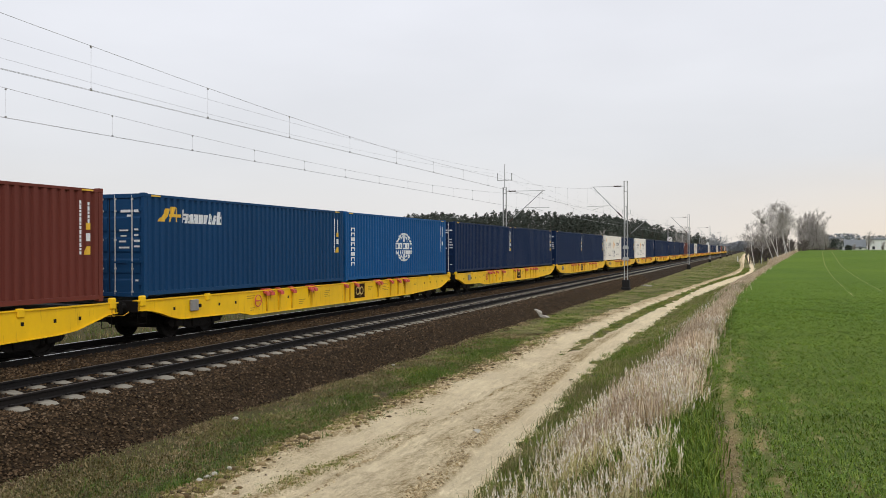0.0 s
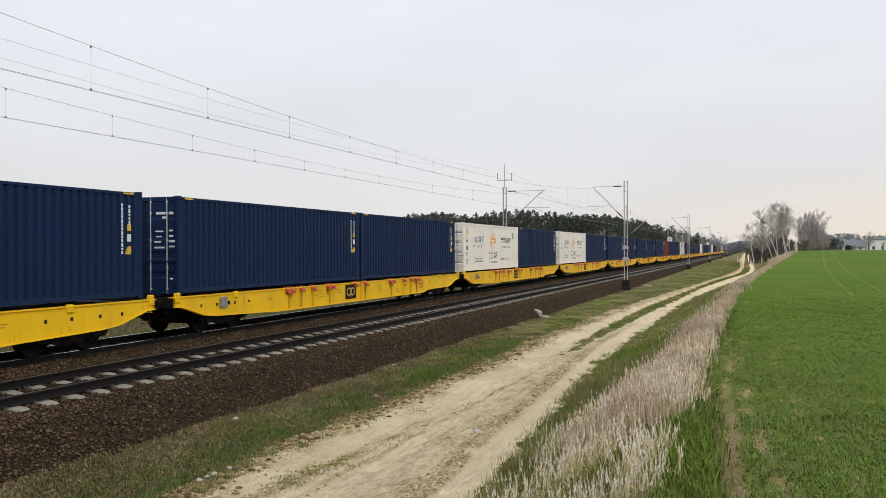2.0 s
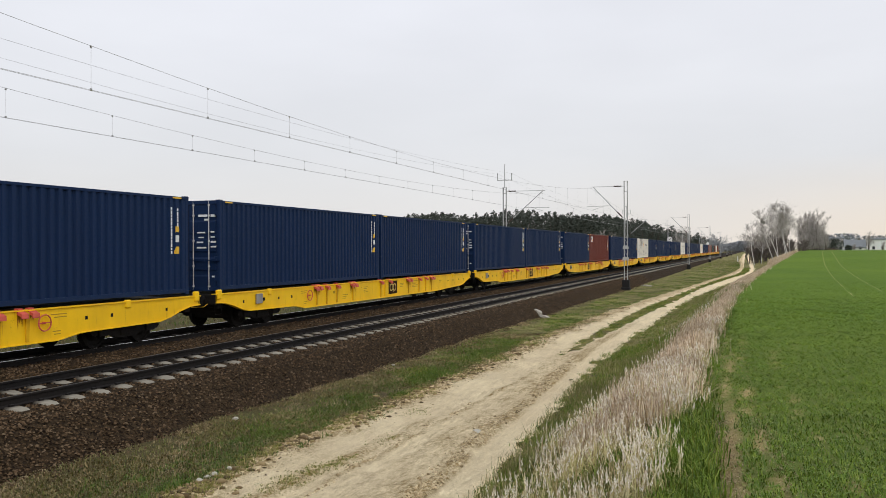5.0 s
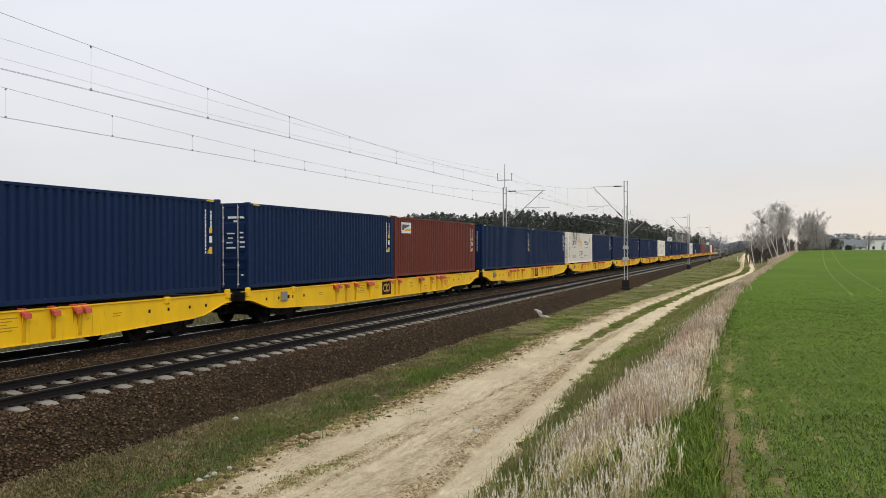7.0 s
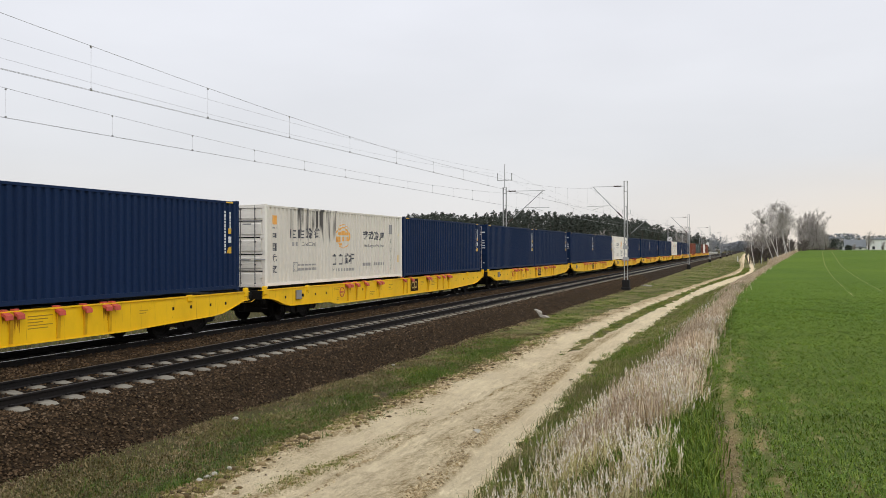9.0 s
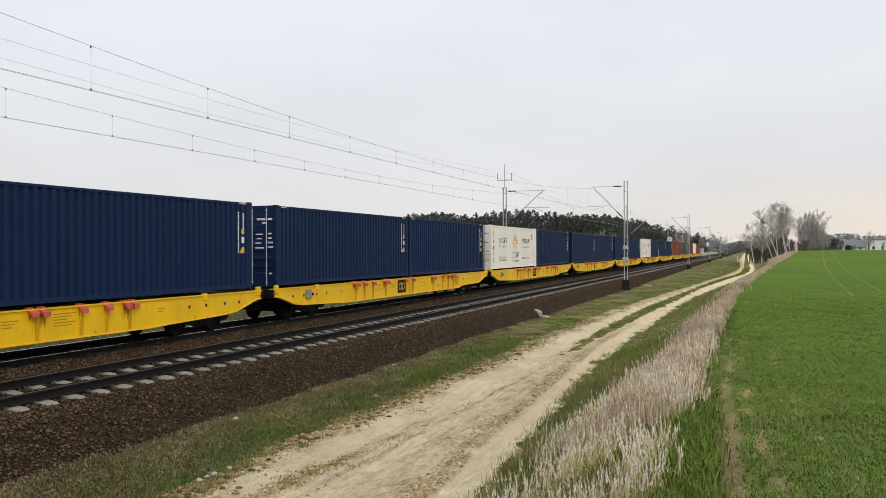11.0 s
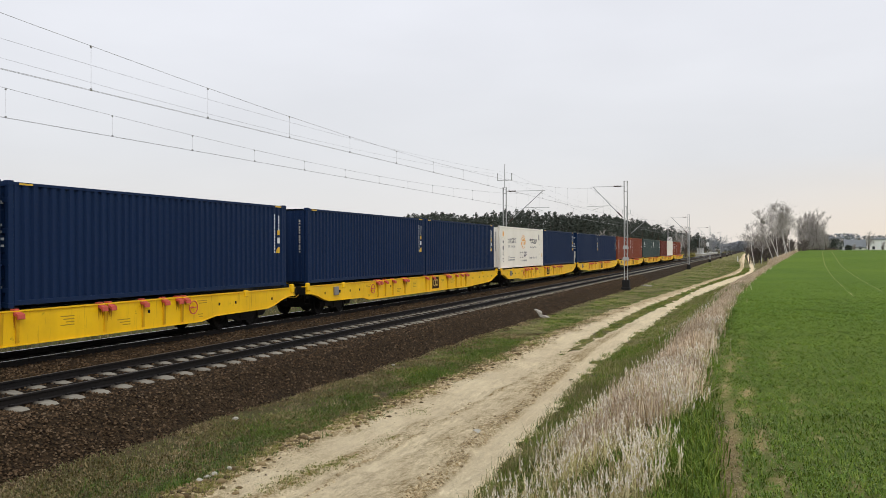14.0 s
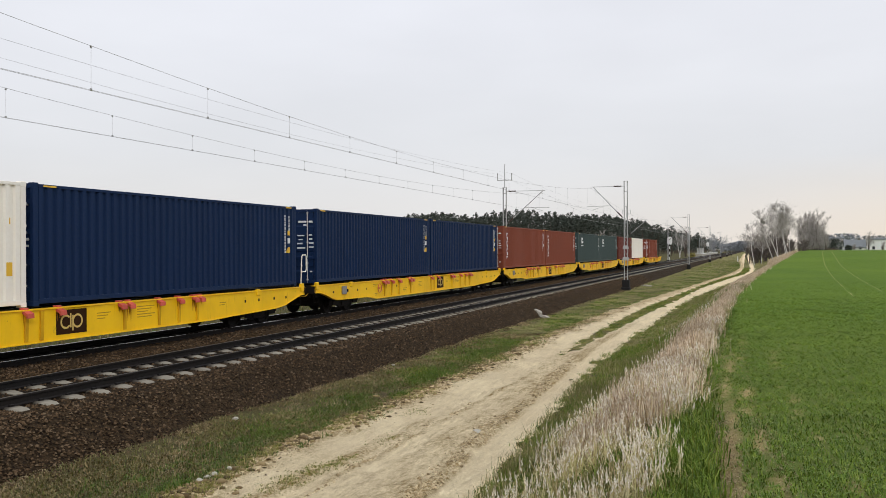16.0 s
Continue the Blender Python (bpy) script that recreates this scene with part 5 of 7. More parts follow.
def build_kind(kind):
    spec = {"navy": ("navy blue corrugated steel shipping container", NAVY), "navy_closed": ("navy blue corrugated steel container, closed end foremost", NAVY),
            "wing": ("deep blue container with yellow wing emblem", BLUE_DEEP), "globe": ("bright blue container with white globe emblem", BLUE_BRIGHT),
            "red": ("oxide red corrugated steel shipping container", REDBROWN), "flag": ("oxide red container with small white flag panel", REDBROWN),
            "cream": ("cream white cold-store container with Chinese lettering", CREAM), "stained": ("cream white container with black run stains", CREAM),
            "rust": ("rust red container with white upright signs", RUST_RED), "green": ("grey green container with white square emblem", GREYGREEN),
            "cream_closed": ("cream white cold-store container, closed end foremost", CREAM),
            "plainwhite": ("plain off-white corrugated shipping container", CREAM)}[kind]
    c = build_container(spec[0], spec[1], "cream" if spec[1] is CREAM else "plain", closed=kind.endswith("closed"))
    if kind in ("cream", "stained", "cream_closed"):
        cream_marks(c)
        if kind == "stained":
            pm = stained_paint()
            for o in c.children:
                if o.name.startswith(("side_panel", "top_rail")):
                    o.data.materials[0] = pm
    elif kind == "wing":
        wing_marks(c)
    elif kind == "globe":
        globe_marks(c)
    elif kind == "flag":
        flag_marks(c)
    elif kind == "rust":
        tall_marks(c)
    elif kind == "green":
        square_marks(c)
    elif kind != "plainwhite":
        side_marks(c)
    drape_signs(c)
    return c


TURNED = (2, 3, 4, 7, 11, 12, 13)     # wagons that run the other way round
MOVERS = []                 # (thing, place along the train, height, turn)


def build_train():
    first_w, kinds = None, {}
    for k in sorted(LOAD):
        y = FIRST_Y + k * WAGON_PITCH
        if first_w is None:
            first_w = w = build_wagon()
        else:
            w = copy_thing(first_w, pose(0, 0, 0))
        if k == 15:
            rail = Mesh().tube([(1.2, 24.93, 1.15), (1.2, 25.0, 2.30), (1.2, 25.06, 2.36), (1.2, 25.30, 2.36), (1.2, 25.34, 2.30), (1.2, 25.34, 1.80), (1.2, 25.28, 1.74), (1.2, 25.02, 1.74)], 0.022, 8)
            part("hand_rail", rail, CREAM, w, "cream yellow hand rail at the wagon's end")
        MOVERS.append((w, y + 24.55, 0.0, 180) if k in TURNED else (w, y, 0.0, 0))
        for i, kind in enumerate(LOAD[k]):
            if kind is None:
                continue
            if kind not in kinds:
                kinds[kind] = c = build_kind(kind)
            else:
                c = copy_thing(kinds[kind], pose(0, 0, 0))
            shift = 7.0 if LOAD[k][1] is None else i * (CL + 0.2)
            MOVERS.append((c, y + shift, DECK, 0))


def motions():
    """The train runs past at a steady 92 km/h."""
    for ob, y, z, turn in MOVERS:
        walk(ob, [(t, pose(TRAIN_X, y - d, z, 0, 0, turn)) for t, d in TRAVEL])

# ---------------------------------------------------------------- overhead line
MAST_Y = [-1.5, 72.9, 147.6, 221.0, 295.0, 369.0, 443.0]


def wire(name, x, label, pts, r):
    m = Mesh().tube(pts, r, 5)
    return solid(name, m, WIRE, label, "overhead wire", "overhead wires")


def span_pts(x, ya, yb, za, zmid, n=16, wob=0.0):
    out = []
    for i in range(n + 1):
        u = i / n
        out.append((x, ya + (yb - ya) * u, zmid + (za - zmid) * (2 * u - 1) ** 2))
    return out


def catenary(x, support, low, contact, label, drop_y, drop_step):
    for (a, b) in zip(MAST_Y, MAST_Y[1:]):
        t = thing("catenary_span", label, "overhead wire", "catenary spans")
        q = span_pts(x, a, b, support, low)
        part("messenger_wire", Mesh().tube(q, 0.0052, 5), WIRE, t)
        for dx in (-0.03, 0.03):
            part("contact_wire", Mesh().tube([(x + dx, a, contact), (x + dx, b, contact)], 0.0042, 5), WIRE, t)
        if a < 200:
            y = drop_y + drop_step * math.ceil((a - drop_y) / drop_step + 0.25)
            while y < b - 0.5:
                z = low + (support - low) * (2 * (y - a) / (b - a) - 1) ** 2
                d = Mesh().tube([(x, y, contact), (x, y, z)], 0.0033, 4)
                d.box((x - 0.012, y - 0.02, z - 0.04), (x + 0.012, y + 0.02, z + 0.012)).box((x - 0.015, y - 0.02, contact - 0.012), (x + 0.015, y + 0.02, contact + 0.04))
                part("dropper", d, WIRE, t)
                y += drop_step


def mast(x, y, side, height, reach, z_arm, z_top, contact, base_z, tip=False):
    """Lattice mast of two channels; side is the way to the track it serves."""
    t = thing("catenary_mast", "grey lattice steel catenary mast on concrete foot", "catenary mast", "catenary masts")
    t.location = (x, y, 0)
    w = 0.13
    for s in (-1, 1):
        m = Mesh()
        m.box((s * w - 0.02, -0.09, base_z + 0.5), (s * w + 0.03, -0.075, height))
        m.box((s * w - 0.02, 0.075, base_z + 0.5), (s * w + 0.03, 0.09, height))
        a, b = sorted((s * (w + 0.03), s * (w + 0.018)))
        m.box((a, -0.09, base_z + 0.5), (b, 0.09, height))
        part("upright", m, GALV, t)
    z = base_z + 0.8
    k = 0
    while z < height - 0.2:
        lower = 1.2 < z < 3.2
        step = 0.5 if lower else 1.3
        m = Mesh()
        if lower:
            s = 1 if k % 2 else -1
            m.prism([(-s * w, z), (s * w, z + step), (s * w, z + step + 0.05), (-s * w, z + 0.05)], "y", -0.10, -0.09)
        else:
            m.box((-w, -0.10, z), (w, -0.092, z + 0.05))
        part("lacing", m, GALV, t)
        z += step
        k += 1
    part("cap", Mesh().box((-w - 0.05, -0.1, height), (w + 0.05, 0.1, height + 0.03)), GALV, t)
    f = Mesh().box((-0.30, -0.30, base_z - 0.5), (0.30, 0.30, base_z + 0.60), 0.05).box((-0.36, -0.36, base_z - 0.5), (0.36, 0.36, base_z - 0.02), 0.03)
    part("foot", f, FOOT_CONC, t, "dark concrete foot block")
    e = side * reach
    arm = Mesh().tube([(side * 0.2, 0, z_arm), (e, 0, z_top)], 0.035, 8)
    part("cantilever", arm, GALV, t)
    tie = Mesh().tube([(side * 0.22, 0, z_top), (e + side * 0.15, 0, z_top)], 0.022, 6)
    part("top_tie", tie, GALV, t)
    ins = Mesh().tube([(side * (0.35 + i * 0.045), 0, z_top) for i in range(15)], [0.07 if i % 2 else 0.03 for i in range(15)], 8)
    part("insulator", ins, INSUL, t, "brown ribbed insulator")
    dz = (z_top - z_arm) / (reach - 0.2)
    ins = Mesh().tube([(side * (0.30 + i * 0.035), 0, z_arm + dz * (0.10 + i * 0.035)) for i in range(13)], [0.075 if i % 2 else 0.04 for i in range(13)], 8)
    part("insulator", ins, INSUL, t, "brown ribbed insulator")
    zr = contact + 0.35
    u = 0.2 + (zr - z_arm) / dz
    reg = Mesh().tube([(side * u, 0, zr), (side * (reach + 0.5), 0, zr - 0.05)], 0.022, 6)
    reg.tube([(side * (u + 0.5), 0, zr), (side * (reach + 0.05), 0, contact)], 0.013, 6)
    part("register_arm", reg, GALV, t)
    if tip:
        m = Mesh().tube([(0, 0, height), (0, 0, height + 2.0)], 0.035, 6)
        part("pole_top", m, GALV, t)
        m = Mesh().box((-0.62, -0.03, 8.42), (0.62, 0.03, 8.48))
        for sx in (-0.62, 0.62):
            m.tube([(sx, 0, 8.45), (sx, 0, 9.05)], 0.04, 6)
        part("feeder_bracket", m, GALV, t)
    else:
        for z0, hw in ((1.60, 0.30), (2.55, 0.26)) if y < 100 else ():
            plate = Mesh().prism([(-hw, z0), (hw, z0), (hw * 0.75, z0 + 0.30), (-hw * 0.75, z0 + 0.30)], "y", -0.125, -0.105)
            part("warning_plate", plate, GALV, t, "small grey anti-climb plate")
    return t


def build_overhead():
    catenary(NEAR_X, 7.75, 6.33, 5.88, "sagging messenger and contact wires over the near track", 14.28, 4.06)
    catenary(TRAIN_X, 7.4, 6.1, 5.76, "sagging messenger and contact wires over the train's track", 15.85, 3.66)
    for i, y in enumerate(MAST_Y[1:]):
        mast(NEAR_X + 2.9, y, -1, 8.25, 2.75, 5.15, 7.85, 5.88, -0.62)
        mast(TRAIN_X - 2.9, y - 2.6, 1, 7.8, 3.35, 4.75, 7.5, 5.76, -0.7, True)
    for x, z, low in ((TRAIN_X - 2.28, 9.0, 8.2), (TRAIN_X - 3.52, 9.0, 8.0)):
        for a, b in zip(MAST_Y, MAST_Y[1:]):
            wire("feeder_wire", x, "thin sagging feeder wire between the far masts", span_pts(x, a - 2.6, b - 2.6, z, low), 0.0045)


# ---------------------------------------------------------------- grass, crop


def blades(name, x, y, h, w, lean, material, label, category, seed, bend=0.5, near=13.0):
    """Many thin blades in one mesh: bent ones close by, plain tapered ones farther off."""
    r = np.random.RandomState(seed)
    n = len(x)
    a, b = r.rand(n) * 6.283, r.rand(n) * 6.283
    l = lean * r.rand(n) * h
    z = (top_z(x, y) if abs(float(np.median(x)) + 6) < 6 and np.min(y) < 60 else ground_z(x, y)) - 0.015
    dx, dy = np.cos(a) * l, np.sin(a) * l
    wx, wy = np.cos(b) * w / 2, np.sin(b) * w / 2
    V = np.empty((n, 5, 3))
    V[:, 0] = np.stack([x - wx, y - wy, z], -1)
    V[:, 1] = np.stack([x + wx, y + wy, z], -1)
    V[:, 2] = np.stack([x + wx * 0.8 + dx * bend * 0.55, y + wy * 0.8 + dy * bend * 0.55, z + h * 0.62], -1)
    V[:, 3] = np.stack([x - wx * 0.8 + dx * bend * 0.55, y - wy * 0.8 + dy * bend * 0.55, z + h * 0.62], -1)
    V[:, 4] = np.stack([x + dx, y + dy, z + h * (1 - 0.25 * min(lean, 1.6))], -1)
    k = y < near
    A, B = V[k], V[~k][:, [0, 1, 4]]
    B[:, :2] += (B[:, :2] - B[:, :2].mean(1, keepdims=True)) * 0.35
    na, nb = len(A), len(B)
    loops = np.concatenate([(np.array([0, 1, 2, 3, 3, 2, 4])[None] + 5 * np.arange(na)[:, None]).ravel(), np.arange(3 * nb) + 5 * na])
    me = raw_mesh(name, np.concatenate([A.reshape(-1, 3), B.reshape(-1, 3)]), loops, np.concatenate([np.tile([4, 3], na), np.full(nb, 3)]), material)
    return tagged(new(name, me), label, category, kind="stuff")


def scatter(n, seed, fx, ylo, yhi, power=1.8):
    r = np.random.RandomState(seed)
    y = ylo + (yhi - ylo) * r.rand(n) ** power
    x = fx(r.rand(n), y)
    return x, y, r


def reeds(name, x, y, h, head, seed, label, lean=0.25, heads=None):
    """Dry stems, each with a pale feathery head and one hanging leaf."""
    r = np.random.RandomState(seed)
    n = len(x)
    z = ground_z(x, y) - 0.02
    a, b = r.rand(n) * 6.283, r.rand(n) * 6.283
    l = lean * r.rand(n) * h
    dx, dy = np.cos(a) * l, np.sin(a) * l
    k = 1 + y / 55
    w = 0.0042 * k * r.uniform(0.7, 1.5, n)
    hw = 0.0052 * k * r.uniform(0.7, 1.4, n)
    wx, wy = np.cos(b), np.sin(b)
    P = lambda s, o, zz: np.stack([x + dx * s + wx * o, y + dy * s + wy * o, z + h * zz], -1)
    zero = np.zeros(n)
    hh = head / h
    V = np.stack([P(0, -w, 0), P(0, w, 0), P(0.7, w * 0.7, 0.8), P(0.7, -w * 0.7, 0.8),
                  P(0.7, zero, 0.79), P(0.85, hw, 0.79 + hh * 0.45), P(1.0, zero, 0.79 + hh * 1.1), P(0.85, -hw, 0.79 + hh * 0.45),
                  P(0.2, -w * 1.6, 0.3), P(0.2, w * 1.6, 0.3), P(1.9, zero, 0.52)], 1)
    loops = (np.array([0, 1, 2, 3, 4, 5, 6, 7, 8, 9, 10])[None] + 11 * np.arange(n)[:, None]).ravel()
    me = raw_mesh(name, V.reshape(-1, 3), loops, np.tile([4, 4, 3], n), [DRY, heads or HEADS], np.tile([0, 1, 0], n))
    return tagged(new(name, me), label, "grass", kind="stuff")


def plumes(name, x, y, h, seed, label, lean=0.22):
    """Dry stems close by: a bent stem with a fluffy plume of spikelets and two curled leaves each."""
    r = np.random.RandomState(seed)
    n = len(x)
    z = ground_z(x, y) - 0.02
    a, b = r.rand(n) * 6.283, r.rand(n) * 6.283
    l = lean * r.rand(n) * h
    dx, dy = np.cos(a) * l, np.sin(a) * l
    wx, wy = np.cos(b), np.sin(b)
    w = 0.0046 * (1 + y / 40) * r.uniform(0.7, 1.3, n)
    P = lambda q, o, zz, sx=0.0, sy=0.0: np.stack([x + dx * q + wx * o + sx, y + dy * q + wy * o + sy, z + h * zz], -1)
    zero = np.zeros(n)
    V = [P(0, -w, 0), P(0, w, 0), P(0.35, w, 0.5), P(0.35, -w, 0.5), P(0.35, -w, 0.5), P(0.35, w, 0.5), P(1.0, w * 0.6, 0.93), P(1.0, -w * 0.6, 0.93)]
    head = r.uniform(0.05, 0.11, n) / h
    for k in range(7):
        c = 0.86 + head * k / 6.5
        q = 1.0 + 0.5 * (c - 0.9)
        t = r.rand(n) * 6.283
        o = r.uniform(0.006, 0.019, n) * (1.15 - k / 8) * (1 + y / 40)
        ox, oy = np.cos(t) * o, np.sin(t) * o
        V += [P(q, zero, c - 0.02), P(q, zero, c + head * 0.14, ox, oy), P(q, zero, c + head * 0.42, ox * 0.35, oy * 0.35)]
    for k in range(2):
        c = r.uniform(0.15, 0.6, n)
        t = r.rand(n) * 6.283
        o = r.uniform(0.05, 0.13, n)
        ox, oy = np.cos(t) * o, np.sin(t) * o
        bend = (ox * 0.55, oy * 0.55)
        V += [P(c, -w, c), P(c, w, c), P(c, w, c + 0.10, *bend), P(c, -w, c + 0.10, *bend), P(c, -w, c + 0.10, *bend), P(c, w, c + 0.10, *bend), P(c, zero, c - 0.08, ox, oy)]
    V = np.stack(V, 1)
    m = V.shape[1]
    sizes = [4, 4] + [3] * 7 + [4, 3, 4, 3]
    slots = [0, 0] + [1] * 7 + [0, 0, 0, 0]
    loops = (np.arange(m)[None] + m * np.arange(n)[:, None]).ravel()
    me = raw_mesh(name, V.reshape(-1, 3), loops, np.tile(sizes, n), [PALE_STEM, PLUME], np.tile(slots, n))
    return tagged(new(name, me), label, "grass", kind="stuff")


def turf_lumps(n, seed):
    """Crumbling lumps of soil along the track's broken left edge."""
    r = np.random.RandomState(seed)
    y = 8 + 42 * r.rand(n) ** 1.5
    x = lerp(ROAD_L, y) + r.normal(0.25, 0.24, n)
    keep = smooth_noise(x * 0.6, y * 0.9, 79) > -0.25
    x, y = x[keep], y[keep]
    n = len(x)
    bm = bmesh.new()
    bmesh.ops.create_icosphere(bm, subdivisions=1, radius=1.0)
    base = np.array([v.co[:] for v in bm.verts])
    tri = np.array([[v.index for v in f.verts] for f in bm.faces])
    bm.free()
    sz = r.uniform(0.018, 0.05, n) + 0.05 * r.rand(n) ** 6
    j = base[None] * (1 + r.uniform(-0.35, 0.35, (n, len(base), 1))) * sz[:, None, None]
    X, Y = x[:, None] + j[..., 0] * 1.2, y[:, None] + j[..., 1]
    Z = top_z(x, y)[:, None] + j[..., 2] * 0.6
    me = raw_mesh("turf_lumps", np.stack([X, Y, Z], -1).reshape(-1, 3), (tri[None] + len(base) * np.arange(n)[:, None, None]).ravel(), np.full(n * len(tri), 3), TURF)
    tagged(new("turf_lumps", me), "crumbling brown turf lumps along the track's edge", "soil", kind="stuff")
    return x, y, sz


def clods(n, seed):
    """Crumbs of soil and small stones along the track's edges and crown."""
    r = np.random.RandomState(seed)
    y = 7 + 38 * r.rand(n) ** 1.5
    l, rr = lerp(ROAD_L, y), lerp(ROAD_R, y)
    pick = r.rand(n)
    crown = np.where(y < 28, crown_x(y) - np.abs(r.normal(0, 0.22, n)) + 0.05, l + r.normal(0.3, 0.25, n))
    line = np.where(y < 18, -5.85 + r.normal(0, 0.05, n), l + r.normal(0.3, 0.25, n))
    x = np.where(pick < 0.68, l + r.normal(0.32, 0.26, n), np.where(pick < 0.9, crown, line))
    keep = smooth_noise(x * 2.5, y * 2, 77) > -0.1
    x, y = x[keep], y[keep]
    n = len(x)
    base = np.array([(1, 0, -.3), (-.2, 1, -.3), (-1, .1, -.2), (.1, -1, -.3), (.35, .3, .8), (-.4, -.25, .75)])
    tri = np.array([(0, 1, 4), (1, 2, 5), (1, 5, 4), (2, 3, 5), (3, 0, 4), (3, 4, 5)])
    sz = 0.007 + 0.034 * r.rand(n) ** 4
    j = base[None] * (1 + r.uniform(-0.4, 0.4, (n, 6, 3))) * sz[:, None, None]
    c_, s_ = np.cos(x * 91), np.sin(x * 91)
    X = x[:, None] + j[..., 0] * c_[:, None] - j[..., 1] * s_[:, None]
    Y = y[:, None] + j[..., 0] * s_[:, None] + j[..., 1] * c_[:, None]
    Z = top_z(x, y)[:, None] + 0.005 + j[..., 2] * 0.7
    me = raw_mesh("soil_clods", np.stack([X, Y, Z], -1).reshape(-1, 3), (tri[None] + 6 * np.arange(n)[:, None, None]).ravel(), np.full(n * 6, 3), CLOD)
    tagged(new("soil_clods", me), "sandy soil crumbs along the track", "soil", kind="stuff")


BANK_Y = [8, 11, 14.5, 17, 20, 26, 36, 50, 90, 150]


def build_grass():
    def bank(lo, hi, power=1.0):
        """A share of the bank between the track's edge and the crop."""
        def f(u, y):
            a, e = lerp(ROAD_R, y) + 0.1, lerp(FIELD_E, y)
            l = np.interp(y, BANK_Y, lo) if not isinstance(lo, float) else lo
            h = np.interp(y, BANK_Y, hi) if not isinstance(hi, float) else hi
            return a + (e - a) * (l + (h - l) * u ** power)
        return f

    def tufts(nt, per, ylo, yhi, seed, spread, thin=-0.9, fx=None, power=1.8, freq=0.9):
        x, y, r = scatter(nt, seed, fx, ylo, yhi, power)
        keep = smooth_noise(x * freq, y * freq, seed + 50) > thin
        x, y = x[keep], y[keep]
        X = np.repeat(x, per) + r.normal(0, 1, len(x) * per) * spread
        Y = np.repeat(y, per) + r.normal(0, 1, len(x) * per) * spread
        return X, Y, np.repeat(r.uniform(0.7, 1.3, len(x)), per), r

    def tuss(nt, per, ylo, yhi, seed, spread, hmin, hmax, wd, name, mat, label, lean=0.45, fx=None, power=1.8, thin=-0.9, freq=0.9):
        X, Y, hh, r = tufts(nt, per, ylo, yhi, seed, spread, thin, fx, power, freq)
        H = hh * r.uniform(hmin, hmax, len(X))
        W = wd * (0.6 + 0.8 * r.rand(len(X))) * (1 + Y / 45)
        return blades(name, X, Y, H, W, lean, mat, label, "grass", seed)

    dry_lo = [0.06, 0.12, 0.12, 0.42, 0.57, 0.67, 0.79, 0.80, 0.62, 0.5]
    dry_hi = [0.80, 0.87, 0.91, 0.93, 0.94, 0.95, 0.96, 0.96, 0.96, 0.96]
    wave = lambda x, y: np.clip(0.75 + 0.45 * smooth_noise(x * 0.9, y * 0.55, 88), 0.4, 1.25)
    # silvery plumes in loose clumps close by, a dense browner stand behind them
    X, Y, hh, r = tufts(760, 8, 6.0, 18, 11, 0.11, 0.1, bank(dry_lo, dry_hi), 1.0, 1.5)
    plumes("dry_grass", X, Y, hh * r.uniform(0.26, 0.46, len(X)), 11, "bleached dry grass stems with silvery plumes", 0.45)
    X, Y, hh, r = tufts(420, 10, 10.5, 27, 41, 0.14, 0.0, bank([q + 0.22 for q in dry_lo], dry_hi, 0.9), 1.2, 1.0)
    plumes("dry_grass", X, Y, hh * r.uniform(0.34, 0.58, len(X)) * wave(X, Y), 41, "dense bleached dry grass with silvery plumes", 0.4)
    X, Y, hh, r = tufts(2700, 12, 12.0, 70, 12, 0.12, -0.1, bank([q + 0.08 for q in dry_lo], dry_hi, 0.75), 1.5, 0.9)
    reeds("dry_grass", X, Y, hh * r.uniform(0.28, 0.58, len(X)) * np.interp(Y, [10, 22, 35, 60], [1.05, 1.0, 0.75, 0.55]) * wave(X, Y), r.uniform(0.06, 0.12, len(X)), 12, "dense pinkish brown dry grass along the bank", 0.25, BROWN_HEADS)
    X, Y, hh, r = tufts(500, 4, 13, 60, 9, 0.25, -0.1, bank([q - 0.15 for q in dry_lo], dry_hi), 1.5, 0.9)
    reeds("dry_grass", X, Y, hh * r.uniform(0.2, 0.42, len(X)) * np.interp(Y, [10, 22, 35, 60], [1, 0.9, 0.6, 0.45]), r.uniform(0.06, 0.12, len(X)), 9, "sparse bleached dry stems on the bank", 0.4)
    X, Y, hh, r = tufts(1500, 14, 50, 215, 10, 0.2, -0.7, bank([0.5] * 7 + [0.70, 0.50, 0.35], [0.94] * 10), 1.1)
    reeds("dry_grass", X, Y, hh * r.uniform(0.12, 0.34, len(X)), r.uniform(0.04, 0.08, len(X)), 10, "dry pinkish grass on the far bank", 0.3, BROWN_HEADS)
    tuss(1300, 14, 8, 60, 30, 0.12, 0.08, 0.24, 0.006, "dry_leaves", STRAW, "matted dry grass leaves", 1.0, bank([q + 0.1 for q in dry_lo], dry_hi, 0.85), 1.6, -0.2)
    # green between and beneath
    tuss(2300, 15, 5.5, 30, 13, 0.12, 0.06, 0.20, 0.009, "bank_grass", GREEN, "fresh green grass among the dry stems", 0.8, bank(0.0, 0.95), 1.2, -0.2, 1.1)
    tuss(3000, 14, 5.0, 60, 14, 0.10, 0.12, 0.32, 0.009, "edge_grass", GREEN, "lush green grass at the field edge", 0.9, bank(0.80, 0.96), 1.5, -0.5, 1.3)
    tuss(5200, 14, 6.0, 90, 15, 0.10, 0.04, 0.15, 0.007, "bank_sward", MEADOW, "short straw-coloured grass on the bank", 1.0, bank(-0.02, 0.7), 1.7)
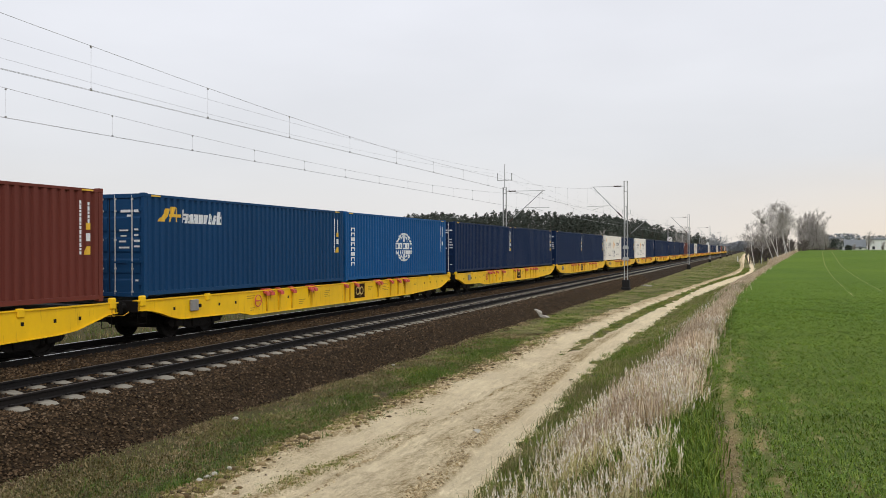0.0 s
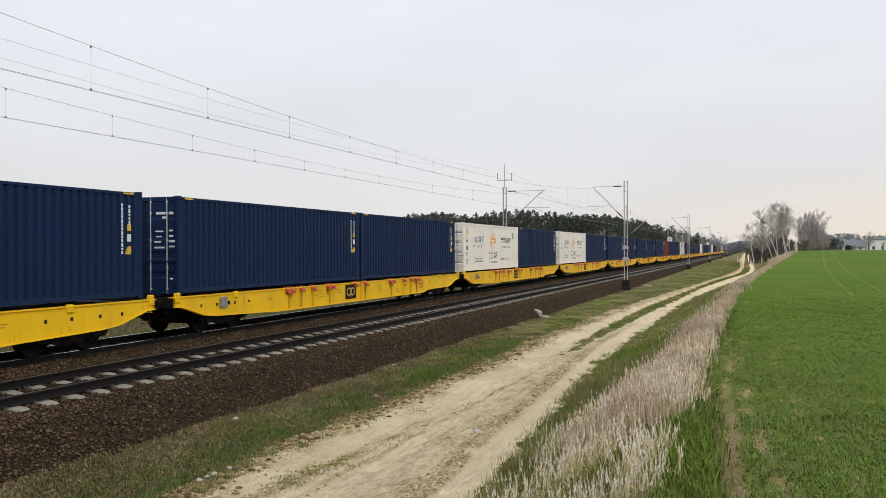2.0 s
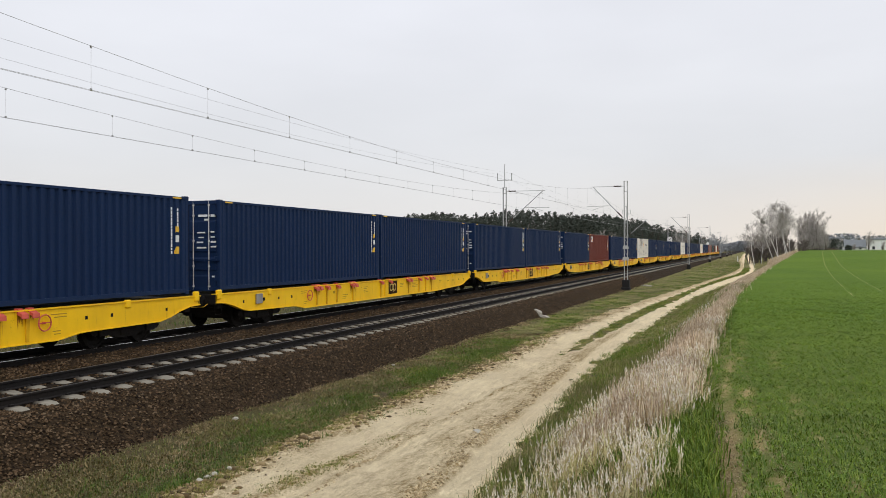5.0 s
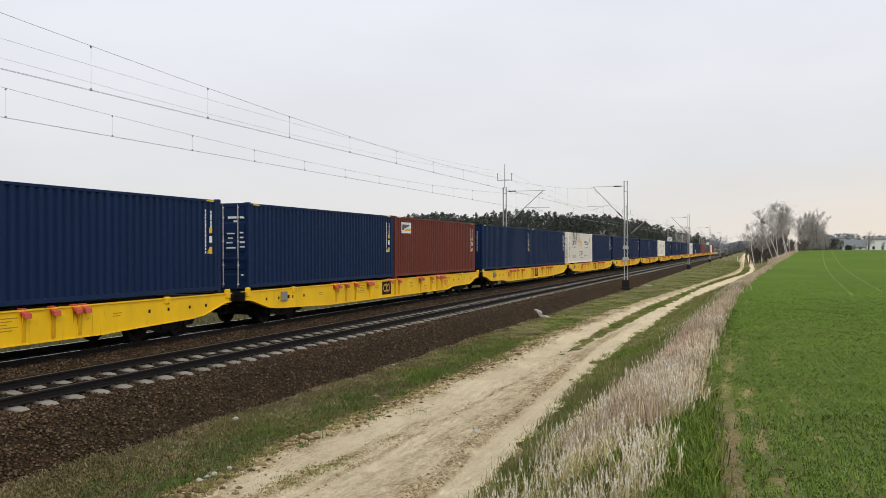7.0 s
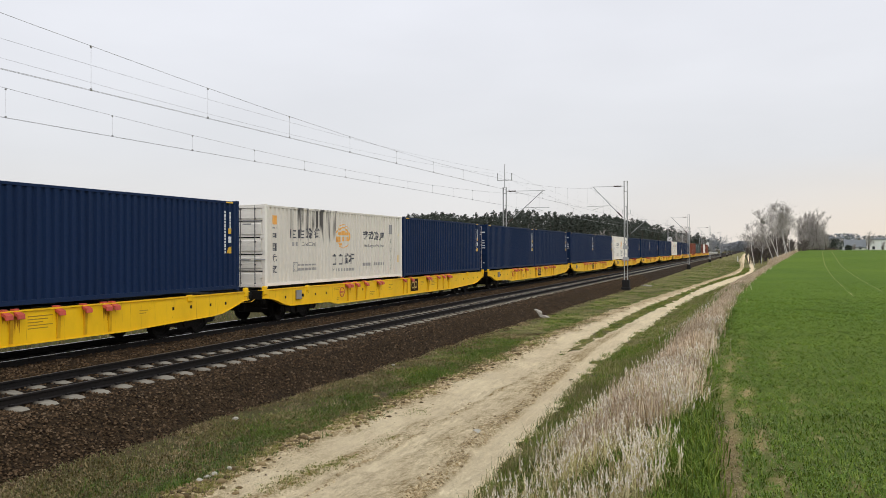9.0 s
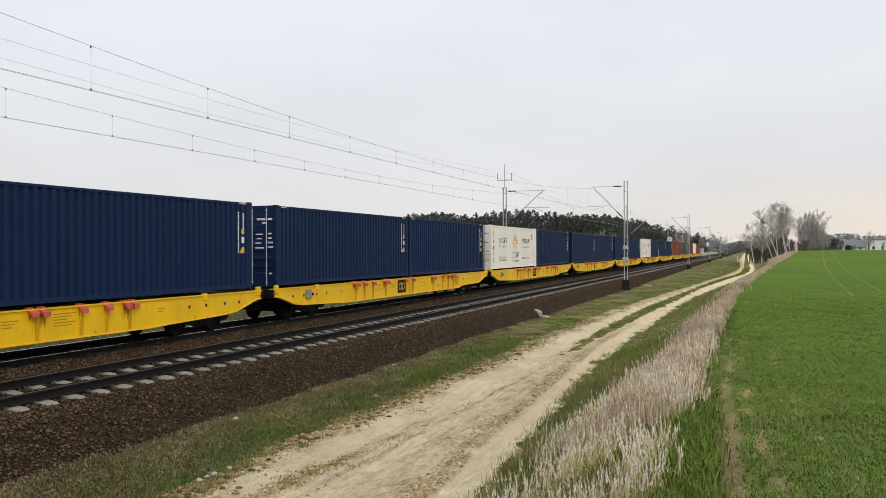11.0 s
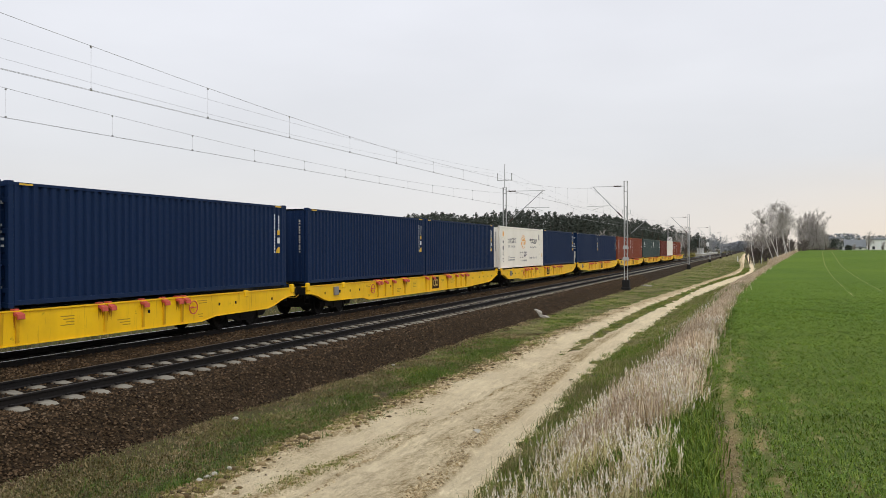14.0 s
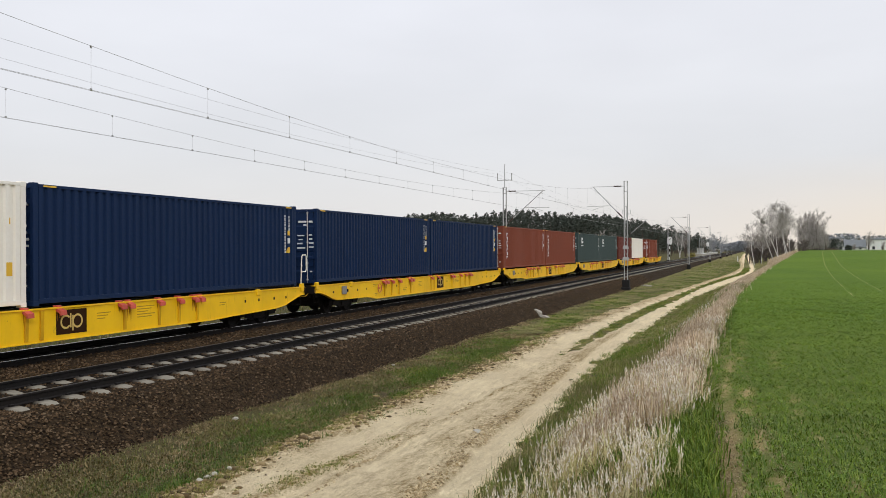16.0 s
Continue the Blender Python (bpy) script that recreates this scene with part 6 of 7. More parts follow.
    tuss(2400, 14, 6.0, 26, 36, 0.10, 0.10, 0.24, 0.007, "bank_sward", MEADOW, "straw and green grass on the bank", 0.8, bank(-0.02, 0.6), 1.2, -0.3)
    tuss(3200, 14, 6.0, 110, 16, 0.11, 0.04, 0.14, 0.010, "bank_sward", GREEN, "short green grass on the bank", 0.9, bank(0.0, [0.3, 0.3, 0.3, 0.5, 0.6, 0.7, 0.8, 0.8, 0.7, 0.5]), 1.7, -0.25)
    # verge between track and ballast
    tuss(5600, 12, 8.5, 260, 17, 0.12, 0.03, 0.11, 0.008, "verge_grass", MEADOW, "short olive and straw grass on the verge", 1.1,
         lambda u, y: -10.5 + (lerp(ROAD_L, y) + 0.1 + 10.5) * u, 1.6, -0.6)
    tuss(3600, 14, 8.5, 200, 18, 0.13, 0.05, 0.15, 0.008, "verge_grass", VERGE_GREEN, "fresh green tufts on the verge", 0.9,
         lambda u, y: -9.7 + (lerp(ROAD_L, y) + 0.05 + 9.7) * u ** 0.45, 1.9, 0.2, 0.9)
    tuss(3300, 14, 20, 230, 42, 0.16, 0.04, 0.13, 0.011, "verge_grass", GREEN, "fresh green grass on the verge", 0.9,
         lambda u, y: -9.9 + (lerp(ROAD_L, y) + 0.05 + 9.9) * u ** 0.8, 1.7, 0.1, 0.5)
    tuss(1200, 14, 8.3, 30, 43, 0.06, 0.05, 0.14, 0.009, "verge_grass", VERGE_GREEN, "lush green grass along the track's edge", 1.0,
         lambda u, y: lerp(ROAD_L, y) - 0.9 + 0.95 * u, 1.2, -0.1, 0.7)
    tuss(3000, 14, 10.5, 34, 45, 0.09, 0.03, 0.10, 0.010, "verge_grass", VERGE_GREEN, "short dark green sward on the verge", 1.2,
         lambda u, y: -10.0 + (lerp(ROAD_L, y) + 10.0) * u ** 0.42, 1.3, -0.05, 0.9)
    tuss(8200, 12, 8.0, 34, 28, 0.09, 0.04, 0.11, 0.012, "verge_grass", OLIVE, "matted olive and brown grass on the verge", 1.6,
         lambda u, y: -10.5 + (lerp(ROAD_L, y) + 0.15 + 10.5) * u ** 0.72, 1.3, -0.22, 0.9)
    tuss(2400, 16, 8.3, 40, 29, 0.08, 0.05, 0.14, 0.009, "verge_grass", VERGE_GREEN, "fresh green tufts on the verge", 1.2,
         lambda u, y: -9.2 + (lerp(ROAD_L, y) + 0.05 + 9.2) * u ** 0.6, 1.2, 0.28, 1.5)
    tuss(520, 12, 13, 42, 44, 0.08, 0.06, 0.17, 0.011, "edge_grass", VERGE_GREEN, "dark green tufts along the crop's edge", 0.9,
         lambda u, y: lerp(FIELD_E, y) - 0.2 + 0.45 * u, 1.3, 0.25, 1.0)
    tuss(420, 9, 8.5, 60, 24, 0.10, 0.03, 0.09, 0.006, "dead_grass", STRAW, "dead grass tufts at the ballast's foot", 1.1,
         lambda u, y: -10.75 + 0.9 * u, 1.7, 0.0, 1.5)
    tuss(2300, 14, 8.5, 45, 38, 0.10, 0.03, 0.08, 0.008, "dead_grass", STRAW, "flattened straw on the verge beside the ballast", 1.8,
         lambda u, y: -10.7 + 2.3 * u ** 1.5, 1.4, 0.25, 0.8)
    tuss(1300, 22, 8.6, 40, 47, 0.13, 0.05, 0.12, 0.011, "dead_grass", STRAW, "pale matted straw patches on the verge", 1.8,
         lambda u, y: -10.4 + (lerp(ROAD_L, y) + 9.9) * u ** 1.5, 1.2, 0.2, 1.0)
    tuss(1400, 16, 8.5, 40, 37, 0.07, 0.03, 0.09, 0.011, "edge_weeds", MOSSY, "low yellow-green weeds on the crumbly track edge", 1.2,
         lambda u, y: lerp(ROAD_L, y) - 0.1 + 0.65 * u, 1.3, 0.0, 1.2)
    tuss(520, 14, 9, 40, 46, 0.06, 0.04, 0.11, 0.011, "edge_weeds", VERGE_GREEN, "green tufts on the crumbly track edge", 1.1,
         lambda u, y: lerp(ROAD_L, y) + 0.75 * u, 1.3, 0.2, 1.1)
    lx, ly, lz = turf_lumps(2600, 80)
    k = np.random.RandomState(81).rand(len(lx)) < 0.35
    X, Y = np.repeat(lx[k], 9), np.repeat(ly[k], 9)
    r = np.random.RandomState(82)
    blades("edge_weeds", X + r.normal(0, 0.035, len(X)), Y + r.normal(0, 0.035, len(X)), r.uniform(0.05, 0.11, len(X)), 0.010 + 0 * X, 1.1, MOSSY, "yellow-green tufts on the turf lumps", "weeds", 83)
    # beyond the far track
    tuss(3600, 8, 8, 200, 25, 0.3, 0.15, 0.5, 0.012, "rough_grass", OLIVE, "rough grass beyond the railway", 0.8, lambda u, y: -34 + 12.5 * u, 1.3)
    tuss(2200, 8, 8, 200, 26, 0.3, 0.10, 0.32, 0.012, "rough_grass", VERGE_GREEN, "rough dark green grass beyond the railway", 0.8, lambda u, y: -34 + 12.5 * u, 1.3)
    # tufts on the track's middle strip
    x, y, r = scatter(44000, 19, lambda u, y: lerp(ROAD_L, y) + (lerp(ROAD_R, y) - lerp(ROAD_L, y)) * u, 7, 160, 1.7)
    k = sand_depth(x, y) < -0.03
    x, y = x[k], y[k]
    X = np.repeat(x, 4) + r.normal(0, 0.04, 4 * len(x))
    Y = np.repeat(y, 4) + r.normal(0, 0.04, 4 * len(x))
    blades("track_grass", X, Y, r.uniform(0.03, 0.10, len(X)), 0.007 * (1 + Y / 45), 0.9, MOSSY, "short yellow-green grass on the middle of the track", "grass", 20)
    k = smooth_noise(x * 1.2, y * 0.8, 93) > -0.1
    X, Y = np.repeat(x[k], 4) + r.normal(0, 0.05, 4 * k.sum()), np.repeat(y[k], 4) + r.normal(0, 0.05, 4 * k.sum())
    blades("track_grass", X, Y, r.uniform(0.05, 0.13, len(X)), 0.008 * (1 + Y / 45), 0.9, GREEN, "green grass on the middle of the track", "grass", 94)
    tx = np.concatenate([r.normal(cx, 0.13, 48) for cx in (-6.46, -6.40, -6.30, -6.2, -6.16, -7.2, -6.55)])
    ty = np.concatenate([r.normal(cy, 0.28, 48) for cy in (10.8, 11.3, 11.8, 12.3, 14.17, 15.4, 16.5)])
    X = np.repeat(tx, 6) + r.normal(0, 0.035, 6 * len(tx))
    Y = np.repeat(ty, 6) + r.normal(0, 0.035, 6 * len(tx))
    blades("track_grass", X, Y, r.uniform(0.025, 0.06, len(X)), 0.016 + 0 * X, 1.3, MOSSY, "low green weeds on the sandy track", "grass", 27)
    # young wheat, drilled but uneven
    r = np.random.RandomState(21)
    n = 95000
    y = 5.5 + 46 * r.rand(n) ** 1.7
    x = -1.2 + r.rand(n) * (3.1 + y * 0.42)
    x = np.round((x - lerp(FIELD_E, y)) / 0.125) * 0.125 + lerp(FIELD_E, y) + r.normal(0, 0.032, n)
    keep = (field_mask(x, y) > 0.5) & (smooth_noise(x * 3, y * 2.2, 61) + 0.6 * smooth_noise(x * 7, y * 6, 62) > -0.8)
    for off, wd, share in SEAMS:
        keep &= ~((seam(x, y) > 0.35) & (r.rand(n) < share) & (y < 26))
    keep &= r.rand(n) < np.clip((49 - y) / 16, 0, 1)
    x, y = x[keep], y[keep]
    X = np.repeat(x, 3) + r.normal(0, 0.02, 3 * len(x))
    Y = np.repeat(y, 3) + r.normal(0, 0.035, 3 * len(x))
    blades("wheat_crop", X, Y, r.uniform(0.04, 0.11, len(X)), np.where(Y < 13, 0.0085, 0.0110) * (1 + Y / 30), 1.9, WHEAT, "young green wheat in drilled rows", "crop", 22)
    n = 38000
    y = 30 + 45 * r.rand(n)
    x = -1.0 + r.rand(n) * (3 + y * 0.42)
    keep = (field_mask(x, y) > 0.5) & (tramline(x, y) < 0.3) & (r.rand(n) < np.clip((75 - y) / 40, 0, 1))
    x, y = x[keep], y[keep]
    blades("wheat_crop", x, y, r.uniform(0.06, 0.11, len(x)), 0.02 * (y / 40), 1.4, WHEAT, "young green wheat farther off", "crop", 23)
    # straw and dead leaves lying on the bare seams and between the plants
    r = np.random.RandomState(31)
    n = 16000
    y = 4.5 + 18 * r.rand(n) ** 1.4
    x = lerp(FIELD_E, y) + np.where(r.rand(n) < 0.45, r.normal(0.10, 0.09, n), np.where(r.rand(n) < 0.4, r.normal(0.6, 0.06, n), r.uniform(0, 6, n)))
    blades("straw_litter", x, y, r.uniform(0.025, 0.06, n), 0.008 + 0 * y, 3.0, STRAW, "dry straw scraps on the soil", "straw", 32)
    clods(24000, 78)


# ---------------------------------------------------------------- trees


def cards(centres, size, seed, flat=0.5):
    """Small leaf clumps: two crossed triangles each."""
    r = np.random.RandomState(seed)
    n = len(centres)
    d = r.normal(0, 1, (n, 2, 3, 3))
    d[..., 2] *= flat
    d /= np.linalg.norm(d, axis=-1, keepdims=True)
    V = centres[:, None, None, :] + d * (size * r.uniform(0.5, 1.2, n))[:, None, None, None]
    return V.reshape(-1, 3)


def build_forest():
    """Pine wood in one mesh: stems, limbs and needle clumps."""
    r = np.random.RandomState(41)
    spots = []
    for row in range(6):
        x = -56 - row * 3
        while x > -240:
            spots.append((x, np.interp(-x, [56, 91, 160, 215], [316, 318, 372, 420]) + row * 6 + r.uniform(-2, 2), row))
            x -= r.uniform(2.4, 4.4)
    for row in range(4):
        y = 322
        while y < 1500:
            if y < 400 or smooth_noise(y * 0.02, row * 3.0, 45) > -0.15:
                spots.append((-52 - row * 6 + r.uniform(-2, 2), y, row))
            y += r.uniform(2.6, 5.0) * (1 + y / 900)
    V, loops, sizes, slots, k = [], [], [], [], 0
    for i, (x, y, row) in enumerate(spots):
        h = r.uniform(16.0, 18.6) * (1.0 if row else 0.9) + 0.8 * math.sin(x * 0.13 + y * 0.02) + (float(np.interp(-x, [90, 130, 200], [0, 1.6, 3.2])) if y < 500 else r.uniform(-3.5, 1.0))
        z0 = -0.8
        cr = r.uniform(2.4, 3.8) if y < 480 else r.uniform(1.8, 3.0)
        n = 250 if y < 480 else 60
        u = r.rand(n) ** 0.8
        zc = z0 + h * ((0.10 if row > 1 else 0.22) + (0.90 if row > 1 else 0.78) * u)
        rad = cr * (1 - u ** 4.5) * np.sqrt(r.rand(n)) + 0.15
        a = r.rand(n) * 6.283
        lump = 1 + 0.35 * np.sin(a * 3 + i) * np.sin(u * 9 + i)
        c = np.stack([x + np.cos(a) * rad * lump, y + np.sin(a) * rad * lump, zc], -1)
        T = cards(c, 0.56 if y < 480 else 1.1, 1000 + i)
        m = len(T)
        V.append(T)
        loops.append(np.arange(m) + k)
        sizes += [3] * (m // 3)
        slots += [0] * (m // 3)
        k += m
        t = np.array([(x + sx * 0.16, y + sy * 0.16, z) for z in (z0, z0 + h * 0.85) for sx, sy in ((1, 0), (-0.5, 0.87), (-0.5, -0.87))])
        t[3:, :2] = (t[3:, :2] - (x, y)) * 0.3 + (x, y)
        V.append(t)
        loops.append(np.array([0, 1, 4, 3, 1, 2, 5, 4, 2, 0, 3, 5]) + k)
        sizes += [4, 4, 4]
        slots += [1, 1, 1]
        k += 6
    me = raw_mesh("pine_wood", np.concatenate(V), np.concatenate(loops), sizes, [PINE, BARK], slots)
    tagged(new("pine_wood", me), "dark green pine wood beyond the railway", "woodland", kind="stuff")


def bare_tree(name, base, height, seed, bark, twig, label, lean=(0, 0), spread=0.32, stems=1, density=1.0, thick=0.16, droop=0.0, fine=1.0, low=0.25, balls=0):
    """A leafless tree: tapered trunk, limbs and a crown of fine twigs."""
    r = random.Random(seed)
    t = thing(name, label, "tree")
    t.location = base
    trunk, limbs, crown = Mesh(), Mesh(), Mesh()

    def bough(p, d, length, rad, n, wob, up, target, sides):
        pts, rs = [p], [rad]
        for i in range(n):
            d = (d + Vector((r.gauss(0, wob), r.gauss(0, wob), up))).normalized()
            p = p + d * (length / n)
            pts.append(p)
            rs.append(max(0.010, rad * (1 - 0.8 * (i + 1) / n)))
        target.tube(pts, rs, sides, False)
        return pts, rs, d

    def side_way(d, out):
        a = r.uniform(0, 6.283)
        v = Vector((math.cos(a), math.sin(a), 0))
        return (d * 1.0 + v * out + Vector((0, 0, 0.3))).normalized()

    for s in range(stems):
        many = stems > 1
        d0 = Vector((lean[0] + r.gauss(0, 0.13) * many, lean[1] + r.gauss(0, 0.13) * many, 1)).normalized()
        p0 = Vector((r.gauss(0, 0.35) * many, r.gauss(0, 0.35) * many, -0.3))
        hh = height * r.uniform(0.82, 1.0)
        pts, rs, d = bough(p0, d0, hh, thick, 7, 0.05, 0.05, trunk, 7)
        for k in range(int(13 * density)):
            u = r.uniform(low, 0.98)
            q = u * 7
            i = min(int(q), 6)
            at = pts[i].lerp(pts[i + 1], q - i)
            ln = hh * (0.12 + 0.36 * (1 - u) ** 0.8) * r.uniform(0.7, 1.15)
            p1, r1, d1 = bough(at, side_way((pts[i + 1] - pts[i]).normalized(), r.uniform(0.5, 1.0) * spread / 0.32), ln, rs[i] * 0.34 + 0.006, 4, 0.12, 0.06, limbs, 4)
            for k2 in range(int(5 * density)):
                q2 = r.uniform(0.2, 1.0) * 4
                i2 = min(int(q2), 3)
                at2 = p1[i2].lerp(p1[i2 + 1], q2 - i2)
                p2, r2, d2 = bough(at2, side_way(d1, 0.8), ln * r.uniform(0.28, 0.5), 0.019 * fine, 2, 0.15, -0.05 * droop, crown, 3)
                for k3 in range(4):
                    bough(p2[r.randint(1, 2)], side_way(d2, 0.9), ln * r.uniform(0.14, 0.30), 0.015 * fine, 1, 0.15, -0.25 * droop, crown, 3)
    for k in range(balls):
        q = Vector(r.choice([v for v in limbs.v if 0.40 * height < v[2] < 0.75 * height]))
        n = 90
        d = np.random.RandomState(seed * 7 + k).normal(0, 1, (n, 3))
        d = d / np.linalg.norm(d, axis=1, keepdims=True) * 0.42 * np.random.RandomState(seed * 9 + k).rand(n, 1) ** 0.5
        T = cards(d + np.array(q), 0.10, seed + k)
        part("mistletoe", raw_mesh("mistletoe", T, np.arange(len(T)), [3] * (len(T) // 3), PINE), None, t, "dark ball of mistletoe")
    part("trunk", trunk, bark, t)
    part("limb", limbs, bark if bark is not BIRCH else twig, t)
    part("crown", crown, twig, t)
    return t


def pine_tree(x, y, h, seed):
    """A single pine: bare lower trunk, short limbs and an open, uneven crown."""
    r = np.random.RandomState(seed)
    t = thing("pine_tree", "dark green pine standing beside the railway", "tree")
    t.location = on_ground(x, y)
    part("trunk", Mesh().tube([(0, 0, -0.2), (0.1, 0, h * 0.5), (0.05, 0.1, h * 0.96)], [0.2, 0.14, 0.04], 7), BARK, t)
    limbs, C = Mesh(), []
    for k in range(16):
        u = 0.42 + 0.55 * k / 15
        a = r.rand() * 6.283
        ln = h * (0.20 - 0.15 * u) * r.uniform(0.8, 1.7)
        e = Vector((math.cos(a) * ln, math.sin(a) * ln, h * u + 0.25 * ln))
        limbs.tube([(0.06, 0, h * u), e], [0.05, 0.02], 4, False)
        for q in (0.45, 0.75, 1.0):
            m = 16
            C.append(np.array((0.06, 0, h * u)) * (1 - q) + np.array(e) * q + r.normal(0, 0.36, (m, 3)) * np.array((1, 1, 0.6)))
    part("limb", limbs, BARK, t)
    T = cards(np.concatenate(C), 0.34, seed + 1)
    part("crown", raw_mesh("crown", T, np.arange(len(T)), [3] * (len(T) // 3), PINE), None, t)
    return t


def on_ground(x, y, sink=0.15):
    return (x, y, float(ground_z(x, y)) - sink)


def build_trees():
    birch = "bare white-stemmed birch tree on the grassy bank"
    for i, (x, yy, h, ln, th) in enumerate(((0.3, 185, 8.6, (-0.08, 0), 0.12), (4.0, 187, 9.5, (-0.36, 0), 0.11), (4.9, 187, 11.0, (-0.30, 0.1), 0.13), (6.8, 190, 12.6, (-0.36, 0), 0.14),
                                           (6.4, 189, 11.5, (-0.20, 0), 0.11), (5.0, 192, 13.0, (-0.14, 0), 0.12), (7.3, 194, 9.5, (-0.12, 0), 0.09), (1.6, 195, 8.0, (0.05, 0), 0.09))):
        bare_tree("birch_tree", on_ground(x, yy), h, 100 + i, BIRCH, TWIG, birch, ln, 0.55, 1, 1.8, th * 0.62, 0.9, 0.85, 0.3, 2 if i in (2, 3, 5) else 0)
    for i in range(22):
        x, yy = -0.7 + i * 0.36, 203 + (i * 37 % 11)
        bare_tree("bare_shrub", on_ground(x, yy), 4.6 + (i * 13 % 5) * 0.55, 200 + i, THICKET, THICKET, "leafless dark thicket shrub behind the birches", (0, 0), 0.5, 3, 0.75, 0.06, 0.0, 2.6, 0.06)
    for i in range(7):
        x, yy = 7.2 + i * 0.75, 214 + (i * 17 % 7)
        bare_tree("bare_shrub", on_ground(x, yy), 2.6 + (i * 13 % 4) * 0.3, 230 + i, THICKET, THICKET, "low leafless thicket shrub between the trees", (0, 0), 0.6, 3, 0.8, 0.05, 0.0, 2.0, 0.04)
    for i in range(10):
        x, yy = 12.6 + i * 0.62, 254 + (i * 29 % 9)
        bare_tree("bare_tree", on_ground(x, yy, 0.3), 11.2 - abs(i - 3) ** 1.5 * 0.42, 300 + i, BARK, GREY_TWIG, "leafless grey deciduous tree at the field's end", (0, 0), 0.34, 4, 1.0, 0.06, 0.0, 1.4, 0.06, 2 if i in (1, 3) else 0)
    for i in range(7):
        x, yy = 12.8 + i * 0.8, 249 + (i * 23 % 6)
        bare_tree("bare_shrub", on_ground(x, yy, 0.3), 5.2 - (i * 7 % 4) * 0.4, 360 + i, BARK, GREY_TWIG, "leafless grey undergrowth at the field's end", (0, 0), 0.4, 5, 0.7, 0.045, 0.0, 1.7, 0.04)
    for i, (x, yy, h) in enumerate(((36.4, 322, 7.6), (31.6, 316, 3.2), (37.5, 326, 6.0), (40.5, 318, 3.6))):
        bare_tree("bare_tree", on_ground(x, yy), h, 330 + i, BARK, TWIG, "leafless tree beside the farm buildings", (0, 0), 0.45, 2, 1.0, 0.1)
    for i, (x, yy, h) in enumerate(((-40, 238, 9.0), (-37, 246, 8.0), (-27, 340, 12.5), (-25.5, 352, 11.5), (-30, 410, 10.0), (-24.5, 470, 11.0))):
        bare_tree("bare_tree", on_ground(x, yy), h, 340 + i, BIRCH if i < 3 else BARK, TWIG, "pale leafless tree beside the railway", (0, 0), 0.5, 2, 1.2, 0.12)
    for i in range(9):
        bare_tree("bare_tree", on_ground(-21.5 - (i * 31 % 5), 520 + i * 26), 10.5 + (i * 17 % 4), 380 + i, HAZY, HAZY, "leafless tree far along the railway, tinted with haze", (0, 0), 0.5, 2, 0.9, 0.12, 0.0, 2.8, 0.1)
    for i, (x, yy, h) in enumerate(((-38.5, 322, 13.6), (-36.5, 338, 12.4), (-36.0, 356, 13.4), (-33.5, 372, 11.6), (-34.5, 396, 13.8), (-29.5, 420, 11.0), (-26.5, 452, 10.6), (-27.5, 470, 11.8))):
        pine_tree(x, yy, h, 400 + i)
    # distant wooded skyline, its haze carried by the twig colour
    r = np.random.RandomState(91)
    C = []
    for k in range(420):
        x = r.uniform(40, 260)
        h = 12.5 + 3.5 * math.sin(x * 0.11) * math.sin(x * 0.037 + 1) + r.uniform(-1, 1)
        n = 26
        C.append(np.stack([x + r.normal(0, 2.0, n), 640 + r.uniform(-20, 20) + r.normal(0, 2, n), -0.5 + h * r.rand(n) ** 0.7], -1))
    for k in range(260):
        x = r.uniform(-34, 14)
        n = 26
        h = 13 - abs(x + 12) * 0.2
        C.append(np.stack([x + r.normal(0, 2.0, n), 1150 + r.uniform(-60, 60) + r.normal(0, 2, n), -0.5 + h * r.rand(n) ** 0.7], -1))
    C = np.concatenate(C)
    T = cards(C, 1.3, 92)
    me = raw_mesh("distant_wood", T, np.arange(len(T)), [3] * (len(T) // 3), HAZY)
    tagged(new("distant_wood", me), "leafless wood on the skyline, tinted blue-grey with haze", "woodland", kind="stuff")
    # rounded evergreen and yellowish bushes
    for x, yy, w, h, mat, label in ((25.6, 318, 2.9, 5.2, PINE, "dark evergreen bush beside the farmhouse"), (29.8, 314, 1.2, 2.6, PINE, "dark evergreen bush beside the farmhouse"),
                                    (-21.6, 330, 1.7, 1.9, YELLOWISH, "yellowish spring bush beside the railway"), (24.5, 312, 2.4, 1.3, TWIGGY, "brown leafless hedge at the field's end")):
        n = 1500 if w > 2 else 500
        d = r.normal(0, 1, (n, 3))
        d /= np.linalg.norm(d, axis=1, keepdims=True)
        d *= (r.rand(n) ** 0.4)[:, None] * np.array([w, w, h / 2])
        b = on_ground(x, yy)
        T = cards(d + np.array([0, 0, h / 2]), 0.28, int(abs(x) * 10))
        me = raw_mesh("crown", T, np.arange(len(T)), [3] * n * 2, mat)
        t = thing("bush", label, "bush")
        t.location = b
        part("crown", me, None, t)
        st = Mesh()
        for q in range(5):
            st.tube([(0.1 * q - 0.2, 0, -0.2), (0.3 * q - 0.6, 0.1, h * 0.6)], [0.05, 0.02], 5)
        part("stem", st, BARK, t)


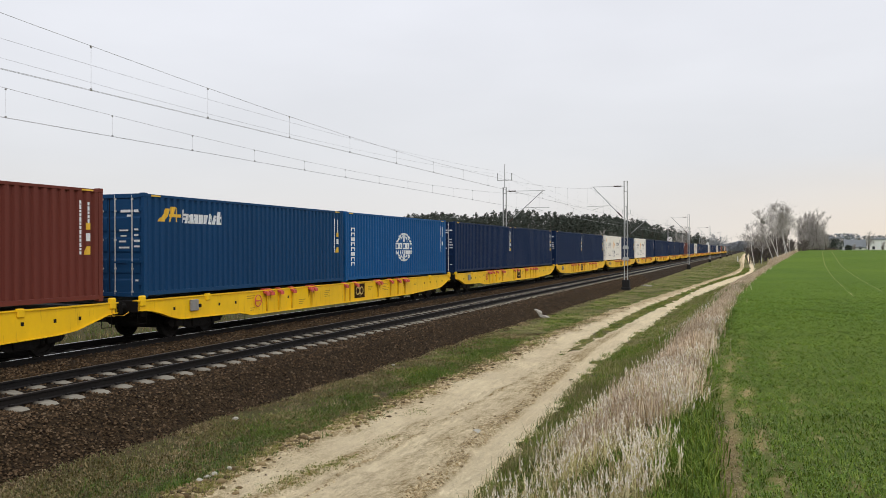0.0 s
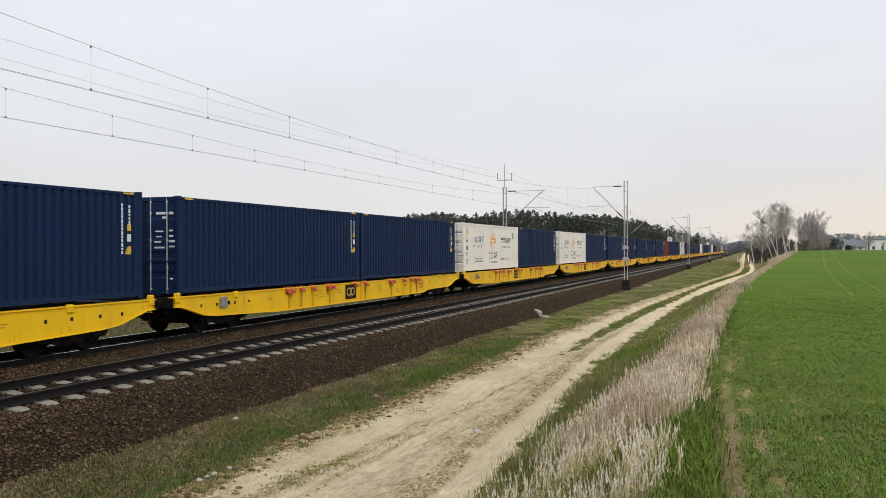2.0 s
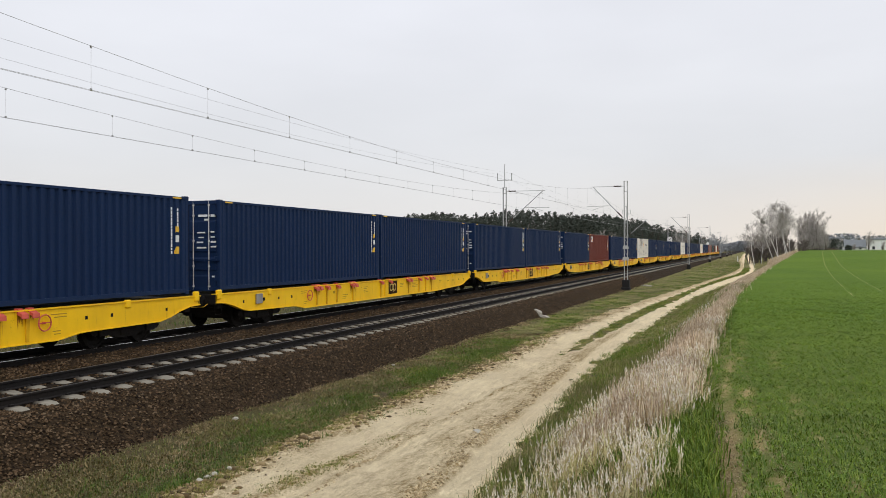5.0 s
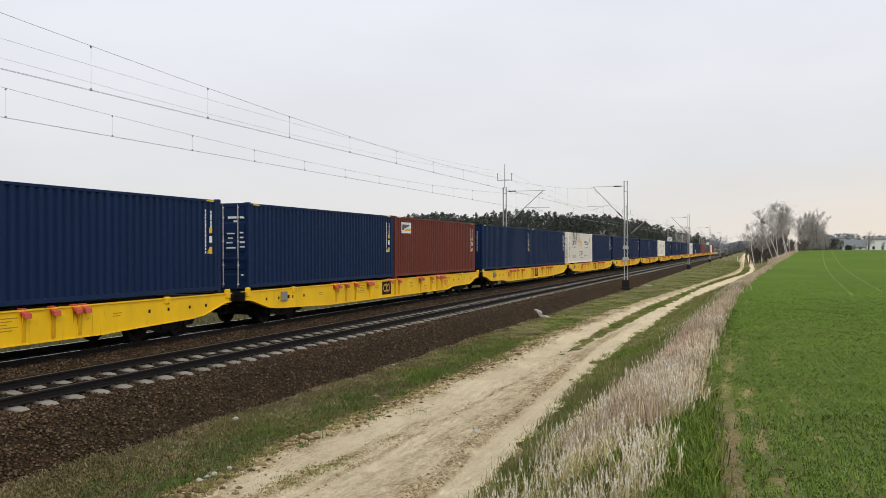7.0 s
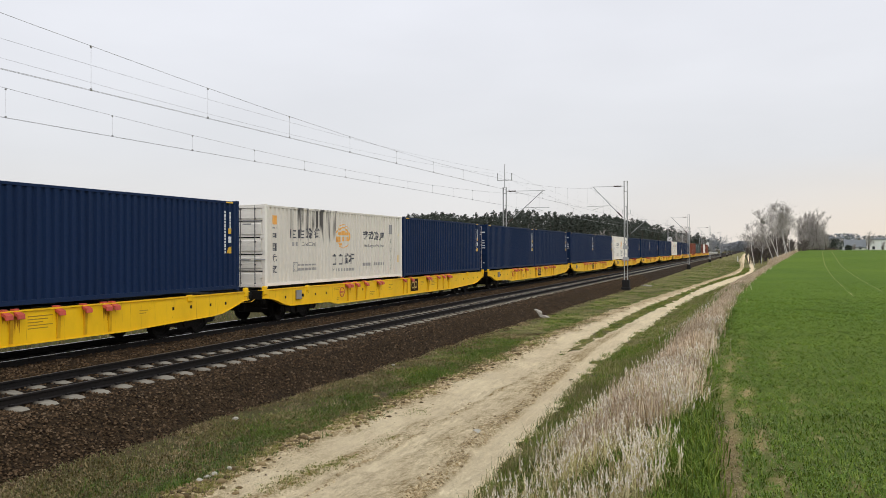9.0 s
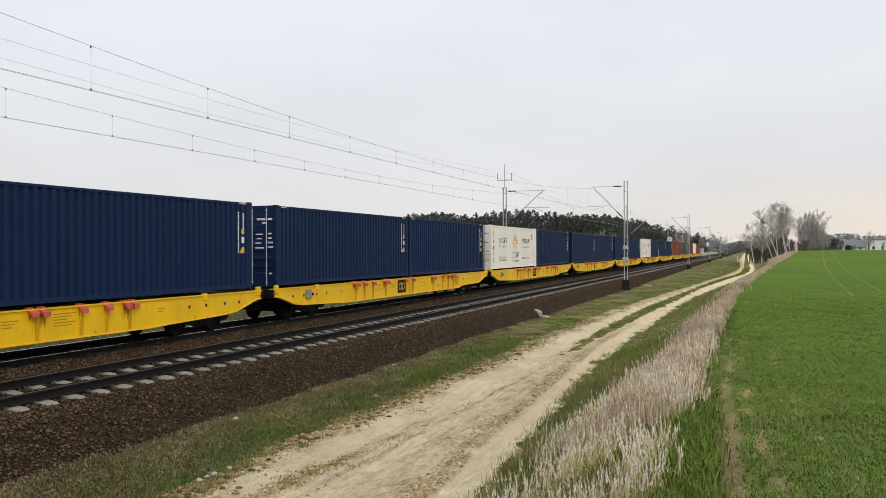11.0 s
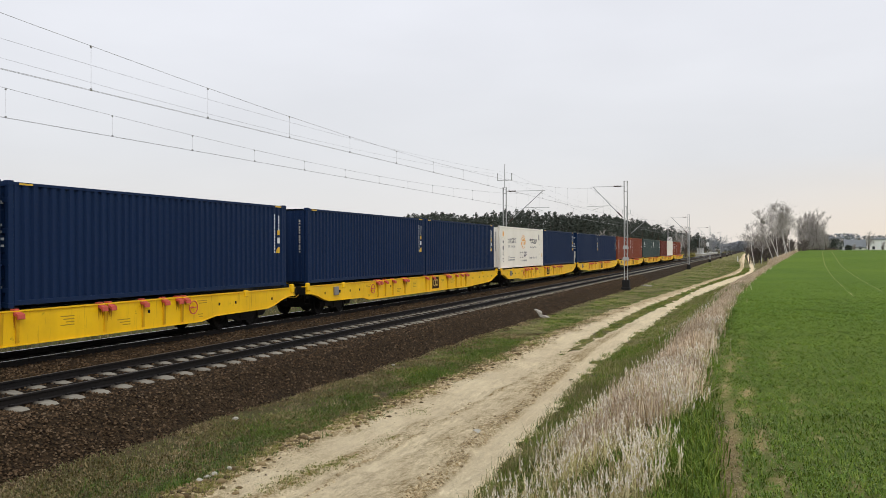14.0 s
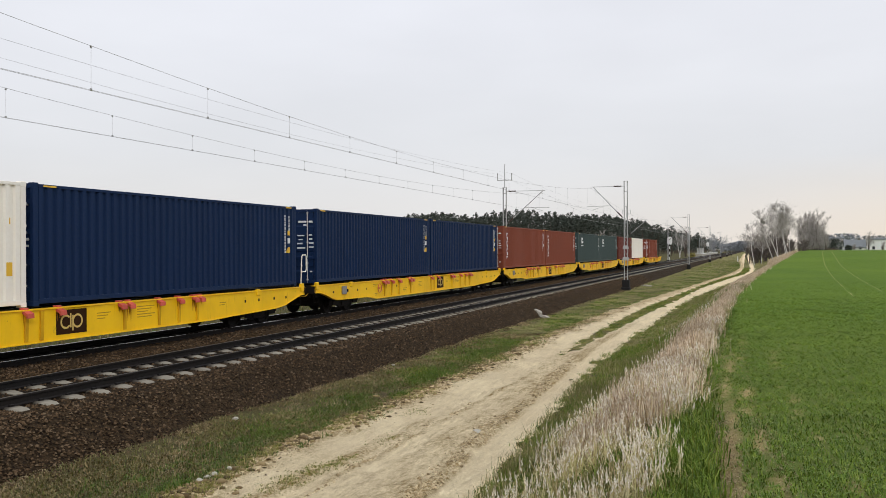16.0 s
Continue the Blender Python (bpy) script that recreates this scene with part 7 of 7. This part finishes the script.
def house(x, y, w, d, wall_h, roof_h, label, roof, ridge_x=True, name="farmhouse"):
    """A small rendered building with pitched roof, windows and door."""
    t = thing(name, label, "house")
    t.location = on_ground(x, y, 0.0)
    body = Mesh().box((-w / 2, -d / 2, -0.5), (w / 2, d / 2, wall_h))
    part("wall", body, RENDER_W, t)
    o = 0.35
    m = Mesh()
    if ridge_x:
        out = [(-d / 2 - o, wall_h - 0.1), (0, wall_h + roof_h), (d / 2 + o, wall_h - 0.1), (d / 2 + o, wall_h + 0.06), (0, wall_h + roof_h + 0.18), (-d / 2 - o, wall_h + 0.06)]
        m.prism(out, "x", -w / 2 - o, w / 2 + o)
        part("gable", Mesh().prism([(-d / 2, wall_h), (d / 2, wall_h), (0, wall_h + roof_h)], "x", -w / 2 + 0.01, w / 2 - 0.01), RENDER_W, t)
    else:
        out = [(-w / 2 - o, wall_h - 0.1), (0, wall_h + roof_h), (w / 2 + o, wall_h - 0.1), (w / 2 + o, wall_h + 0.06), (0, wall_h + roof_h + 0.18), (-w / 2 - o, wall_h + 0.06)]
        m.prism(out, "y", -d / 2 - o, d / 2 + o)
        part("gable", Mesh().prism([(-w / 2, wall_h), (w / 2, wall_h), (0, wall_h + roof_h)], "y", -d / 2 + 0.01, d / 2 - 0.01), RENDER_W, t)
    part("roof", m, roof, t)
    part("chimney", Mesh().box((w * 0.2, -0.25, wall_h + roof_h * 0.4), (w * 0.2 + 0.5, 0.25, wall_h + roof_h + 0.7)), CONCRETE, t)
    k = max(1, int(w / 2.6))
    for i in range(k):
        wx = -w / 2 + w * (i + 0.5) / k
        win = part("window", Mesh().box((wx - 0.5, -d / 2 - 0.03, 1.0), (wx + 0.5, -d / 2 + 0.02, 2.2)), RENDER_W, t)
        part("pane", Mesh().box((wx - 0.42, -d / 2 - 0.045, 1.08), (wx + 0.42, -d / 2 - 0.031, 2.12)), GLASS_DARK, win)
    return t


def build_far_things():
    house(33.2, 330, 6.2, 7.0, 1.7, 2.6, "low farmhouse with grey pitched roof", ROOF_GREY)
    house(29.3, 336, 3.0, 5.0, 2.3, 1.2, "small white gabled farm building", ROOF_GREY, False)
    house(44.2, 338, 11.5, 6.0, 4.6, 0.15, "long white building with flat grey roof", ROOF_GREY)
    # signal boards seen from behind, on banded posts
    for x, y in ((-19.9, 224.0), (-19.6, 412.0)):
        t = thing("railway_signal", "white signal board on black and white post", "railway signal", "railway signals")
        t.location = (x, y, -0.6)
        s = 1.0
        out = [(-0.35, 4.3), (0.35, 4.3), (0.62, 4.8), (0.62, 5.8), (0.35, 6.3), (-0.35, 6.3), (-0.62, 5.8), (-0.62, 4.8)]
        part("board", Mesh().prism(out, "y", -0.04, 0.04), RENDER_W, t, "white elongated octagon board")
        for i in range(7):
            part("post_band", Mesh().tube([(0, 0, -0.2 + i * 0.68), (0, 0, 0.48 + i * 0.68)], 0.09, 8), DARK_STEEL if i % 2 == 0 else RENDER_W, t)
        part("lamp_box", Mesh().box((-0.22, 0.04, 4.8), (0.22, 0.3, 5.8), 0.03), DARK_STEEL, t)
    # station platform far along the line
    p = thing("platform", "pale concrete station platform with white edge", "platform", kind="structure")
    part("slab", Mesh().box((-23.5, 362, -0.9), (-19.3, 520, 0.62)), PALE_CONC, p)
    part("edge", Mesh().box((-19.75, 362, 0.62), (-19.25, 520, 0.70)), RENDER_W, p)
    s = thing("platform_shelter", "small white shelter on the far platform", "shelter")
    s.location = (-22, 395, 0.62)
    part("wall", Mesh().box((-1.2, 3.9, 0), (1.2, 4.0, 2.4)).box((-1.2, -4, 0), (-1.1, 4, 2.4)), RENDER_W, s)
    part("roof", Mesh().box((-1.4, -4.2, 2.4), (1.4, 4.2, 2.55)), ROOF_GREY, s)
    for i, y in enumerate((372, 405, 440, 480)):
        lp = thing("platform_lamp", "thin grey lamp post on the far platform", "lamp post", "platform lamps")
        lp.location = (-21, y, 0.62)
        part("post", Mesh().tube([(0, 0, 0), (0, 0, 6.5)], 0.07, 6), GALV, lp)
        part("lamp_head", Mesh().box((-0.1, -0.1, 6.4), (0.7, 0.1, 6.55), 0.02), GALV, lp)
    mp = thing("marker_post", "short white marker post beside the track", "post")
    mp.location = on_ground(-3.7, 232, 0.1)
    part("post", Mesh().box((-0.09, -0.09, 0), (0.09, 0.09, 1.35), 0.02), RENDER_W, mp)
    # scraps of concrete and stones along the verge
    q = random.Random(5)
    for cx, cy, way, n, size in ((-10.2, 43.0, -56, 6, 0.40), (-9.4, 81.8, -70, 6, 0.62)):
        for i in range(n):
            u = (i - n / 2 + 0.5) * size * 0.62
            x, y = cx + u * math.cos(radians(way)) + q.uniform(-0.08, 0.08), cy + u * math.sin(radians(way))
            w, d, h = size * q.uniform(0.7, 1.2), size * q.uniform(0.4, 0.8), q.uniform(0.04, 0.09)
            m = Mesh().prism([(-w / 2, -d / 2), (w * 0.3, -d * 0.45), (w / 2, 0), (w * 0.25, d / 2), (-w * 0.35, d * 0.4)], "z", -0.04, h)
            ob = solid("concrete_slab", m, PALE_CONC, "broken pale concrete fragment on the verge", "concrete slab", "concrete fragments")
            slope = 20 if cx < -10 else 0
            ob.matrix_basis = pose(x, y, float(max(ground_z(x, y), ballast_z(x, y))) + 0.01, q.uniform(-6, 6), slope + q.uniform(-6, 6), 0) @ pose(0, 0, 0, 0, 0, q.uniform(0, 360))
    r = random.Random(8)
    for x, y, s in ((-7.62, 10.55, 0.06), (-7.66, 10.8, 0.055), (-7.68, 11.0, 0.065), (-7.60, 11.3, 0.06), (-7.72, 10.68, 0.04), (-9.75, 14.7, 0.06), (-10.1, 23.5, 0.05)):
        bm = bmesh.new()
        bmesh.ops.create_icosphere(bm, subdivisions=2, radius=s)
        for v in bm.verts:
            v.co *= 1 + r.uniform(-0.18, 0.18)
            v.co.z *= 0.65
        me = bpy.data.meshes.new("stone")
        bm.to_mesh(me)
        bm.free()
        me.materials.append(PALE_CONC)
        ob = tagged(new("stone", me), "pale fist-sized stone beside the sandy track", "stone", "loose stones")
        ob.location = (x, y, float(max(top_z(x, y), ballast_z(x, y))) + s * 0.3)
    m = Mesh()
    g = [(-0.09, -0.05), (0.02, -0.07), (0.10, -0.02), (0.08, 0.06), (-0.02, 0.05), (-0.10, 0.04)]
    m.add([(u, v, 0.02 + 0.03 * math.sin(u * 40 + v * 30)) for u, v in g] + [(0, 0, 0.06)], [(i, (i + 1) % 6, 6) for i in range(6)])
    ob = solid("litter_scrap", m, PALE_CONC, "crumpled greyish plastic scrap on the sand", "litter")
    ob.location = (-4.74, 14.95, float(top_z(-4.74, 14.95)) + 0.01)


build_overhead()
build_forest()
build_trees()
build_far_things()
build_grass()
build_train()
# the bed is painted darker between the rails, for shade and oily grime
tagged(new("ballast_bed", sheet("ballast_bed", grid_axis([(-23.5, 0), (-9.6, 0.13)]), grid_axis([(-120, 0), (4, 20), (60, 0.8), (300, 12), (2500, 200)]), ballast_z, BALLAST, (("oil", lambda x, y: np.exp(-((x - TRAIN_X) / 0.95) ** 6) * 0.8 + np.exp(-((x - NEAR_X) / 0.92) ** 8) * 0.65),))), "dark brown crushed stone ballast bed", "ballast", kind="structure")
stones(58000, 71)
track(TRAIN_X, "rusty rails on concrete sleepers under the train", -3, 190, 0.3, RAIL_HEAD)
track(NEAR_X, "empty near track, dark rails on concrete sleepers", -3, 190, 0.35, RAIL_DULL)
motions()
